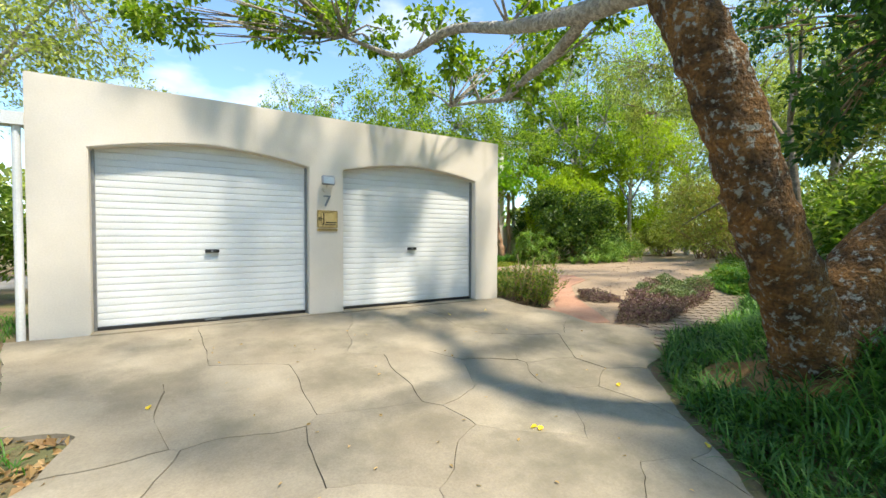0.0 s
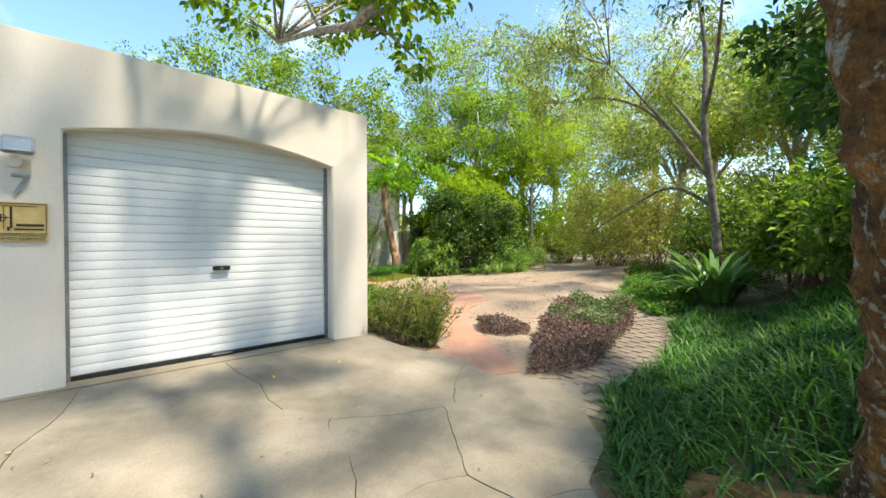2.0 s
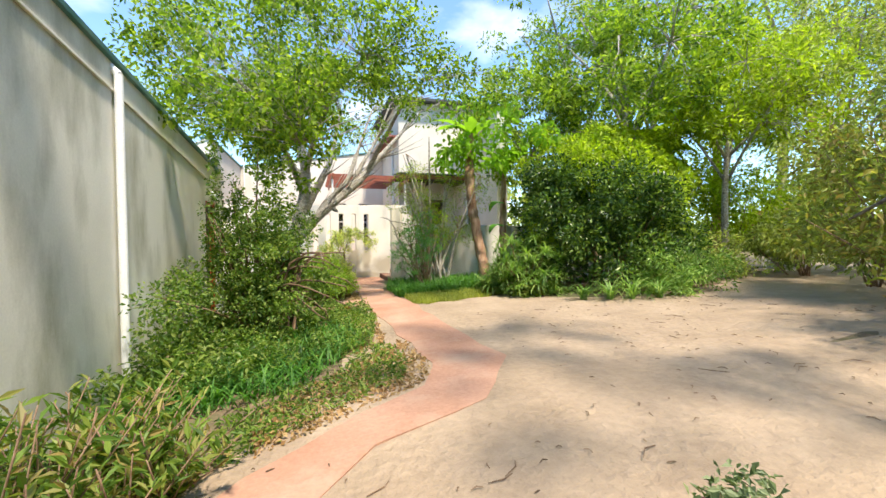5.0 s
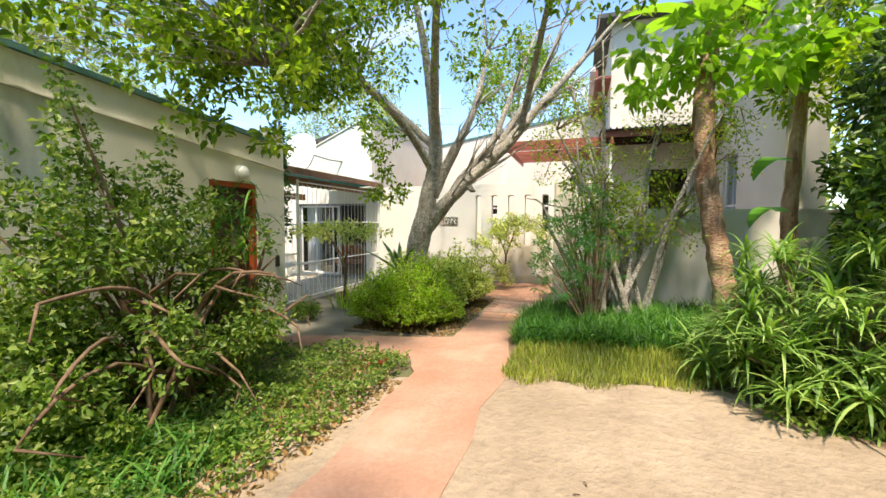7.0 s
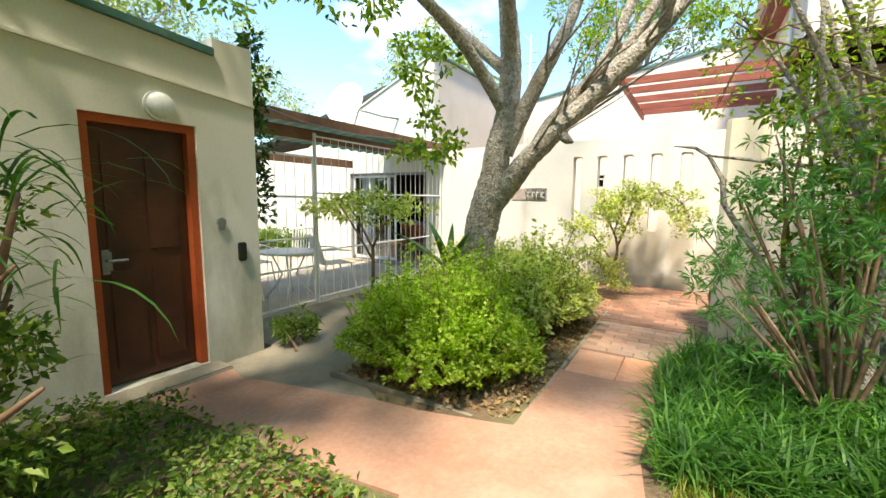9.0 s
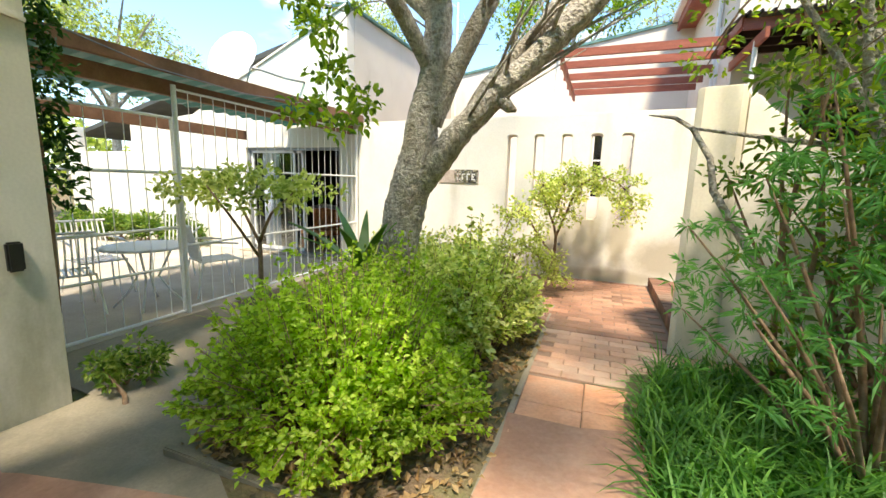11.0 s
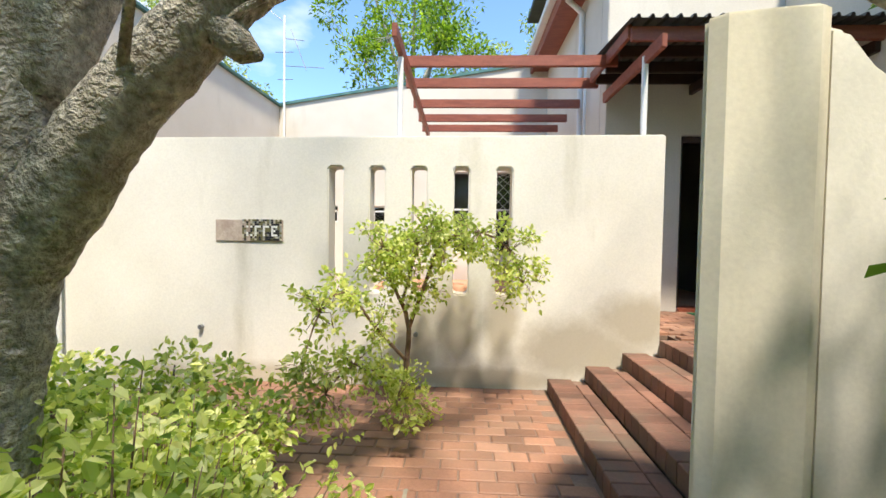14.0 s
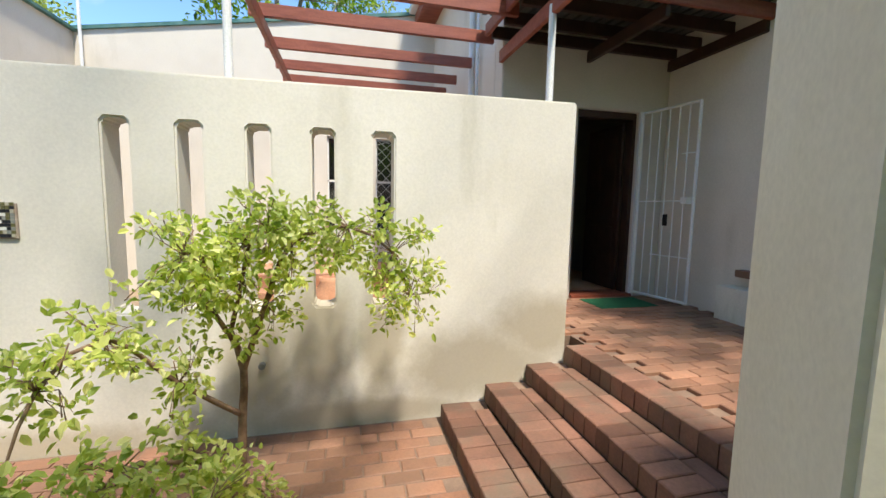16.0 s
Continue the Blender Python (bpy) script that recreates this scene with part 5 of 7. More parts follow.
upper = [
    ([(3.35, 1.6, 3.15), (3.42, 2.0, 3.28), (3.45, 2.4, 3.34), (3.42, 3.0, 3.5), (3.39, 3.53, 3.66), (3.18, 4.45, 3.98), (2.95, 5.1, 3.9), (2.8, 5.5, 3.95), (2.23, 6.13, 4.35)], [0.13, 0.11, 0.10, 0.085, 0.075, 0.06, 0.05, 0.04, 0.025]),
    ([(3.45, 2.4, 3.34), (3.7, 3.1, 3.25), (3.96, 3.86, 3.29), (4.05, 4.4, 3.2), (3.93, 4.84, 3.27), (3.8, 5.5, 3.35)], [0.07, 0.06, 0.05, 0.04, 0.03, 0.015]),
    ([(3.45, 1.9, 3.7), (3.6, 2.4, 4.6), (3.3, 3.2, 5.6), (2.8, 4.2, 6.4)], [0.2, 0.16, 0.1, 0.05]),
    ([(3.45, 1.9, 3.7), (4.2, 1.4, 4.4), (5.2, 1.2, 5.2), (6.4, 1.6, 5.8)], [0.18, 0.14, 0.1, 0.05]),
    ([(3.3, 1.5, 3.1), (2.4, 0.8, 4.2), (1.2, 0.2, 5.0)], [0.16, 0.1, 0.05]),
    ([(6.0, 0.2, 2.2), (6.7, 0.3, 3.0), (7.3, 0.7, 3.8)], [0.18, 0.12, 0.06]),
    # added limb, out of view, that carries the shading clumps
    ([(3.3, 1.45, 3.0), (3.3, 0.4, 3.9), (3.9, -0.8, 4.5), (4.8, -2.0, 4.9)], [0.18, 0.13, 0.1, 0.04]),
]
upper = [(pts, [r * 0.55 for r in rad] if i in (2, 3, 4, 6) else rad) for i, (pts, rad) in enumerate(upper)]
limbs("branch", upper, BARK_GREY, big, seg=12, step=0.12, rough=0.12, grain=9)
rng = random.Random(11)
crown = []
for c in ((3.2, 5.2, 4.2), (2.6, 5.9, 4.5), (2.0, 6.3, 4.7), (1.4, 6.2, 4.4), (0.8, 6.6, 4.6), (0.2, 6.0, 4.3), (-0.4, 6.3, 4.4), (3.9, 5.2, 3.7), (4.2, 4.2, 3.75), (3.8, 3.6, 3.9), (4.6, 4.8, 3.55), (3.0, 3.6, 4.6), (2.5, 4.2, 5.0), (1.6, 4.8, 5.0), (0.9, 5.2, 4.6), (0.1, 5.4, 4.9), (4.6, 3.4, 4.2), (5.2, 4.4, 4.3), (3.5, 6.2, 3.9), (4.5, 5.8, 4.2), (5.6, 5.2, 4.8), (1.0, 7.0, 5.2), (2.4, 7.0, 5.0)):
    for k in range(3):
        crown.append((tuple(c[i] + rng.uniform(-0.35, 0.35) for i in range(3)), rng.uniform(0.2, 0.34), rng.randint(90, 150)))
for c in ((1.2, 0.2, 5.2), (2.8, 4.2, 6.6), (3.4, 2.8, 6.0), (0.2, 2.0, 5.6), (5.4, 1.4, 5.6), (6.4, 1.6, 6.0), (7.4, 0.6, 3.9), (2.0, 2.2, 6.2), (4.6, 0.4, 6.0), (1.0, 3.6, 6.0), (5.8, 3.0, 5.8), (-0.6, 3.6, 5.8), (-1.0, 0.6, 5.6)):
    for k in range(5):
        crown.append((tuple(c[i] + rng.uniform(-0.9, 0.9) for i in range(3)), rng.uniform(0.35, 0.6), rng.randint(70, 120)))
# Unseen leaf clumps added towards the sun, to shade the trunk and bank.
for k in range(100):
    crown.append(((5.2 + rng.uniform(-1.7, 2.3), -1.9 + rng.uniform(-0.8, 1.2), 4.7 + rng.uniform(-0.8, 0.8)), rng.uniform(0.3, 0.5), rng.randint(90, 130)))
anchors = [p for pts, _ in upper for p in pts[1:]]
limbs("twig_mass", twigs_to(crown, anchors, rng, 0.022), BARK_GREY, big, seg=5, step=0.5)
leaves("crown", crown, 0.095, L_TREE, big, ratio=0.62, seed=3, rich=True, droop=0.15)
shade = []
for c in ((5.4, 1.3, 2.6), (5.1, 1.0, 3.2), (5.9, 0.4, 3.0), (6.3, 1.2, 3.3), (6.6, 0.2, 2.7), (5.6, 0.8, 3.6), (6.8, 1.6, 3.0), (7.0, 0.8, 2.3), (6.0, -0.4, 2.6), (5.2, 0.5, 3.5), (7.2, 1.9, 3.5), (6.5, 2.2, 3.9), (6.9, 0.0, 3.4)):
    for k in range(4):
        shade.append((tuple(c[i] + rng.uniform(-0.4, 0.4) for i in range(3)), rng.uniform(0.22, 0.4), rng.randint(70, 120)))
sh = thing("overhanging_tree", (7.3, -0.6, ground_z(7.3, -0.6)), "glossy tree with shade-darkened leaves overhanging the leaning trunk", "tree")
limbs("trunk", [([(7.3, -0.6, -0.3), (7.2, -0.3, 1.2), (6.8, 0.3, 2.6), (6.4, 0.8, 3.4)], [0.14, 0.12, 0.08, 0.03])], BARK_GREY, sh, seg=10, rough=0.1)
limbs("twig_mass", twigs_to(shade, [(7.2, -0.3, 1.6), (6.8, 0.3, 2.6), (6.4, 0.8, 3.4)], rng, 0.018), TWIG, sh, seg=5, step=0.5)
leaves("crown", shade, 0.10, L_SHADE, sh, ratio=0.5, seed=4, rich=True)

# the grey tree in the central bed
tree = thing("bed_tree", (6.35, 14.35, 0.1), "old grey-barked tree with rising limbs in the central bed", "tree")
T1 = [
    ([(6.12, 14.8, -0.2), (6.2, 14.78, 0.25), (6.27, 14.76, 0.8), (6.36, 14.75, 1.25), (6.5, 14.72, 1.7), (6.56, 14.7, 2.1), (6.66, 14.7, 2.5), (6.7, 14.7, 3.1), (6.6, 14.7, 4.0), (6.5, 14.5, 5.0), (6.3, 14.3, 6.0)], [0.282, 0.220, 0.198, 0.198, 0.180, 0.145, 0.132, 0.119, 0.088, 0.062, 0.035]),
    ([(6.5, 14.76, 1.45), (6.72, 14.72, 1.70), (6.96, 14.67, 1.96), (7.17, 14.65, 2.15), (7.36, 14.63, 2.32), (7.72, 14.65, 2.64), (8.09, 14.66, 2.98), (8.6, 14.8, 3.6), (9.3, 15.0, 4.4), (9.9, 15.1, 5.1)], [0.141, 0.145, 0.122, 0.115, 0.103, 0.098, 0.097, 0.070, 0.044, 0.026]),
    ([(7.33, 14.63, 2.25), (7.44, 14.61, 2.15), (7.5, 14.6, 2.12)], [0.075, 0.05, 0.015]),
    ([(6.64, 14.72, 2.05), (6.85, 14.72, 2.5), (7.12, 14.73, 3.0), (7.4, 14.9, 3.7), (7.6, 15.1, 4.8)], [0.114, 0.101, 0.088, 0.062, 0.026]),
    ([(6.95, 14.72, 1.95), (7.2, 14.72, 2.36), (7.5, 14.72, 2.66), (7.8, 14.75, 3.05), (8.1, 14.9, 3.9), (8.5, 15.1, 5.0)], [0.088, 0.075, 0.070, 0.062, 0.044, 0.026]),
    ([(6.66, 14.7, 2.5), (6.4, 14.0, 3.2), (6.1, 12.9, 3.7), (6.1, 12.0, 3.8), (6.5, 10.9, 3.4), (6.7, 10.3, 2.9)], [0.08, 0.07, 0.05, 0.035, 0.02, 0.008]),
    ([(6.7, 14.7, 3.1), (7.0, 13.8, 4.0), (7.4, 12.8, 4.7), (7.9, 11.8, 5.0)], [0.08, 0.07, 0.05, 0.02]),
    ([(6.66, 14.7, 3.0), (5.8, 14.6, 3.8), (5.1, 14.3, 4.5)], [0.08, 0.06, 0.02]),
    ([(8.3, 14.7, 3.25), (8.6, 13.8, 3.9), (8.9, 12.9, 4.5), (9.2, 12.0, 4.8)], [0.06, 0.05, 0.035, 0.015]),
    ([(6.62, 14.66, 2.9), (6.3, 14.3, 3.05), (6.05, 14.05, 2.8), (5.98, 13.95, 2.3), (6.05, 13.9, 1.9)], [0.009, 0.007, 0.005, 0.004, 0.002]),
    ([(6.1, 14.1, 2.9), (5.8, 14.05, 3.0), (5.55, 14.2, 3.1)], [0.005, 0.004, 0.002]),
    ([(7.74, 14.65, 2.62), (8.1, 14.8, 3.3), (8.6, 15.0, 4.2), (9.0, 15.1, 5.2)], [0.07, 0.055, 0.04, 0.02]),
]
T1[0] = (T1[0][0], [r * 1.06 for r in T1[0][1]])
T1[1] = (T1[1][0], [r * 1.0 for r in T1[1][1]])
limbs("trunk", T1[:3], BARK_GREY, tree, seg=48, step=0.035, rough=0.09, grain=15)
limbs("branch", T1[3:], BARK_GREY, tree, seg=12, step=0.12, rough=0.1, grain=9)
rng = random.Random(21)
tw = []
for pts, rad in T1[1:2] + [b for b in T1[3:] if b[1][0] > 0.02]:
    for p in pts[2:]:
        for k in range(3):
            e = (p[0] + rng.uniform(0.2, 1.3), p[1] + rng.uniform(-0.7, 0.7), p[2] + rng.uniform(0.3, 1.0))
            tw.append(([p, tuple((p[i] + e[i]) / 2 + rng.uniform(-0.1, 0.1) for i in range(3)), e], [0.02, 0.013, 0.004]))
limbs("bare_twig_mass", tw, BARK_GREY, tree, seg=5, step=0.4)
crown = []
for c in ((6.0, 12.4, 3.7), (5.4, 11.8, 3.5), (6.6, 11.4, 3.9), (5.0, 12.9, 4.1), (6.9, 12.3, 4.7), (7.8, 11.6, 4.4), (8.6, 11.9, 4.9), (9.3, 12.0, 4.4), (5.8, 10.8, 3.4), (4.8, 11.2, 3.9), (7.2, 10.6, 4.1), (8.2, 10.8, 4.9), (9.4, 11.0, 4.5), (6.2, 13.2, 5.2), (7.4, 13.4, 5.6), (5.2, 14.2, 4.7), (4.3, 12.4, 4.8), (6.4, 10.0, 3.6), (9.8, 10.4, 4.4), (6.0, 12.0, 5.4), (6.6, 11.0, 5.6), (7.6, 11.8, 6.6), (5.0, 11.4, 5.4), (6.4, 13.4, 7.0), (4.6, 13.4, 6.2), (7.4, 9.8, 4.8), (5.2, 9.8, 4.4), (7.2, 14.6, 8.0)):
    for k in range(6):
        crown.append((tuple(c[i] + rng.uniform(-0.6, 0.6) for i in range(3)), rng.uniform(0.25, 0.45), rng.randint(90, 160)))
for k in range(70):
    crown.append(((rng.uniform(4.2, 8.6), rng.uniform(10.4, 13.2), rng.uniform(3.75, 5.4)), rng.uniform(0.25, 0.45), rng.randint(50, 90)))
for k in range(40):
    crown.append(((rng.uniform(5.3, 6.9), rng.uniform(8.6, 10.4), rng.uniform(2.7, 3.6)), rng.uniform(0.16, 0.28), rng.randint(40, 70)))
for c in ((6.05, 14.1, 2.55), (5.85, 14.0, 2.8), (6.1, 13.9, 3.1), (5.6, 14.2, 3.2), (6.3, 14.0, 2.2), (5.95, 13.9, 1.95), (7.6, 15.6, 4.8)):
    for k in range(3):
        crown.append((tuple(c[i] + rng.uniform(-0.18, 0.18) for i in range(3)), rng.uniform(0.12, 0.2), rng.randint(30, 50)))
for c in ((6.8, 10.2, 2.5), (6.6, 9.9, 2.8), (6.9, 10.4, 3.0), (7.1, 10.3, 2.75), (6.5, 10.5, 3.1), (7.0, 10.8, 3.3), (6.4, 10.0, 2.5)):
    for k in range(3):
        crown.append((tuple(c[i] + rng.uniform(-0.25, 0.25) for i in range(3)), rng.uniform(0.12, 0.2), rng.randint(30, 50)))
anchors = [p for pts, _ in T1[3:] for p in pts[1:]] + [(6.6, 14.3, 2.2)]
limbs("twig_mass", twigs_to([c for c in crown if c[1] > 0.2], anchors, rng, 0.009, 0.16), BARK_GREY, tree, seg=5, step=0.5)
leaves("crown", crown, 0.085, L_TREE, tree, ratio=0.55, seed=5, rich=True, droop=0.15)

# the slender tree by the sandy yard
slim = thing("slender_tree", (10.82, 3.16, ground_z(10.82, 3.16)), "slender grey tree with arching weeping branches by the sandy yard", "tree")
S1 = [
    ([(10.42, 3.1, -0.2), (10.38, 3.12, 1.2), (10.3, 3.2, 2.3), (10.25, 3.3, 3.4), (10.3, 3.3, 4.6), (10.2, 3.4, 5.8)], [0.12, 0.09, 0.08, 0.065, 0.05, 0.02]),
    ([(10.3, 3.2, 2.4), (10.1, 3.5, 2.9), (9.9, 3.75, 3.35), (9.7, 4.2, 4.0), (9.5, 4.7, 4.7), (9.6, 5.4, 5.3)], [0.055, 0.05, 0.042, 0.03, 0.02, 0.01]),
    ([(9.9, 3.75, 3.35), (9.9, 4.3, 3.9), (10.0, 5.1, 4.3), (10.2, 6.2, 4.5)], [0.045, 0.035, 0.025, 0.012]),
    ([(10.3, 3.25, 3.0), (10.6, 3.7, 3.7), (10.9, 4.2, 4.4)], [0.06, 0.045, 0.02]),
    ([(10.35, 3.15, 1.9), (10.1, 3.8, 2.3), (9.9, 4.6, 1.9), (9.8, 5.2, 1.5)], [0.05, 0.035, 0.025, 0.01]),
    ([(10.25, 3.3, 3.6), (9.7, 3.0, 4.3), (9.2, 2.8, 5.2)], [0.05, 0.04, 0.02]),
]
S1 = [([(x + 0.42, y + 0.06, z) for x, y, z in pts], rad) for pts, rad in S1]
S1 = [(pts, [r * 0.82 for r in rad]) for pts, rad in S1]
limbs("trunk", S1[:1], BARK_SLIM, slim, seg=20, step=0.1, rough=0.12, grain=9)
limbs("branch", S1[1:], BARK_SLIM, slim, seg=9, step=0.15, rough=0.08)
rng = random.Random(31)
wp = []
for c in ((9.6, 5.4, 5.2), (9.8, 6.2, 4.7), (10.2, 6.4, 4.4), (9.4, 4.8, 4.6), (10.9, 4.4, 4.5), (9.0, 3.0, 5.2), (10.2, 3.4, 5.9), (9.0, 5.6, 4.9), (9.2, 6.4, 5.2), (10.8, 5.6, 4.9), (11.2, 3.6, 5.2), (8.6, 4.4, 5.6)):
    for k in range(5):
        wp.append((tuple(c[i] + rng.uniform(-0.45, 0.45) for i in range(3)), (0.22, 0.22, 0.5), rng.randint(90, 140)))
limbs("twig_mass", twigs_to(wp, [p for pts, _ in S1[1:] for p in pts[1:]], rng, 0.014), TWIG, slim, seg=5, step=0.5)
leaves("crown", wp, 0.09, L_FAR, slim, ratio=0.2, seed=6, droop=0.8, out=0.2)

# dark bush and its neighbours beyond the yard
bush("dark_bush", (13.0, 10.75), spread((13.1, 10.9, 1.35), (1.8, 1.35, 1.55), 120, 0.36, 190, 41) + spread((12.1, 11.6, 2.3), (0.9, 0.8, 0.8), 34, 0.3, 150, 45), 0.10, L_DARK, "large dark glossy-leaved bush at the edge of the yard", 0.45, 41, 20, rich=True)
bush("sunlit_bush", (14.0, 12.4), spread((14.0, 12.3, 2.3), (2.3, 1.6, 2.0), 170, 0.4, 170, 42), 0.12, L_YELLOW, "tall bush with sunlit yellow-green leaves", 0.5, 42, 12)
bush("pale_bush", (13.3, 9.7), spread((13.5, 9.7, 0.6), (1.3, 0.7, 0.6), 40, 0.26, 130, 43), 0.10, L_SPIKE, "low pale green bush along the yard edge", 0.3, 43, 8)
bush("pale_bush", (15.6, 10.6), spread((15.8, 10.8, 0.8), (1.6, 0.7, 0.6), 36, 0.3, 110, 44), 0.10, L_FAR, "low sunlit bush along the yard edge", 0.4, 44, 8)
for i, (x, y, r) in enumerate(((11.5, 9.72, 0.42), (11.9, 9.5, 0.5), (12.25, 9.35, 0.55), (12.7, 9.2, 0.5))):
    rng = np.random.default_rng(60 + i)
    n = 46
    s = thing("spider_plant", (x, y, ground_z(x, y)), "spider plant with arching striped leaves at the yard edge", "plant", "spider plants")
    P = np.tile((x, y, ground_z(x, y) + 0.02), (n, 1)) + rng.normal(0, 0.03, (n, 3)) * (1, 1, 0)
    finish("leaf_tuft", blade_mesh("leaf_tuft", P, rng.uniform(0, 6.28, n), r * rng.uniform(0.9, 1.5, n), np.full(n, 0.022), np.full(n, 1.15) + rng.normal(0, 0.2, n), np.full(n, 1.9), 6), L_SPIKE, s)


def spiky_mound(at, radii, n, size, mat, label, seed, tufts=60):
    m = thing("spiky_bush", (at[0], at[1], ground_z(at[0], at[1])), label, "bush")
    rng = np.random.default_rng(seed)
    u = unit(rng.normal(size=(tufts, 3)) * (1, 1, 0.7) + (0, 0, 0.35))
    u[:, 2] = np.abs(u[:, 2])
    C = np.array(at) + u * radii * rng.uniform(0.6, 1.0, (tufts, 1))
    k = n // tufts
    P = np.repeat(C, k, axis=0)
    finish("foliage", blade_mesh("foliage", P, rng.uniform(0, 6.28, len(P)), size * rng.uniform(0.6, 1.2, len(P)), np.full(len(P), 0.022), rng.uniform(-0.1, 1.1, len(P)), rng.uniform(0.6, 1.8, len(P)), 4), mat, m)
    lines = [([(at[0], at[1], at[2] - 0.1), tuple((np.array(at) + c) / 2), tuple(c)], [0.02, 0.014, 0.006]) for c in C[::3]]
    limbs("stem", lines, TWIG, m, seg=5, step=0.4)
    return m


spiky_mound((11.2, 11.3, 0.25), np.array([1.0, 0.9, 1.35]), 4200, 0.34, L_SPIKE, "rounded bush of long narrow arching leaves", 71, 140)
bush("bush_skirt", (10.9, 10.9), spread((10.95, 10.9, 0.35), (0.6, 0.4, 0.35), 24, 0.2, 110, 72), 0.07, L_HEDGE, "low shrub under the spiky bush", 0.5, 72, 5)

# grass patches
cover("dark_ground_cover", [(8.72, 12.1), (10.6, 12.0), (11.6, 12.2), (11.8, 14.1), (8.75, 14.0), (8.6, 13.2)], 3000, 0.2, 0.12, L_GRASS, "leafy ground cover below the grass", 80, 0.25)
grass("deep_green_grass", [(8.62, 12.0), (9.5, 12.1), (10.6, 12.0), (11.6, 12.2), (11.8, 14.1), (8.75, 14.0), (8.55, 13.2)], 12000, 0.34, 0.015, L_GRASS, "dense strappy deep green grass in the planting bed", 81, 1.3, 1.9, segs=4)
grass("yellow_grass", [(8.66, 11.0), (8.9, 10.78), (9.15, 10.98), (9.5, 10.82), (9.8, 11.05), (10.2, 10.95), (10.5, 11.2), (11.0, 11.15), (10.8, 11.7), (10.5, 12.2), (9.9, 12.05), (9.3, 12.25), (8.7, 12.1)], 8500, 0.125, 0.007, L_LAWN, "soft yellow-green grass verge", 82, 1.35, 0.8)

# multi-stemmed shrub by the garden wall
ol = thing("wall_shrub", (10.0, 13.5, ground_z(10, 13.5)), "tall multi-stemmed shrub with narrow leaves against the garden wall", "shrub")
stems = []
rng = random.Random(91)
cl = []
tips = []
for i in range(10):
    b = (9.85 + rng.uniform(-0.25, 0.5), 13.5 + rng.uniform(-0.25, 0.25), 0.1)
    a = rng.uniform(0, 6.28)
    reach, top = rng.uniform(0.5, 1.35), rng.uniform(2.2, 3.9)
    e = (b[0] + reach * math.cos(a) * 0.9 + 0.1, b[1] + reach * math.sin(a) * 0.75, top)
    if e[0] < 9.0:
        e = (9.0, e[1], e[2])
    m = ((b[0] * 0.6 + e[0] * 0.4), (b[1] * 0.6 + e[1] * 0.4), top * 0.55)
    stems.append(([b, m, e], [0.042, 0.03, 0.01]))
    tips += [m, e]
for e, r in (((9.25, 13.3, 2.7), 0.036), ((9.6, 13.9, 2.9), 0.04), ((10.4, 13.9, 3.0), 0.045)):
    s = (9.95 + rng.uniform(-0.12, 0.12), 13.65 + rng.uniform(-0.12, 0.12), 0.08)
    m = (s[0] * 0.55 + e[0] * 0.45 + rng.uniform(-0.15, 0.15), (s[1] + e[1]) / 2 + rng.uniform(-0.12, 0.12), e[2] * 0.4)
    n = (s[0] * 0.2 + e[0] * 0.8 + rng.uniform(-0.12, 0.12), e[1] + rng.uniform(-0.1, 0.1), e[2] * 0.72)
    stems.append(([s, m, n, e], [r, r * 0.8, r * 0.6, r * 0.3]))
stems.append(([(9.75, 13.62, 0.1), (8.88, 13.72, 1.47), (8.86, 13.8, 1.66), (8.76, 13.88, 1.85), (8.66, 13.9, 1.92), (8.51, 13.9, 1.94)], [0.03, 0.022, 0.019, 0.016, 0.012, 0.004]))
stems.append(([(8.76, 13.88, 1.85), (8.99, 13.85, 1.81), (9.49, 13.7, 1.71)], [0.009, 0.013, 0.018]))
limbs("stem", stems, BARK_GREY, ol, seg=8, step=0.2, rough=0.08)
for pts, rd in stems:
    for q in pts[1:]:
        for k in range(5):
            cl.append(((max(q[0] + rng.uniform(-0.4, 0.4), 8.8), q[1] + rng.uniform(-0.4, 0.4), q[2] + rng.uniform(-0.3, 0.4)), rng.uniform(0.16, 0.32), rng.randint(40, 80)))
cl = [c for c in cl if 1.25 < c[0][2] < 3.2 and not (c[0][0] < 9.3 and c[0][1] > 13.8) and not (c[0][0] < 9.35 and c[0][2] < 1.8 + 0.25 * (c[0][0] - 8.6))]
limbs("twig_mass", twigs_to(cl, tips, rng, 0.01), TWIG, ol, seg=5, step=0.5)
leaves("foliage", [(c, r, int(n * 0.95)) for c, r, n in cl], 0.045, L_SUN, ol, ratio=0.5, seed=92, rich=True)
cl = []
for c in ((9.15, 13.0, 1.35), (9.35, 12.9, 1.7), (9.05, 13.25, 1.0), (9.5, 12.8, 1.2), (9.3, 13.2, 1.55), (9.15, 12.8, 0.9)):
    for k in range(36):
        cl.append((tuple(c[i] + rng.uniform(-0.36, 0.32) for i in range(3)), 0.025, 17))
fe = thing("feathery_shrub", (9.5, 13.1, ground_z(9.5, 13.1)), "blue-green shrub with whorls of narrow leaflets beside the path", "shrub")
limbs("stem", [([(9.5, 13.1, 0.05), ((9.5 + c[0]) / 2, (13.1 + c[1]) / 2, c[2] * 0.6), c], [0.018, 0.012, 0.004]) for c, r, n in cl[::9]], TWIG, fe, seg=5, step=0.3)
leaves("foliage", cl, 0.072, L_BLUE, fe, ratio=0.15, seed=93, droop=0.15, out=1.6)

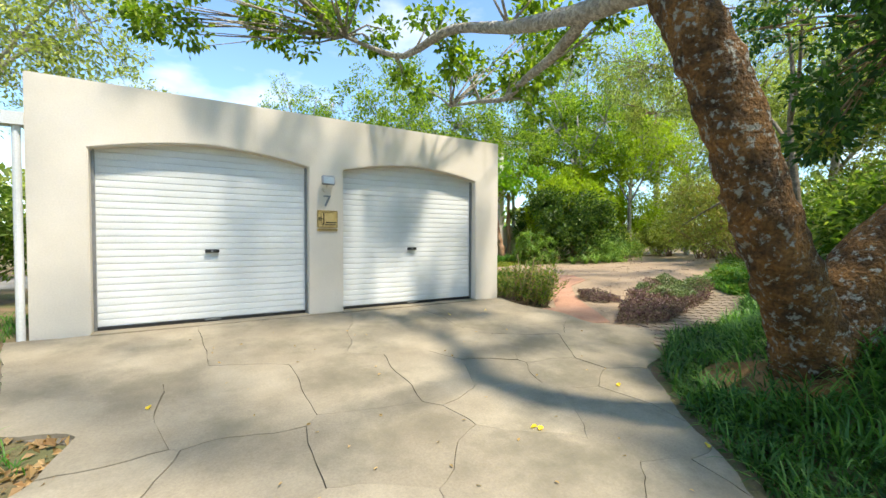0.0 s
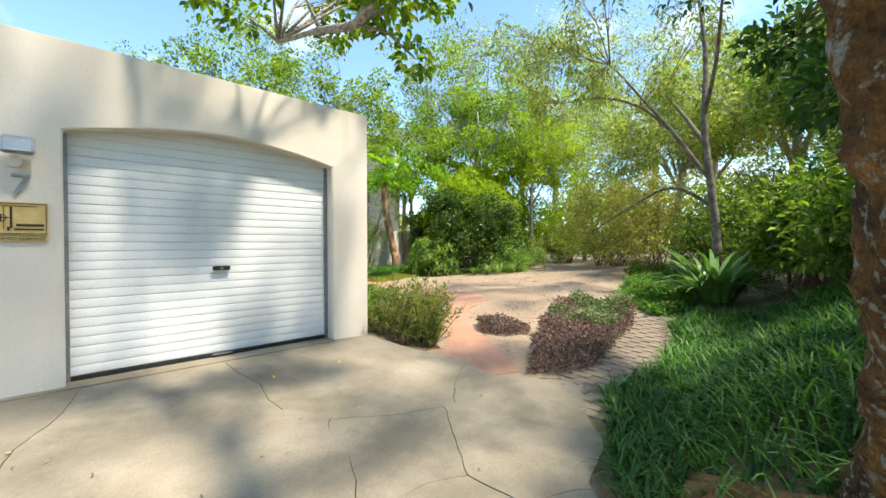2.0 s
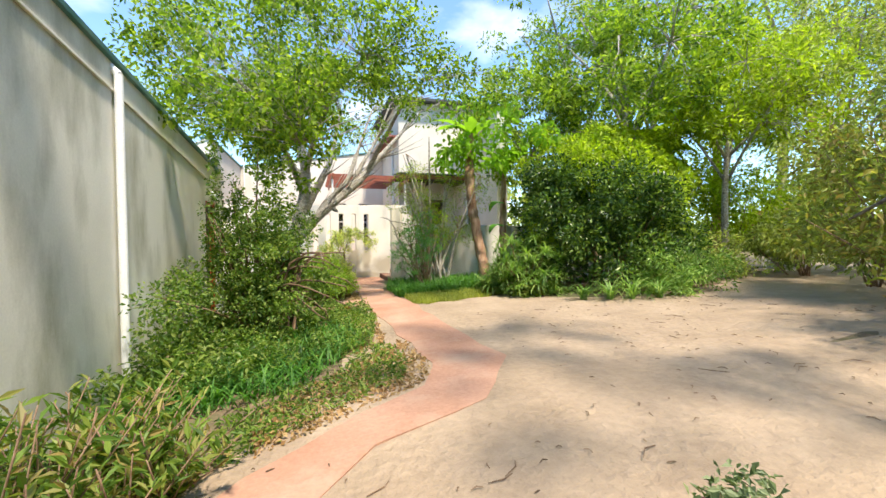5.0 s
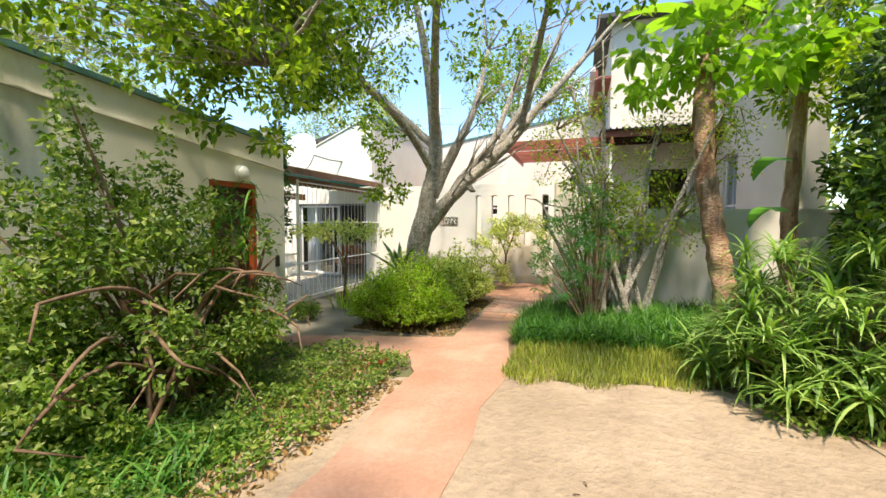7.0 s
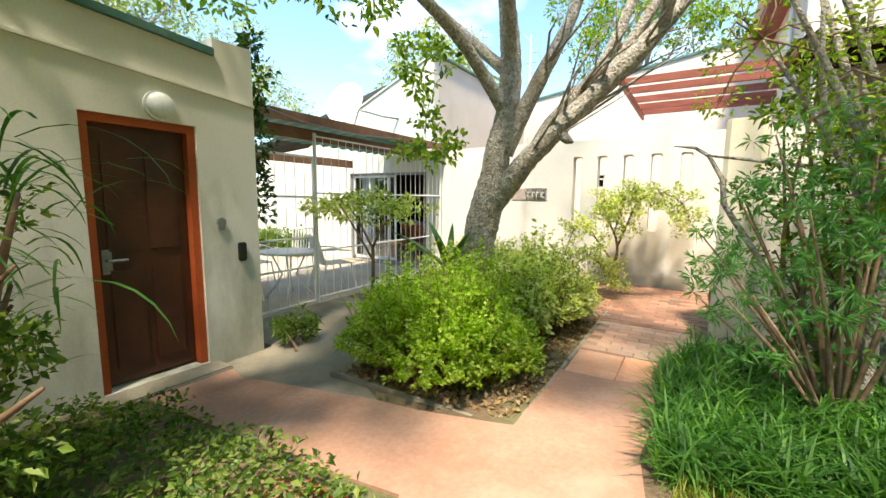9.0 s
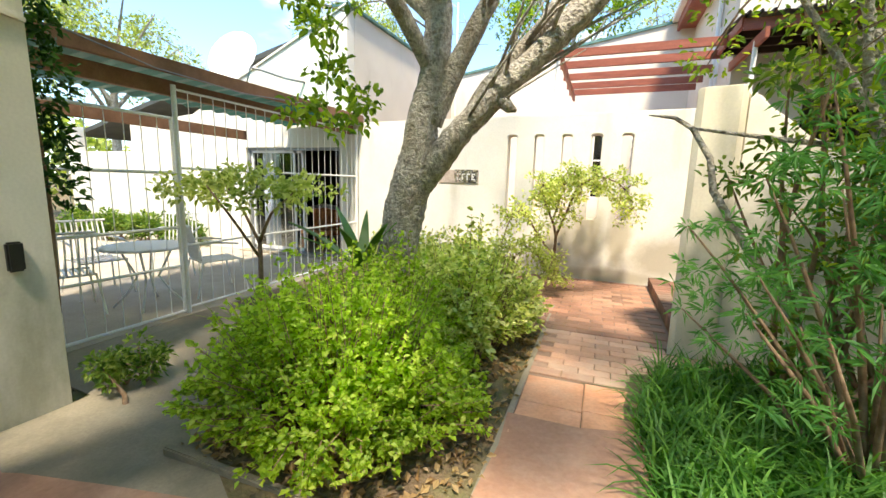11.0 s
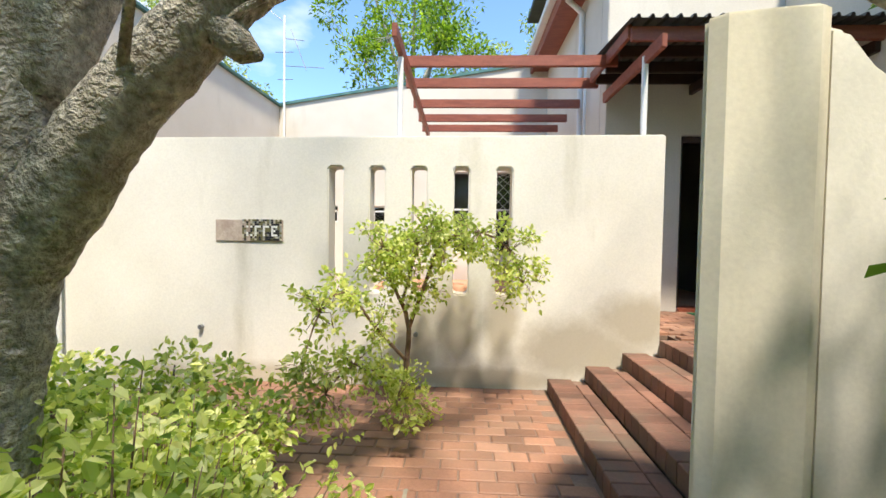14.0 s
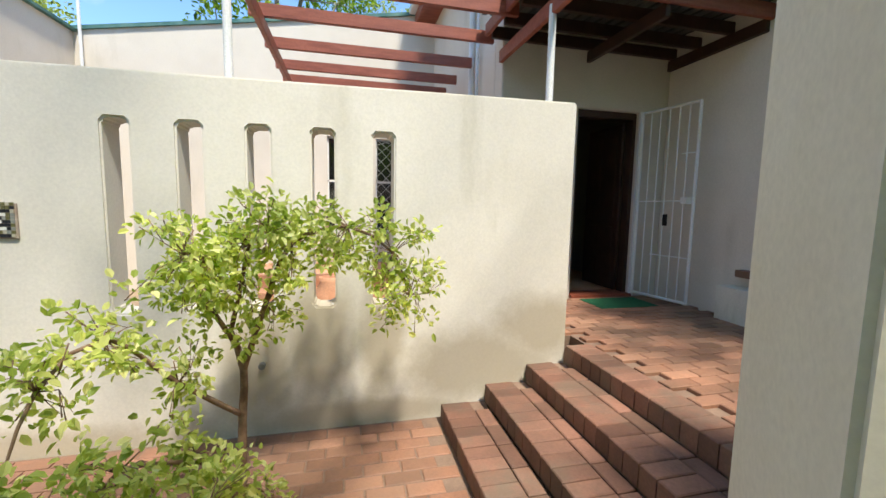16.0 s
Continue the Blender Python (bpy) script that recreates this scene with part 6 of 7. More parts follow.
mc = []
rng = random.Random(94)
for c in ((9.3, 13.6, 0.6), (9.45, 13.7, 1.1), (9.2, 13.9, 1.5), (9.6, 13.5, 1.6), (9.5, 13.9, 2.0), (9.8, 13.7, 1.2), (9.3, 13.7, 2.2), (9.9, 13.9, 1.9)):
    for k in range(5):
        mc.append((tuple(c[i] + rng.uniform(-0.22, 0.22) for i in range(3)), rng.uniform(0.1, 0.17), rng.randint(26, 44)))
bush("leafy_shrub", (9.6, 13.8), mc, 0.07, L_HEDGE, "upright leafy shrub growing against the garden wall", 0.45, 94, 18, rich=True)

# tall trunk with peeling bark, and its broad leaves
ban = thing("peeling_trunk_tree", (11.0, 13.2, ground_z(11, 13.2)), "tree with peeling rust bark and broad bright banana-like leaves", "tree")
limbs("trunk", [([(11.15, 13.1, -0.1), (11.0, 13.2, 0.9), (10.85, 13.35, 2.0), (10.8, 13.5, 3.0), (10.9, 13.6, 4.2)], [0.16, 0.13, 0.12, 0.12, 0.08])], BARK_PEEL, ban, seg=20, step=0.06, rough=0.3, grain=6)
limbs("second_trunk", [([(11.9, 13.6, -0.1), (11.85, 13.7, 1.5), (11.95, 13.8, 3.2)], [0.11, 0.09, 0.06])], BARK_PEEL, ban, seg=16, step=0.08, rough=0.25, grain=6)
rng = np.random.default_rng(95)
for i in range(16):
    c = np.array([(10.9, 13.6, 4.1) if i % 2 else (11.9, 13.8, 3.3)])
    finish("leaf", blade_mesh("leaf", c, rng.uniform(0, 6.28, 1), rng.uniform(0.9, 1.6, 1), np.array([0.34]), rng.uniform(0.4, 1.2, 1), np.array([1.3]), 8), L_BANANA, ban)
rng2 = random.Random(96)
hang = [((11.0 + rng2.uniform(-1.3, 1.3), 13.2 + rng2.uniform(-1.2, 0.8), rng2.uniform(3.2, 4.6)), rng2.uniform(0.22, 0.4), rng2.randint(30, 60)) for k in range(20)]
leaves("crown", hang, 0.16, L_BANANA, ban, ratio=0.7, seed=97, rich=True, droop=0.4)
for x, y, z in ((11.55, 13.1, 1.7), (11.6, 13.2, 2.3)):
    ban_leaf = finish("drooping_leaf", blade_mesh("drooping_leaf", np.array([(x, y, z)]), np.array([2.0]), np.array([0.6]), np.array([0.3]), np.array([0.5]), np.array([2.2]), 6), L_BLUE, ban)

# hedge bush against the garage wall
HB = spread((6.15, 9.6, 0.95), (0.95, 0.95, 1.0), 110, 0.19, 150, 101, -0.7)
HB += spread((6.6, 9.2, 0.5), (0.7, 0.8, 0.6), 40, 0.16, 120, 109, -0.5)
HB = [c for i, c in enumerate(HB) if (c[0][1] < 10.45 or c[0][2] < 0.7) and (c[0][0] < 6.5 or i % 5 > 1)]
HB += [((5.6 + 0.09 * i, 9.2 + 0.4 * math.sin(i * 2.3), 1.5 + 0.14 * j), (0.06, 0.06, 0.1), 26) for i in range(12) for j in range(3 + (i * 5) % 6)]
HB += [((5.55 + 0.12 * math.sin(i * 3.0), 7.5 + 0.07 * i, 0.35 + 0.25 * (i % 3)), (0.2, 0.2, 0.16), 90) for i in range(24)]
wall_bush = bush("wall_bush", (6.1, 9.9), HB, 0.05, L_HEDGE, "sprawling woody bush with small leaves against the garage wall", 0.6, 101, 30, TWIG)
rng = random.Random(102)
lines = []
for i in range(26):
    b = (6.2 + rng.uniform(-0.3, 0.3), 9.9 + rng.uniform(-0.3, 0.3), 0)
    a = rng.uniform(0, 6.28)
    e = (b[0] + rng.uniform(0.3, 1.0) * math.cos(a), b[1] + rng.uniform(0.3, 1.1) * math.sin(a), rng.uniform(0.7, 1.6))
    e = (max(e[0], 5.35), min(e[1], 10.4), e[2])
    lines.append(([b, ((b[0] + e[0]) / 2 + rng.uniform(-0.1, 0.1), (b[1] + e[1]) / 2, e[2] * 0.6), e], [0.034, 0.022, 0.007]))
for i in range(14):
    b = (6.3 + rng.uniform(-0.2, 0.3), 9.6 + rng.uniform(-0.4, 0.4), 0.1)
    e = (6.9 + rng.uniform(-0.1, 0.45), 9.3 + rng.uniform(-0.9, 0.6), rng.uniform(0.35, 1.3))
    m = ((b[0] + e[0]) / 2 - 0.1, (b[1] + e[1]) / 2 + rng.uniform(-0.2, 0.2), e[2] * 0.6 + 0.35)
    lines.append(([b, m, e, (e[0] + rng.uniform(-0.1, 0.25), e[1] + rng.uniform(-0.3, 0.3), e[2] - 0.12)], [0.02, 0.015, 0.009, 0.004]))
limbs("stem", lines, STEM, wall_bush, seg=7, step=0.15, rough=0.15)
strap = thing("strap_leaf_plant", (6.3, 10.2, ground_z(6.3, 10.2)), "tall plant with arching strap leaves against the garage side wall", "plant")
limbs("trunk", [([(6.3, 10.2, 0), (6.35, 10.25, 0.8), (6.3, 10.3, 1.5)], [0.035, 0.03, 0.025])], TWIG, strap, seg=8)
rngn = np.random.default_rng(177)
P = np.tile((6.3, 10.3, 1.45), (70, 1)) + rngn.normal(0, 0.16, (70, 3))
finish("leaf_tuft", blade_mesh("leaf_tuft", P, rngn.uniform(0, 6.28, 70), rngn.uniform(0.4, 0.75, 70), np.full(70, 0.022), rngn.uniform(0.3, 1.2, 70), np.full(70, 1.9), 7), L_GRASS, strap)
WALLBED = [(5.25, 7.2), (6.6, 7.6), (7.5, 8.3), (7.75, 9.6), (7.75, 11.1), (7.3, 11.25), (6.0, 11.2), (5.3, 10.9)]
cover("wall_bed_plants", WALLBED, 16000, 0.32, 0.05, L_HEDGE, "low mixed plants in the bed by the garage wall", 103, 0.5)
cover("wall_bed_plants_back", [(5.25, 7.0), (6.3, 7.3), (6.6, 9.0), (5.3, 10.6)], 5000, 0.55, 0.06, L_HEDGE, "leafy plants at the foot of the garage wall", 104, 0.5)
grass("wall_bed_grass", [(5.3, 6.9), (6.7, 7.2), (7.4, 8.4), (7.3, 9.6), (5.4, 9.4)], 3200, 0.3, 0.02, L_GRASS, "strappy leaves in the wall bed", 105, 1.1, 1.6, segs=4)
cover("leaf_litter", [(7.0, 7.9), (7.7, 8.4), (7.85, 10.6), (7.0, 11.2), (6.8, 9.0)], 2600, 0.04, 0.05, L_DRY, "dry fallen leaves along the path edge", 106, 0.6)
cover("path_side_litter", [(6.5, 6.1), (7.2, 6.55), (7.75, 6.85), (7.95, 7.4), (7.9, 8.5), (7.4, 7.9), (6.9, 7.3), (6.4, 6.8)], 2200, 0.05, 0.05, L_DRY, "dry leaves and scraps beside the footpath", 109, 0.6)
cover("path_side_weeds", [(6.3, 6.0), (7.0, 6.6), (7.6, 6.95), (7.8, 7.6), (7.6, 8.4), (6.9, 7.3), (6.2, 6.8)], 2200, 0.12, 0.06, L_HEDGE, "sparse low weeds beside the footpath", 110, 0.3)
cover("red_flowers", [(7.2, 10.9), (7.5, 10.9), (7.5, 11.15), (7.2, 11.15)], 120, 0.14, 0.045, L_RED, "small red-leaved plants by the path corner", 107, 0.6)
fr = thing("fern_clump", (5.7, 10.3, 0.02), "arching strap-leaved plant beside the brown door", "plant")
rngn = np.random.default_rng(108)
P = np.tile((5.75, 10.35, 0.9), (60, 1)) + rngn.normal(0, 0.18, (60, 3))
finish("leaf_tuft", blade_mesh("leaf_tuft", P, rngn.uniform(0, 6.28, 60), rngn.uniform(0.35, 0.6, 60), np.full(60, 0.018), np.full(60, 0.9), np.full(60, 1.8), 6), L_GRASS, fr)

# shrub at the garage corner
cs = thing("corner_shrub", (5.6, 5.9, -0.02), "tall reedy shrub with narrow leaves at the garage corner", "shrub")
rngn = np.random.default_rng(111)
base = scatter([(5.24, 5.3), (5.6, 4.95), (5.9, 5.4), (6.2, 5.9), (6.0, 6.4), (5.3, 6.4)], 230, random.Random(111))
stalk = []
LP, LD = [], []
for p in base:
    hgt = rngn.uniform(0.3, 0.78) if p[1] > 5.6 or p[0] > 5.7 else rngn.uniform(0.4, 0.95)
    hgt *= 1.12 - 0.55 * min(math.hypot(p[0] - 5.3, p[1] - 5.6) / 1.1, 1)
    lean = rngn.normal(0, 0.16, 2) + (0.14, -0.08)
    tip = (p[0] + lean[0], p[1] + lean[1], p[2] + hgt)
    stalk.append(([tuple(p), tip], [0.006, 0.003]))
    for k in range(24):
        t = rngn.uniform(0.1, 1)
        LP.append(tuple(p[i] + (tip[i] - p[i]) * t for i in range(3)))
        LD.append(rngn.normal(size=3) * (1, 1, 0.3) + (0, 0, 0.9))
limbs("stalk_mass", stalk, TWIG, cs, seg=4, step=0.5)
LP, LD = np.array(LP), np.array(LD)
LL = 0.085 * rngn.uniform(0.6, 1.3, len(LP))
finish("foliage", leaf_mesh("foliage", LP, LD, LL, LL * 0.26, rngn), L_REED, cs)

# purple beds
PURPLE = [(5.7, 3.72), (6.35, 4.1), (7.1, 4.45), (7.75, 4.75), (8.5, 4.75), (8.75, 4.2), (8.6, 3.75), (7.9, 3.55), (7.05, 3.42), (6.3, 3.3), (5.95, 3.42)]
cover("purple_bed", PURPLE, 15000, 0.34, 0.055, L_PURPLE, "dense purple-leaved ground cover in its bed", 121, 0.32, up=0.9)
cover("green_bed_end", [(7.0, 4.3), (7.75, 4.75), (8.5, 4.8), (8.8, 4.2), (8.6, 3.75), (7.6, 3.6)], 7000, 0.5, 0.05, L_GREYG, "grey-green plants at the far end of the purple bed", 122, 0.5)
cover("small_purple_patch", [(6.35, 4.95), (6.5, 4.6), (6.8, 4.45), (7.05, 4.7), (6.95, 5.15), (6.6, 5.25)], 3000, 0.2, 0.05, L_PURPLE, "small patch of purple ground cover in the sand", 123, 0.32, up=0.9)

# growth under the leaning tree and along the right
RIGHT = [(2.75, -1.5), (3.1, 0.6), (3.45, 1.15), (3.95, 1.75), (4.55, 2.3), (5.2, 2.65), (5.9, 3.0), (6.9, 2.85), (8.0, 3.0), (8.6, 3.3), (9.3, 3.2), (9.3, 0.8), (7.0, -0.5), (6, -2.5), (3.2, -3)]
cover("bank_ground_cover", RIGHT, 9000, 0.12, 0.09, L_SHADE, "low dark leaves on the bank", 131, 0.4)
grass("bank_grass", RIGHT, 26000, 0.3, 0.016, L_BANK, "thick dark green strappy grass under the leaning tree", 132, 1.15, 1.7, segs=4)
grass("trunk_foot_grass", [(3.75, 0.3), (4.2, 0.2), (4.75, 0.6), (4.7, 1.5), (4.3, 1.75), (3.9, 1.5), (3.7, 0.9)], 900, 0.34, 0.018, L_BANK, "tall strappy grass round the foot of the leaning tree", 135, 1.2, 1.5, segs=4)
YEDGE = [(8.85, 3.55), (9.3, 3.2), (11.5, 3.6), (13.0, 4.6), (15.0, 6.2), (12.1, 5.25), (10.6, 4.75), (9.5, 4.4)]
grass("yard_edge_grass", YEDGE, 7000, 0.34, 0.014, L_GRASS, "green grass along the edge of the yard", 133, 1.15, 1.6, segs=4)
cover("yard_edge_leaves", YEDGE, 4000, 0.3, 0.08, L_HEDGE, "leafy growth along the edge of the yard", 134, 0.5)
sheet("earth_patch", EARTH, 0.035, surface("ochre_earth", (0.19, 0.10, 0.04), (0.32, 0.19, 0.085), 4, 30, 0.95, 0.8, 0.03), "bare ochre earth below the leaning tree", 0.12, 0.3, wobble=0.1)

# strap-leaved clump (each leaf its own part)
cli = thing("clivia_clump", (9.9, 3.02, ground_z(9.9, 3.02)), "large clump of broad dark strap leaves by the brick path", "plant")
rngn = np.random.default_rng(141)
for i in range(110):
    a = rngn.uniform(0, 6.28)
    rr = rngn.uniform(0, 0.28)
    P = np.array([(9.9 + rr * math.cos(a), 3.02 + rr * math.sin(a), ground_z(9.9, 3.02) + 0.08)])
    finish("leaf", blade_mesh("leaf", P, np.array([a + rngn.normal(0, 0.3)]), rngn.uniform(0.8, 1.35, 1), rngn.uniform(0.08, 0.12, 1), rngn.uniform(0.75, 1.45, 1), rngn.uniform(0.9, 1.9, 1), 7), L_STRAP, cli)

# central bed
BED = [(6.3, 12.2), (7.75, 12.2), (7.8, 13.0), (7.85, 15.4), (7.4, 16.2), (6.2, 16.0), (5.8, 14.6), (6.0, 13.2)]
box("bed_edge", 7.84, 7.88, 12.14, 15.6, 0.02, 0.125, CONCRETE, label="low worn concrete edging of the central bed", category="edging", edge=0.008)
box("bed_edge", 6.28, 7.84, 12.14, 12.18, 0.0, 0.10, CONCRETE, label="low worn concrete edging of the central bed", category="edging", edge=0.008)
cover("bed_litter", [(6.3, 12.2), (7.84, 12.2), (7.86, 15.5), (6.2, 15.5)], 3500, 0.04, 0.05, L_DRY, "dry leaves and twigs under the bed plants", 150, 0.6)
sprig_bush("bright_bush", (6.93, 12.74), (0.92, 0.78), 0.92, 950, 34, 0.036, L_BED, "fresh green small-leaved bush filling the front of the bed", 0.66, 151)
sprig_bush("bright_bush", (6.75, 13.6), (0.75, 0.7), 0.9, 520, 32, 0.038, L_BED, "fresh green small-leaved bush in the middle of the bed", 0.66, 156)
sprig_bush("variegated_shrub", (7.25, 14.25), (0.68, 1.0), 0.98, 600, 22, 0.05, L_BEDV, "pale variegated shrub with cream-edged leaves in the bed", 0.6, 152, True)
vb = spread((6.4, 15.3, 0.5), (0.8, 0.6, 0.45), 50, 0.18, 80, 153, -0.4)
bush("variegated_shrub", (6.4, 15.3), vb, 0.055, L_BEDV, "pale variegated shrub behind the grey tree", 0.62, 153, 20, rich=True)
ag = thing("agave", (6.2, 14.15, 0.1), "agave with long broad pointed leaves beside the grey tree", "plant")
limbs("trunk", [([(6.2, 14.15, -0.05), (6.2, 14.15, 0.64)], [0.07, 0.05])], BARK_GREY, ag)
for i, (a, l, r) in enumerate(((2.6, 0.85, 1.0), (3.3, 0.9, 0.75), (2.0, 0.7, 1.2), (-0.6, 0.75, 1.0), (-1.3, 0.8, 0.9), (0.4, 0.6, 1.2), (4.2, 0.7, 0.8))):
    ob = finish("leaf", blade_mesh("leaf", np.array([(6.2, 14.15, 0.6)]), np.array([a]), np.array([l]), np.array([0.11]), np.array([r]), np.array([0.5]), 8), L_AGAVE, ag)
    ob.modifiers.new("thick", "SOLIDIFY").thickness = 0.012
grass("bed_lilies", [(5.2, 13.5), (6.0, 13.5), (6.0, 14.2), (5.2, 14.2)], 160, 0.5, 0.03, L_BED, "sword-leaved lilies in the bed near the patio", 154, 1.3, 0.7, segs=5)

for x, y in ((-2.9, 16.6), (-1.9, 16.65), (-0.8, 16.7), (0.2, 16.75)):
    bush("patio_plant", (x, y), spread((x, y, 0.3), (0.5, 0.3, 0.35), 26, 0.16, 70, 165 + int(x * 10), -0.3), 0.09, L_HEDGE, "dark leafy plant along the foot of the patio wall", 0.5, 166, 6)
pt = thing("patio_shrub", (5.2, 13.85, 0.05), "small pale-leaved tree with a flat crown outside the patio screen", "shrub")
limbs("trunk", [([(5.2, 13.85, 0), (5.25, 13.85, 0.5), (5.2, 13.9, 0.9)], [0.03, 0.025, 0.02]), ([(5.2, 13.9, 0.85), (5.45, 13.8, 1.15), (5.75, 13.75, 1.35)], [0.018, 0.013, 0.006]), ([(5.2, 13.9, 0.85), (4.95, 13.95, 1.15), (4.75, 13.9, 1.45)], [0.018, 0.013, 0.006]), ([(5.22, 13.88, 0.7), (5.2, 13.6, 1.1), (5.15, 13.4, 1.4)], [0.016, 0.012, 0.006])], TWIG, pt, seg=7)
leaves("crown", spread((5.2, 13.8, 1.36), (0.98, 0.55, 0.19), 90, 0.085, 20, 161, -0.7), 0.06, L_VARI, pt, ratio=0.6, seed=161, rich=True)
bush("corner_plant", (5.45, 12.55), spread((5.36, 12.6, 0.16), (0.13, 0.22, 0.16), 14, 0.09, 80, 163, -0.2), 0.05, L_HEDGE, "low green plant at the garage back corner", 0.5, 163, 4)
cr = thing("wall_creeper", (5.0, 12.4, 1.2), "dark leaved creeper hanging on the garage back corner", "creeper")
cp = [((5.02 + 0.05 * math.sin(i * 3.1), 12.42 + 0.04 * math.cos(i * 1.7), 1.35 + i * 0.09), 0.14 + 0.05 * math.sin(i), 70) for i in range(19)]
limbs("stem", [([(5.02, 12.36, 0.3), (5.05, 12.38, 1.2), (5.0, 12.38, 2.2), (4.95, 12.4, 3.0)], [0.012, 0.012, 0.01, 0.005])], TWIG, cr, seg=6)
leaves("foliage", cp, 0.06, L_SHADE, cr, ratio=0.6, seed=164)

# small tree in front of the slots
st = thing("slot_wall_shrub", (7.68, 16.75, 0.12), "airy small-leaved shrub growing in front of the slotted wall", "shrub")
SL = [
    ([(7.68, 16.75, 0.1), (7.7, 16.72, 0.45), (7.72, 16.7, 0.78), (7.66, 16.7, 1.0)], [0.03, 0.024, 0.02, 0.015]),
    ([(7.72, 16.7, 0.78), (7.85, 16.65, 1.15), (8.0, 16.6, 1.5), (8.3, 16.6, 1.6), (8.55, 16.6, 1.45), (8.65, 16.6, 1.2)], [0.018, 0.015, 0.012, 0.009, 0.007, 0.003]),
    ([(7.7, 16.7, 0.9), (7.55, 16.55, 1.3), (7.6, 16.5, 1.42), (7.54, 16.45, 1.46)], [0.015, 0.012, 0.008, 0.003]),
    ([(7.66, 16.7, 1.0), (7.75, 16.6, 1.3), (7.8, 16.55, 1.5), (7.9, 16.5, 1.58)], [0.014, 0.011, 0.008, 0.003]),
    ([(7.7, 16.72, 0.5), (7.5, 16.4, 0.85), (7.34, 16.15, 1.16), (7.22, 15.95, 1.04), (7.14, 15.85, 0.7)], [0.016, 0.012, 0.009, 0.007, 0.003]),
    ([(7.68, 16.75, 0.2), (7.6, 16.3, 0.5), (7.45, 15.95, 0.7), (7.35, 15.7, 0.6)], [0.014, 0.01, 0.008, 0.003]),
    ([(7.68, 16.75, 0.15), (7.8, 16.3, 0.35), (7.75, 15.9, 0.5)], [0.012, 0.009, 0.003]),
]
limbs("branch", SL, TWIG, st, seg=8, step=0.1, rough=0.1)
rng = random.Random(171)
cl = []
for pts, rd in SL[1:]:
    for q in pts[1:]:
        for k in range(10):
            cl.append((tuple(q[i] + rng.uniform(-0.17, 0.17) for i in range(3)), rng.uniform(0.07, 0.12), rng.randint(16, 30)))
cl += [((7.52 + 0.056 * i + rng.uniform(-0.1, 0.1), 16.55 + rng.uniform(-0.15, 0.1), 1.25 + 0.38 * math.sin(0.35 + i * 0.15) + rng.uniform(-0.12, 0.06)), 0.1, 42) for i in range(20)]
limbs("twig_mass", twigs_to(cl, [q for pts, _ in SL for q in pts[1:]], rng, 0.004, 0.03), TWIG, st, seg=4, step=0.5)
leaves("foliage", cl, 0.048, L_VARI, st, ratio=0.6, seed=172, rich=True)

# thickets and trees round the garden
def thicket(x, y, r, hgt, mat, label, seed, n=50, size=0.13, per=130):
    z = ground_z(x, y)
    return bush("thicket", (x, y), spread((x, y, z + hgt * 0.5), (r, r * 0.8, hgt * 0.55), n, r * 0.26, per, seed), size, mat, label, 0.4, seed, 16)


for i, (x, y, r, hh, m, l) in enumerate((
    (12.9, 5.0, 1.5, 2.4, L_BROWN, "brownish twiggy thicket behind the yard"), (14.8, 6.6, 1.9, 2.6, L_BROWN, "brownish twiggy thicket behind the yard"),
    (12.0, 3.2, 1.3, 2.2, L_HEDGE, "green thicket behind the slender tree"), (13.8, 3.0, 1.8, 3.0, L_BROWN, "tangled brown thicket in the shade"),
    (11.6, 1.2, 1.3, 2.6, L_HEDGE, "green thicket behind the slender tree"), (10.4, -0.8, 1.5, 2.8, L_TREE, "green thicket beyond the leaning tree"),
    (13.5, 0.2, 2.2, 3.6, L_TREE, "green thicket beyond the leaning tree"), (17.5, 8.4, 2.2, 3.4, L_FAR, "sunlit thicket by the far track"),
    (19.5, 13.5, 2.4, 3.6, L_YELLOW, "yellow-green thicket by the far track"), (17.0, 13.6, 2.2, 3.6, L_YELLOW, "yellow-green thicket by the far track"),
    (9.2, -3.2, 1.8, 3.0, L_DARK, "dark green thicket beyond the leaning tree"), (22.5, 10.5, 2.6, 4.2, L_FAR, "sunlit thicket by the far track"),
    (-3.6, 6.8, 1.2, 2.4, L_DARK, "dark hedge beside the garage"), (-3.4, 9.6, 1.4, 3.0, L_HEDGE, "hedge beside the garage"),
    (-4.6, 4.4, 1.4, 1.8, L_HEDGE, "hedge beside the garage"), (13.2, 13.8, 0.9, 2.8, L_DARK, "dark shrub by the garden wall"), (22.0, 13.0, 2.2, 3.4, L_YELLOW, "yellow-green thicket by the far track"), (19.0, 10.6, 1.4, 1.6, L_FAR, "low sunlit thicket by the far track"), (8.8, 0.9, 1.3, 2.2, L_HEDGE, "green thicket behind the slender tree"), (7.6, -0.9, 1.3, 2.4, L_TREE, "green thicket beyond the leaning tree"), (10.2, 1.9, 1.0, 1.5, L_HEDGE, "green thicket behind the slender tree"),
)):
    thicket(x, y, r, hh, m, l, 200 + i, 60 if i < 7 else 46, 0.10 if i < 7 else 0.14)


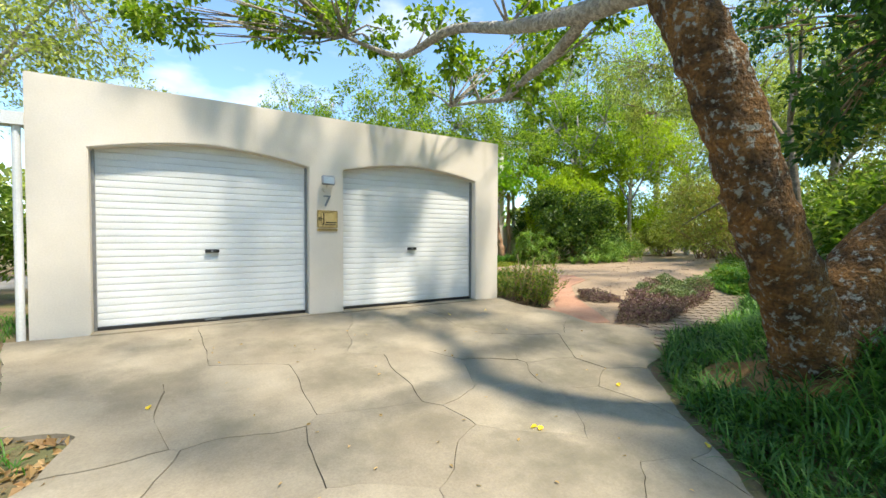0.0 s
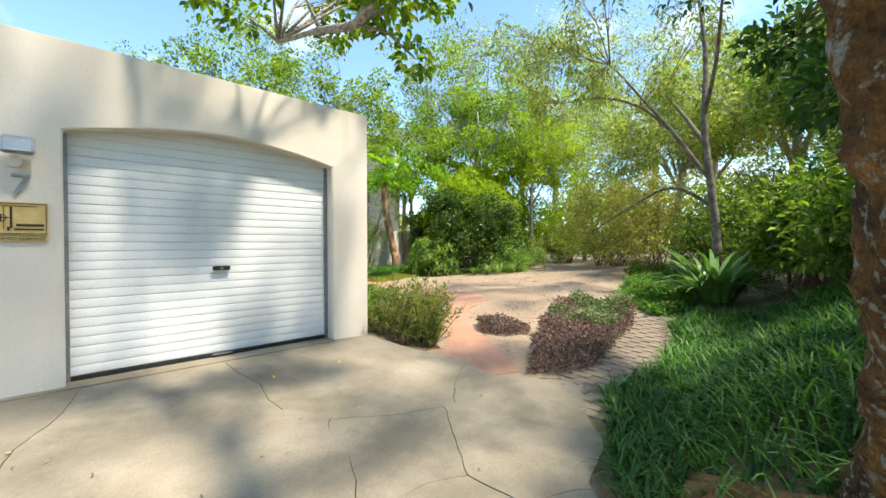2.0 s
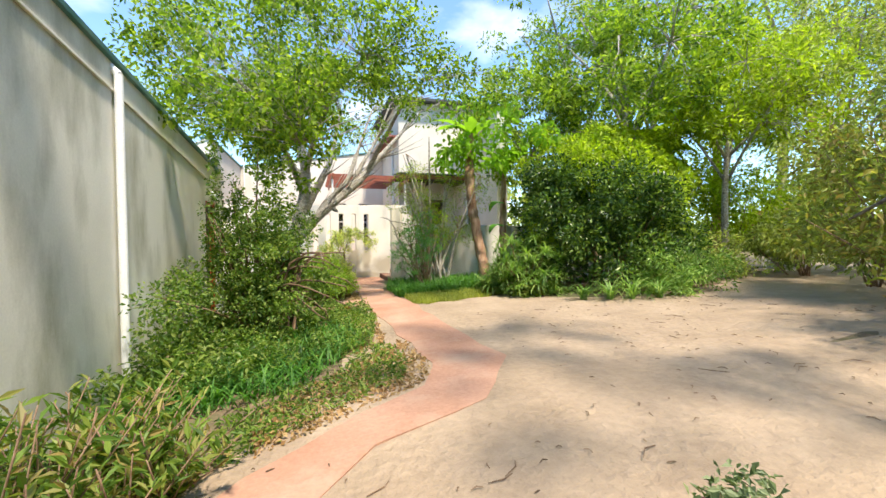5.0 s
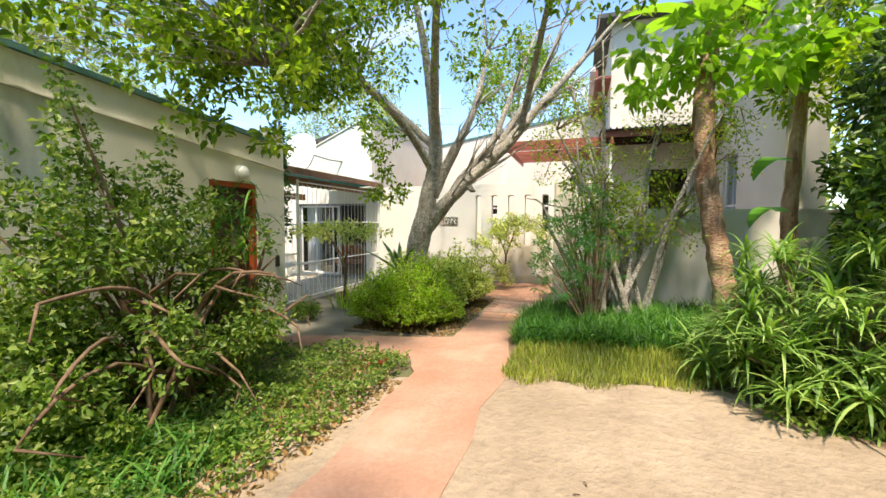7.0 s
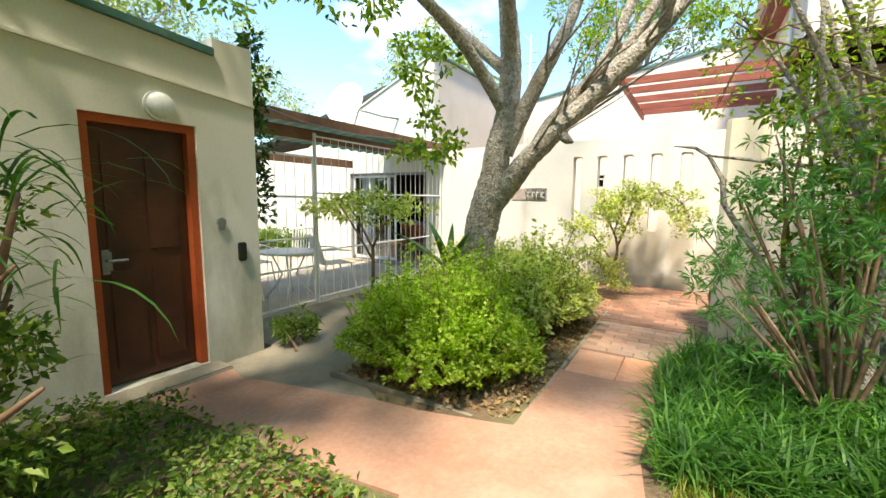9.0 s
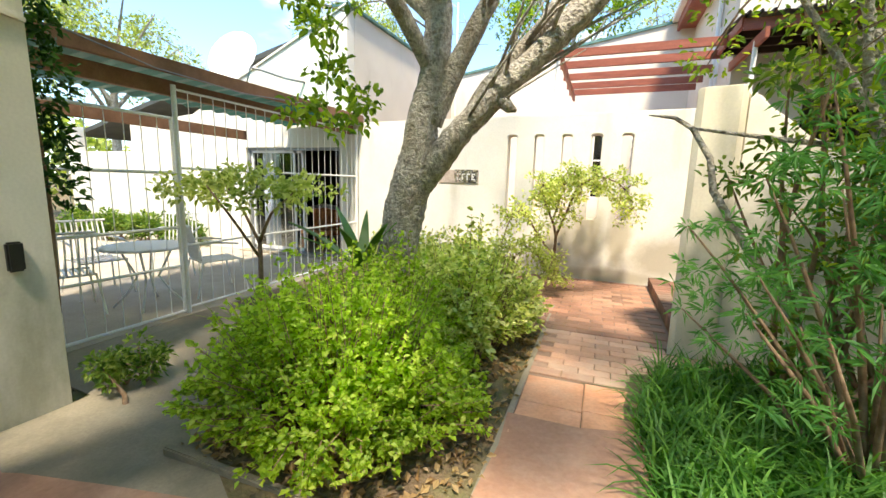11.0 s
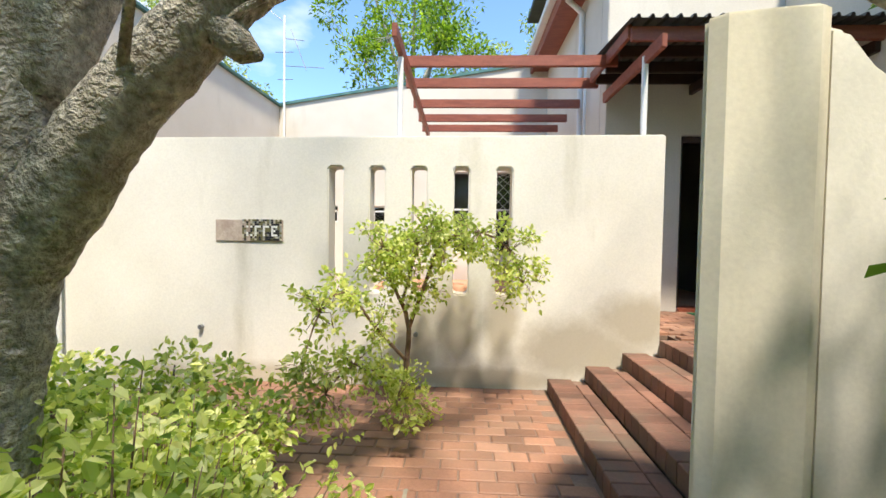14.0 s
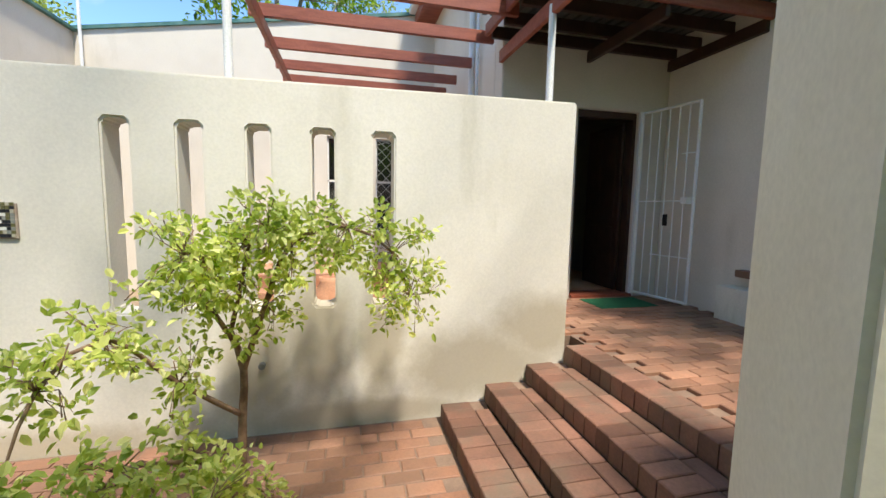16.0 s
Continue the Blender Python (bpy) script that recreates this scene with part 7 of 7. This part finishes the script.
def garden_tree(x, y, hgt, r, mat, label, seed, per=120, n=44, size=0.16, slim=0.22):
    z = ground_z(x, y)
    t = thing("tree", (x, y, z), label, "tree")
    rng = random.Random(seed)
    top = (x + rng.uniform(-0.4, 0.4), y + rng.uniform(-0.4, 0.4), z + hgt * 0.62)
    lines = [([(x, y, z - 0.2), ((x + top[0]) / 2 + rng.uniform(-0.2, 0.2), (y + top[1]) / 2, z + hgt * 0.3), top], [slim, slim * 0.75, slim * 0.45])]
    anchors = [top]
    for k in range(7):
        a = k * 0.9 + rng.uniform(0, 0.6)
        e = (top[0] + r * 0.65 * math.cos(a), top[1] + r * 0.65 * math.sin(a), z + hgt * rng.uniform(0.7, 0.95))
        s = (x + (top[0] - x) * 0.8, y + (top[1] - y) * 0.8, z + hgt * rng.uniform(0.38, 0.6))
        m = tuple((s[i] + e[i]) / 2 + (0.15 if i == 2 else 0) for i in range(3))
        lines.append(([s, m, e], [slim * 0.4, slim * 0.25, slim * 0.08]))
        anchors += [m, e]
    limbs("trunk", lines, BARK_GREY, t, seg=8, step=0.5, rough=0.08)
    cl = spread((x, y, z + hgt * 0.72), (r, r, hgt * 0.34), n, r * 0.22, per, seed, -0.75)
    limbs("twig_mass", twigs_to(cl, anchors, rng, slim * 0.12), BARK_GREY, t, seg=4, step=1.0)
    leaves("crown", cl, size, mat, t, ratio=0.42, seed=seed)
    return t


garden_tree(-3.7, 11.6, 7.8, 3.0, L_FAR, "airy light tree beside the garage", 480, 160, 120, 0.12, 0.14)
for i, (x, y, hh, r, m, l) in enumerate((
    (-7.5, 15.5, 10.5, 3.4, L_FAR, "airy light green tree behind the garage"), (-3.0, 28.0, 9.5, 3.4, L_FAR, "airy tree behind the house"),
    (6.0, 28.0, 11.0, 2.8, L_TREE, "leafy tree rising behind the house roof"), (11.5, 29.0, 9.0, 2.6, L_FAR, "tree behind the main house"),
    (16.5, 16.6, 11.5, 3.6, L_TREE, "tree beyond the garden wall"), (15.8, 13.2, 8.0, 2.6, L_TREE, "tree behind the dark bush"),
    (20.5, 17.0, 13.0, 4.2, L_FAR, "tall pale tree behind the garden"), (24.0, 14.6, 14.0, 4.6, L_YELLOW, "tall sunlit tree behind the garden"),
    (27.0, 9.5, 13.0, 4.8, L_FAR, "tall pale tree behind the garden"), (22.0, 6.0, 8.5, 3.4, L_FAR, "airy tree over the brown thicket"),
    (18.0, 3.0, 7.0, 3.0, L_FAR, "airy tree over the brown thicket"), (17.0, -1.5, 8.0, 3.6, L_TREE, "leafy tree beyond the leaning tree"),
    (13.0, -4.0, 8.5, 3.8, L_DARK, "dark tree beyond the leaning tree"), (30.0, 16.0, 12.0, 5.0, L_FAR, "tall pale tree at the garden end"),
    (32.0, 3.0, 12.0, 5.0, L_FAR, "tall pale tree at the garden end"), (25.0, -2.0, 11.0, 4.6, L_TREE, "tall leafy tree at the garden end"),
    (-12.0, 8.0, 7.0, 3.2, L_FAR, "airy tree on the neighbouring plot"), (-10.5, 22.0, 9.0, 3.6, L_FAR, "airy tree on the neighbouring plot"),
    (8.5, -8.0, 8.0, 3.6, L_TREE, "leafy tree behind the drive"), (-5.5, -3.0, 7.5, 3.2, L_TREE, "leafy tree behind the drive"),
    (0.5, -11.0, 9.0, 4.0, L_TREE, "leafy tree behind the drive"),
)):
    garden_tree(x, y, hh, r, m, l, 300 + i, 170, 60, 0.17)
for i, (x, y, hh, r, m, l) in enumerate((
    (13.6, 15.4, 6.6, 2.2, L_TREE, "leafy tree behind the garden wall"), (18.0, 12.0, 6.5, 2.6, L_YELLOW, "sunlit tree by the far track"), (16.4, 5.6, 5.6, 2.4, L_FAR, "airy small tree over the thicket"),
    (14.6, 1.2, 5.4, 2.2, L_HEDGE, "small tree over the thicket"), (21.0, 11.0, 7.5, 3.0, L_FAR, "airy tree by the far track"), (12.6, -1.0, 5.5, 2.4, L_TREE, "leafy small tree beyond the leaning tree"),
)):
    garden_tree(x, y, hh, r, m, l, 500 + i, 190, 70, 0.14, 0.12)
def palm(x, y, hgt, n, reach, seed):
    z = ground_z(x, y)
    p = thing("palm", (x, y, z), "feathery sunlit palm rising behind the bushes", "tree", "palms")
    limbs("trunk", [([(x, y, z - 0.2), (x + 0.1, y, z + hgt * 0.5), (x, y, z + hgt)], [0.2, 0.15, 0.12])], BARK_PEEL, p, seg=10, step=0.3, rough=0.2)
    rng = np.random.default_rng(seed)
    for i in range(n):
        a, rise = i * 2.4, rng.uniform(0.2, 1.35)
        H = np.array([math.cos(a), math.sin(a), 0])
        t = np.linspace(0.06, 1, 34)
        ang = rise - 1.5 * t
        step = reach / 34
        line = np.array([x, y, z + hgt]) + np.cumsum((H * np.cos(ang)[:, None] + np.array([0, 0, 1.0]) * np.sin(ang)[:, None]) * step, axis=0)
        side = np.array([-H[1], H[0], 0])
        P = np.concatenate([line, line])
        D = np.concatenate([side + H * 0.5 - (0, 0, 0.35)] * 34 + [-side + H * 0.5 - (0, 0, 0.35)] * 34).reshape(-1, 3)
        L = np.tile(0.42 * np.sin(np.pi * np.clip(t, 0.08, 0.95)) + 0.1, 2)
        finish("frond", leaf_mesh("frond", P, D, L, L * 0.11, rng, False, 0.2), L_YELLOW, p)
    return p


for i, (x, y, h, r) in enumerate(((17.6, 15.2, 4.4, 2.2), (20.8, 14.6, 5.4, 2.4), (16.2, 13.2, 3.4, 1.8))):
    palm(x, y, h, 16, r, 600 + i)
# distant tree line that closes the garden
rng = np.random.default_rng(400)
n = 26000
ang = rng.uniform(0, 6.283, n)
rad = 42 + rng.normal(0, 2.0, n)
top = 5.5 + 2.5 * np.sin(ang * 7) + 1.5 * np.sin(ang * 17 + 1)
P = np.stack([8 + rad * np.cos(ang), 8 + rad * np.sin(ang), rng.uniform(0, 1, n) ** 0.8 * top], 1)
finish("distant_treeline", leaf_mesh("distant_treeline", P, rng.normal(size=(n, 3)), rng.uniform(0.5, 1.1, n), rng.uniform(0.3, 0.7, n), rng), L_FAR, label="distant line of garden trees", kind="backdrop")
grass("side_lawn", [(-3.4, 3.0), (-0.6, 3.0), (-0.98, 3.6), (-1.65, 5.9), (-1.65, 8), (-3.6, 8)], 7000, 0.16, 0.01, L_GRASS, "rough green grass beside the drive", 410, 1.2, 1.2)
cover("drive_edge_litter", [(-0.95, 3.6), (-0.5, 3.35), (-0.5, 2.8), (-1.5, 1.6), (-1.9, 2.8)], 500, 0.03, 0.07, L_DRY, "dry leaves at the edge of the drive", 411, 0.6)

# ---- paving pieces ----
def clip(poly, a, b, c):
    """The part of a polygon where a x + b y <= c."""
    out = []
    for i in range(len(poly)):
        p, q = poly[i], poly[(i + 1) % len(poly)]
        dp, dq = a * p[0] + b * p[1] - c, a * q[0] + b * q[1] - c
        if dp <= 0:
            out.append(p)
        if dp * dq < 0:
            t = dp / (dp - dq)
            out.append((p[0] + (q[0] - p[0]) * t, p[1] + (q[1] - p[1]) * t))
    return out


def wobble(x, y):
    v = Vector((x * 1.9, y * 1.9, 0))
    w = Vector((x * 9, y * 9, 2))
    return x + 0.09 * noise.noise(v) + 0.02 * noise.noise(w), y + 0.09 * noise.noise(v + Vector((5, 3, 1))) + 0.02 * noise.noise(w + Vector((1, 7, 3)))


sheet("drive_bed", DRIVE, 0.008, JOINT, "dark joints of the drive", 0.6)
drive = thing("driveway", (1.5, 2.0, ground_z(1.5, 2)), "weathered grey-beige concrete drive broken into irregular slabs", "driveway")
PLACED = [(2.29, 3.26), (2.91, 3.05), (3.12, 3.67), (3.72, 3.42), (3.56, 2.74), (4.47, 2.92), (2.67, 2.47), (3.32, 2.07), (2.55, 4.51), (1.2, 4.96), (1.57, 3.33), (3.93, 2.11), (5.3, 3.3), (4.3, 4.5)]
SEEDS = PLACED + [(-0.6, 4.8)]
jit = random.Random(7)
for row_y, first, pitch in ((3.35, -0.45, 0.98), (2.45, -0.3, 0.85), (1.6, -1.4, 1.05), (0.6, -1.0, 0.9), (-0.7, -1.6, 1.3), (-2.2, -1.4, 1.5), (-4.2, -1.8, 1.6), (-6.0, -1.2, 1.5)):
    x = first
    while x < 5.6:
        q = (x + jit.uniform(-0.12, 0.12), row_y + jit.uniform(-0.1, 0.1))
        if min(math.hypot(q[0] - p[0], q[1] - p[1]) for p in PLACED) > 0.85:
            SEEDS.append(q)
        x += pitch * jit.uniform(0.85, 1.15)
for i, (sx, sy) in enumerate(SEEDS):
    cell = list(DRIVE)
    for j, (ox, oy) in enumerate(SEEDS):
        if j != i:
            a, b = ox - sx, oy - sy
            d = math.hypot(a, b)
            cell = clip(cell, a, b, (a * (sx + ox) + b * (sy + oy)) / 2 - 0.0026 * d)
            if len(cell) < 3:
                break
    if len(cell) < 3:
        continue
    fine = []
    for k in range(len(cell)):
        p, q = cell[k], cell[(k + 1) % len(cell)]
        m = max(1, int(math.hypot(q[0] - p[0], q[1] - p[1]) / 0.09))
        for s in range(m):
            fine.append(wobble(p[0] + (q[0] - p[0]) * s / m, p[1] + (q[1] - p[1]) * s / m))
    bm = bmesh.new()
    f = bm.faces.new([bm.verts.new((x, y, 0)) for x, y in fine])
    xs, ys = [p[0] for p in fine], [p[1] for p in fine]
    v = min(ys) + 0.5
    while v < max(ys):
        bmesh.ops.bisect_plane(bm, geom=bm.verts[:] + bm.edges[:] + bm.faces[:], plane_co=(0, v, 0), plane_no=(0, 1, 0))
        v += 0.5
    lift = 0.03 + random.Random(i).uniform(-0.004, 0.008)
    for v in bm.verts:
        v.co.z = ground_z(v.co.x, v.co.y) + lift
    res = bmesh.ops.extrude_edge_only(bm, edges=[e for e in bm.edges if e.is_boundary])
    bmesh.ops.translate(bm, vec=(0, 0, -0.05), verts=[g for g in res["geom"] if isinstance(g, bmesh.types.BMVert)])
    part("slab", bm, CONCRETE, drive)


def brick_mesh(name, lx, ly, lz, mat):
    bm = bmesh.new()
    add_box(bm, -lx / 2, lx / 2, -ly / 2, ly / 2, -lz, 0)
    top = [e for e in bm.edges if all(v.co.z > -1e-4 for v in e.verts)]
    bmesh.ops.bevel(bm, geom=top, offset=0.006, segments=1, affect="EDGES")
    me = bpy.data.meshes.new(name)
    bm.to_mesh(me)
    bm.free()
    me.materials.append(mat)
    return me


def lay(me, x, y, z, rz, parent, rng, name="brick", tilt=0.6):
    o = new(name, me)
    o.matrix_basis = pose(x, y, z + rng.uniform(-0.002, 0.002), rng.uniform(-tilt, tilt), rng.uniform(-tilt, tilt), rz + rng.uniform(-0.8, 0.8))
    adopt(o, parent)
    return o


rng = random.Random(77)
STRETCH = brick_mesh("brick", 0.218, 0.104, 0.07, BRICK)
# lower court, running bond
court = thing("brick_court", (8.2, 16.0, 0.12), "reddish brick paving of the lower court, worn and stained", "paving")
box("brick_bed", 5.6, 9.0, 14.69, 17.165, -0.1, 0.116, MORTAR, court, edge=0)
row = 0
y = 14.82
while y < 17.15:
    x = 6.9 + (0.114 if row % 2 else 0)
    while x < 8.9:
        lay(STRETCH, x, y, 0.125, 0, court, rng)
        x += 0.228
    y += 0.113
    row += 1
bm = bmesh.new()
y = 14.82
row = 0
while y < 17.15:
    x = 6.9 - 0.228 + (0.114 if row % 2 else 0)
    while x > 5.7:
        add_box(bm, x - 0.109, x + 0.109, y - 0.052, y + 0.052, 0.05, 0.125)
        x -= 0.228
    y += 0.113
    row += 1
part("far_bricks", bm, BRICK, court, kind="stuff")
# path tiles
tiles = thing("tiled_path", (8.25, 13.9, 0.12), "orange terracotta tiles of the garden path, cracked and sandy", "path")
box("tile_bed", 7.88, 8.66, 12.16, 14.68, -0.1, 0.112, MORTAR, tiles, edge=0)
TILE_ME = brick_mesh("tile", 0.375, 0.375, 0.03, TERRA)
for i in range(2):
    for j in range(4):
        lay(TILE_ME, 8.075 + 0.38 * i, 12.36 + 0.38 * j + (0.02 if i else 0), 0.13, 0, tiles, rng, "tile", 0.3)
DUSTY = brick_mesh("brick", 0.218, 0.106, 0.07, DUSTY_BRICK)
apron = thing("brick_apron", (9.0, 14.2, 0.12), "dusty pinkish brick paving between the tiles and the garden wall", "paving")
box("brick_bed", 8.66, 10.7, 14.06, 14.56, -0.1, 0.119, PAVER_SAND, apron, edge=0)
row = 0
y = 13.80
while y < 14.68:
    x = 7.99 + (0.112 if row % 2 else 0)
    while x < (8.66 if y < 14.1 else 10.6):
        if not (x > 8.8 and y > 14.5):
            lay(DUSTY, x, y, 0.127, 0, apron, rng, "brick", 0.5)
        x += 0.223
    y += 0.110
    row += 1
# steps: a row on edge behind each riser, a row along it
NOSE = brick_mesh("brick", 0.218, 0.108, 0.13, STEP_BRICK)
LONG = brick_mesh("brick", 0.104, 0.218, 0.07, STEP_BRICK)
for i, (x, z) in enumerate(stair_base):
    top = z + 0.13
    y = 14.75
    while y < 17.12:
        lay(NOSE, x + 0.112, y, top, 0, steps, rng, "brick", 0.3)
        y += 0.115
    if i < 3:
        y = 14.81
        while y < 17.06:
            lay(LONG, x + 0.28, y, top, 0, steps, rng, "brick", 0.3)
            y += 0.228
# landing, basket of stretchers
land = thing("landing_paving", (11, 17, 0.64), "red and brown brick paving of the entrance landing", "paving")
row = 0
y = 14.75
count = 0
bm = bmesh.new()
while y < 18.6:
    x = 10.33 + (0.114 if row % 2 else 0)
    while x < 12.1:
        if y > 15.6 and count < 295 and x > 10.0:
            lay(STRETCH, x, y, 0.642, 0, land, rng)
            count += 1
        else:
            add_box(bm, x - 0.109, x + 0.109, y - 0.052, y + 0.052, 0.57, 0.642)
        x += 0.228
    y += 0.113
    row += 1
y = 17.45
while y < 18.6:
    add_box(bm, 10.03, 10.21, y - 0.052, y + 0.052, 0.57, 0.641)
    y += 0.113
part("far_bricks", bm, BRICK, land, kind="stuff")
# worn pavers beside the purple bed
pav = thing("brick_path", (7.4, 3.2, 0), "worn pale brick path curving beside the purple bed", "path")
PAVE = brick_mesh("brick", 0.218, 0.108, 0.05, GREY_BRICK)
edge_y = lambda x: 2.70 + 0.11 * (x - 5.4) + 0.035 * max(x - 7.2, 0) ** 2
sheet("paver_bed", [(5.3, 2.66), (6.3, 2.77), (7.2, 2.87), (8.0, 2.99), (8.75, 3.14), (8.95, 3.45), (8.8, 3.75), (8.0, 3.55), (7.0, 3.42), (6.0, 3.36), (5.5, 3.25)], 0.021, PAVER_SAND, "sand between the worn pavers", 0.4)
for i in range(31):
    for j in range(3):
        x = 5.42 + i * 0.112
        yy = edge_y(x) + 0.13 + j * 0.222 + (0.111 if i % 2 else 0)
        lay(PAVE, x, yy, ground_z(x, yy) + 0.027, 90, pav, rng, "brick", 0.8)
# grit and twigs on the sandy yard
sc = random.Random(88)
buf = ([], [])
for i in range(260):
    x, y = sc.uniform(8.9, 13.5), sc.uniform(4.9, 9.6)
    if i % 4 == 0:
        x, y = sc.uniform(5.9, 9.0), sc.uniform(4.2, 6.0)
    if not inside(x, y, SANDY):
        continue
    a, l = sc.uniform(0, 6.28), sc.uniform(0.015, 0.07) if i % 9 else sc.uniform(0.1, 0.22)
    z = ground_z(x, y) + 0.024
    tube(buf, [(x, y, z), (x + l * 0.5 * math.cos(a), y + l * 0.5 * math.sin(a), z + 0.006), (x + l * math.cos(a + 0.3), y + l * math.sin(a + 0.3), z)], [0.003, 0.004, 0.002], 4, 0.1)
finish("yard_twigs", raw_mesh("yard_twigs", *buf), STEM, label="small dry twigs and bark scraps on the sand", category="debris", kind="stuff")
# fallen leaves on the paving
fl = thing("fallen_leaves", (3, 3, -0.2), "scattered yellow and brown fallen leaves on the drive", "leaves")
for i in range(70):
    x, y = rng.uniform(-0.6, 5.0), rng.uniform(1.0, 5.6)
    if not inside(x, y, DRIVE):
        continue
    gold = i % 9 == 0
    a = rng.uniform(0, 6.28)
    me = leaf_mesh("leaf", np.array([(x, y, ground_z(x, y) + 0.045)]), np.array([(math.cos(a), math.sin(a), 0.15)]), np.array([0.07 if gold else 0.035]), np.array([0.045 if gold else 0.018]), np.random.default_rng(i), True)
    finish("leaf", me, L_GOLD if gold else L_DRY, fl)
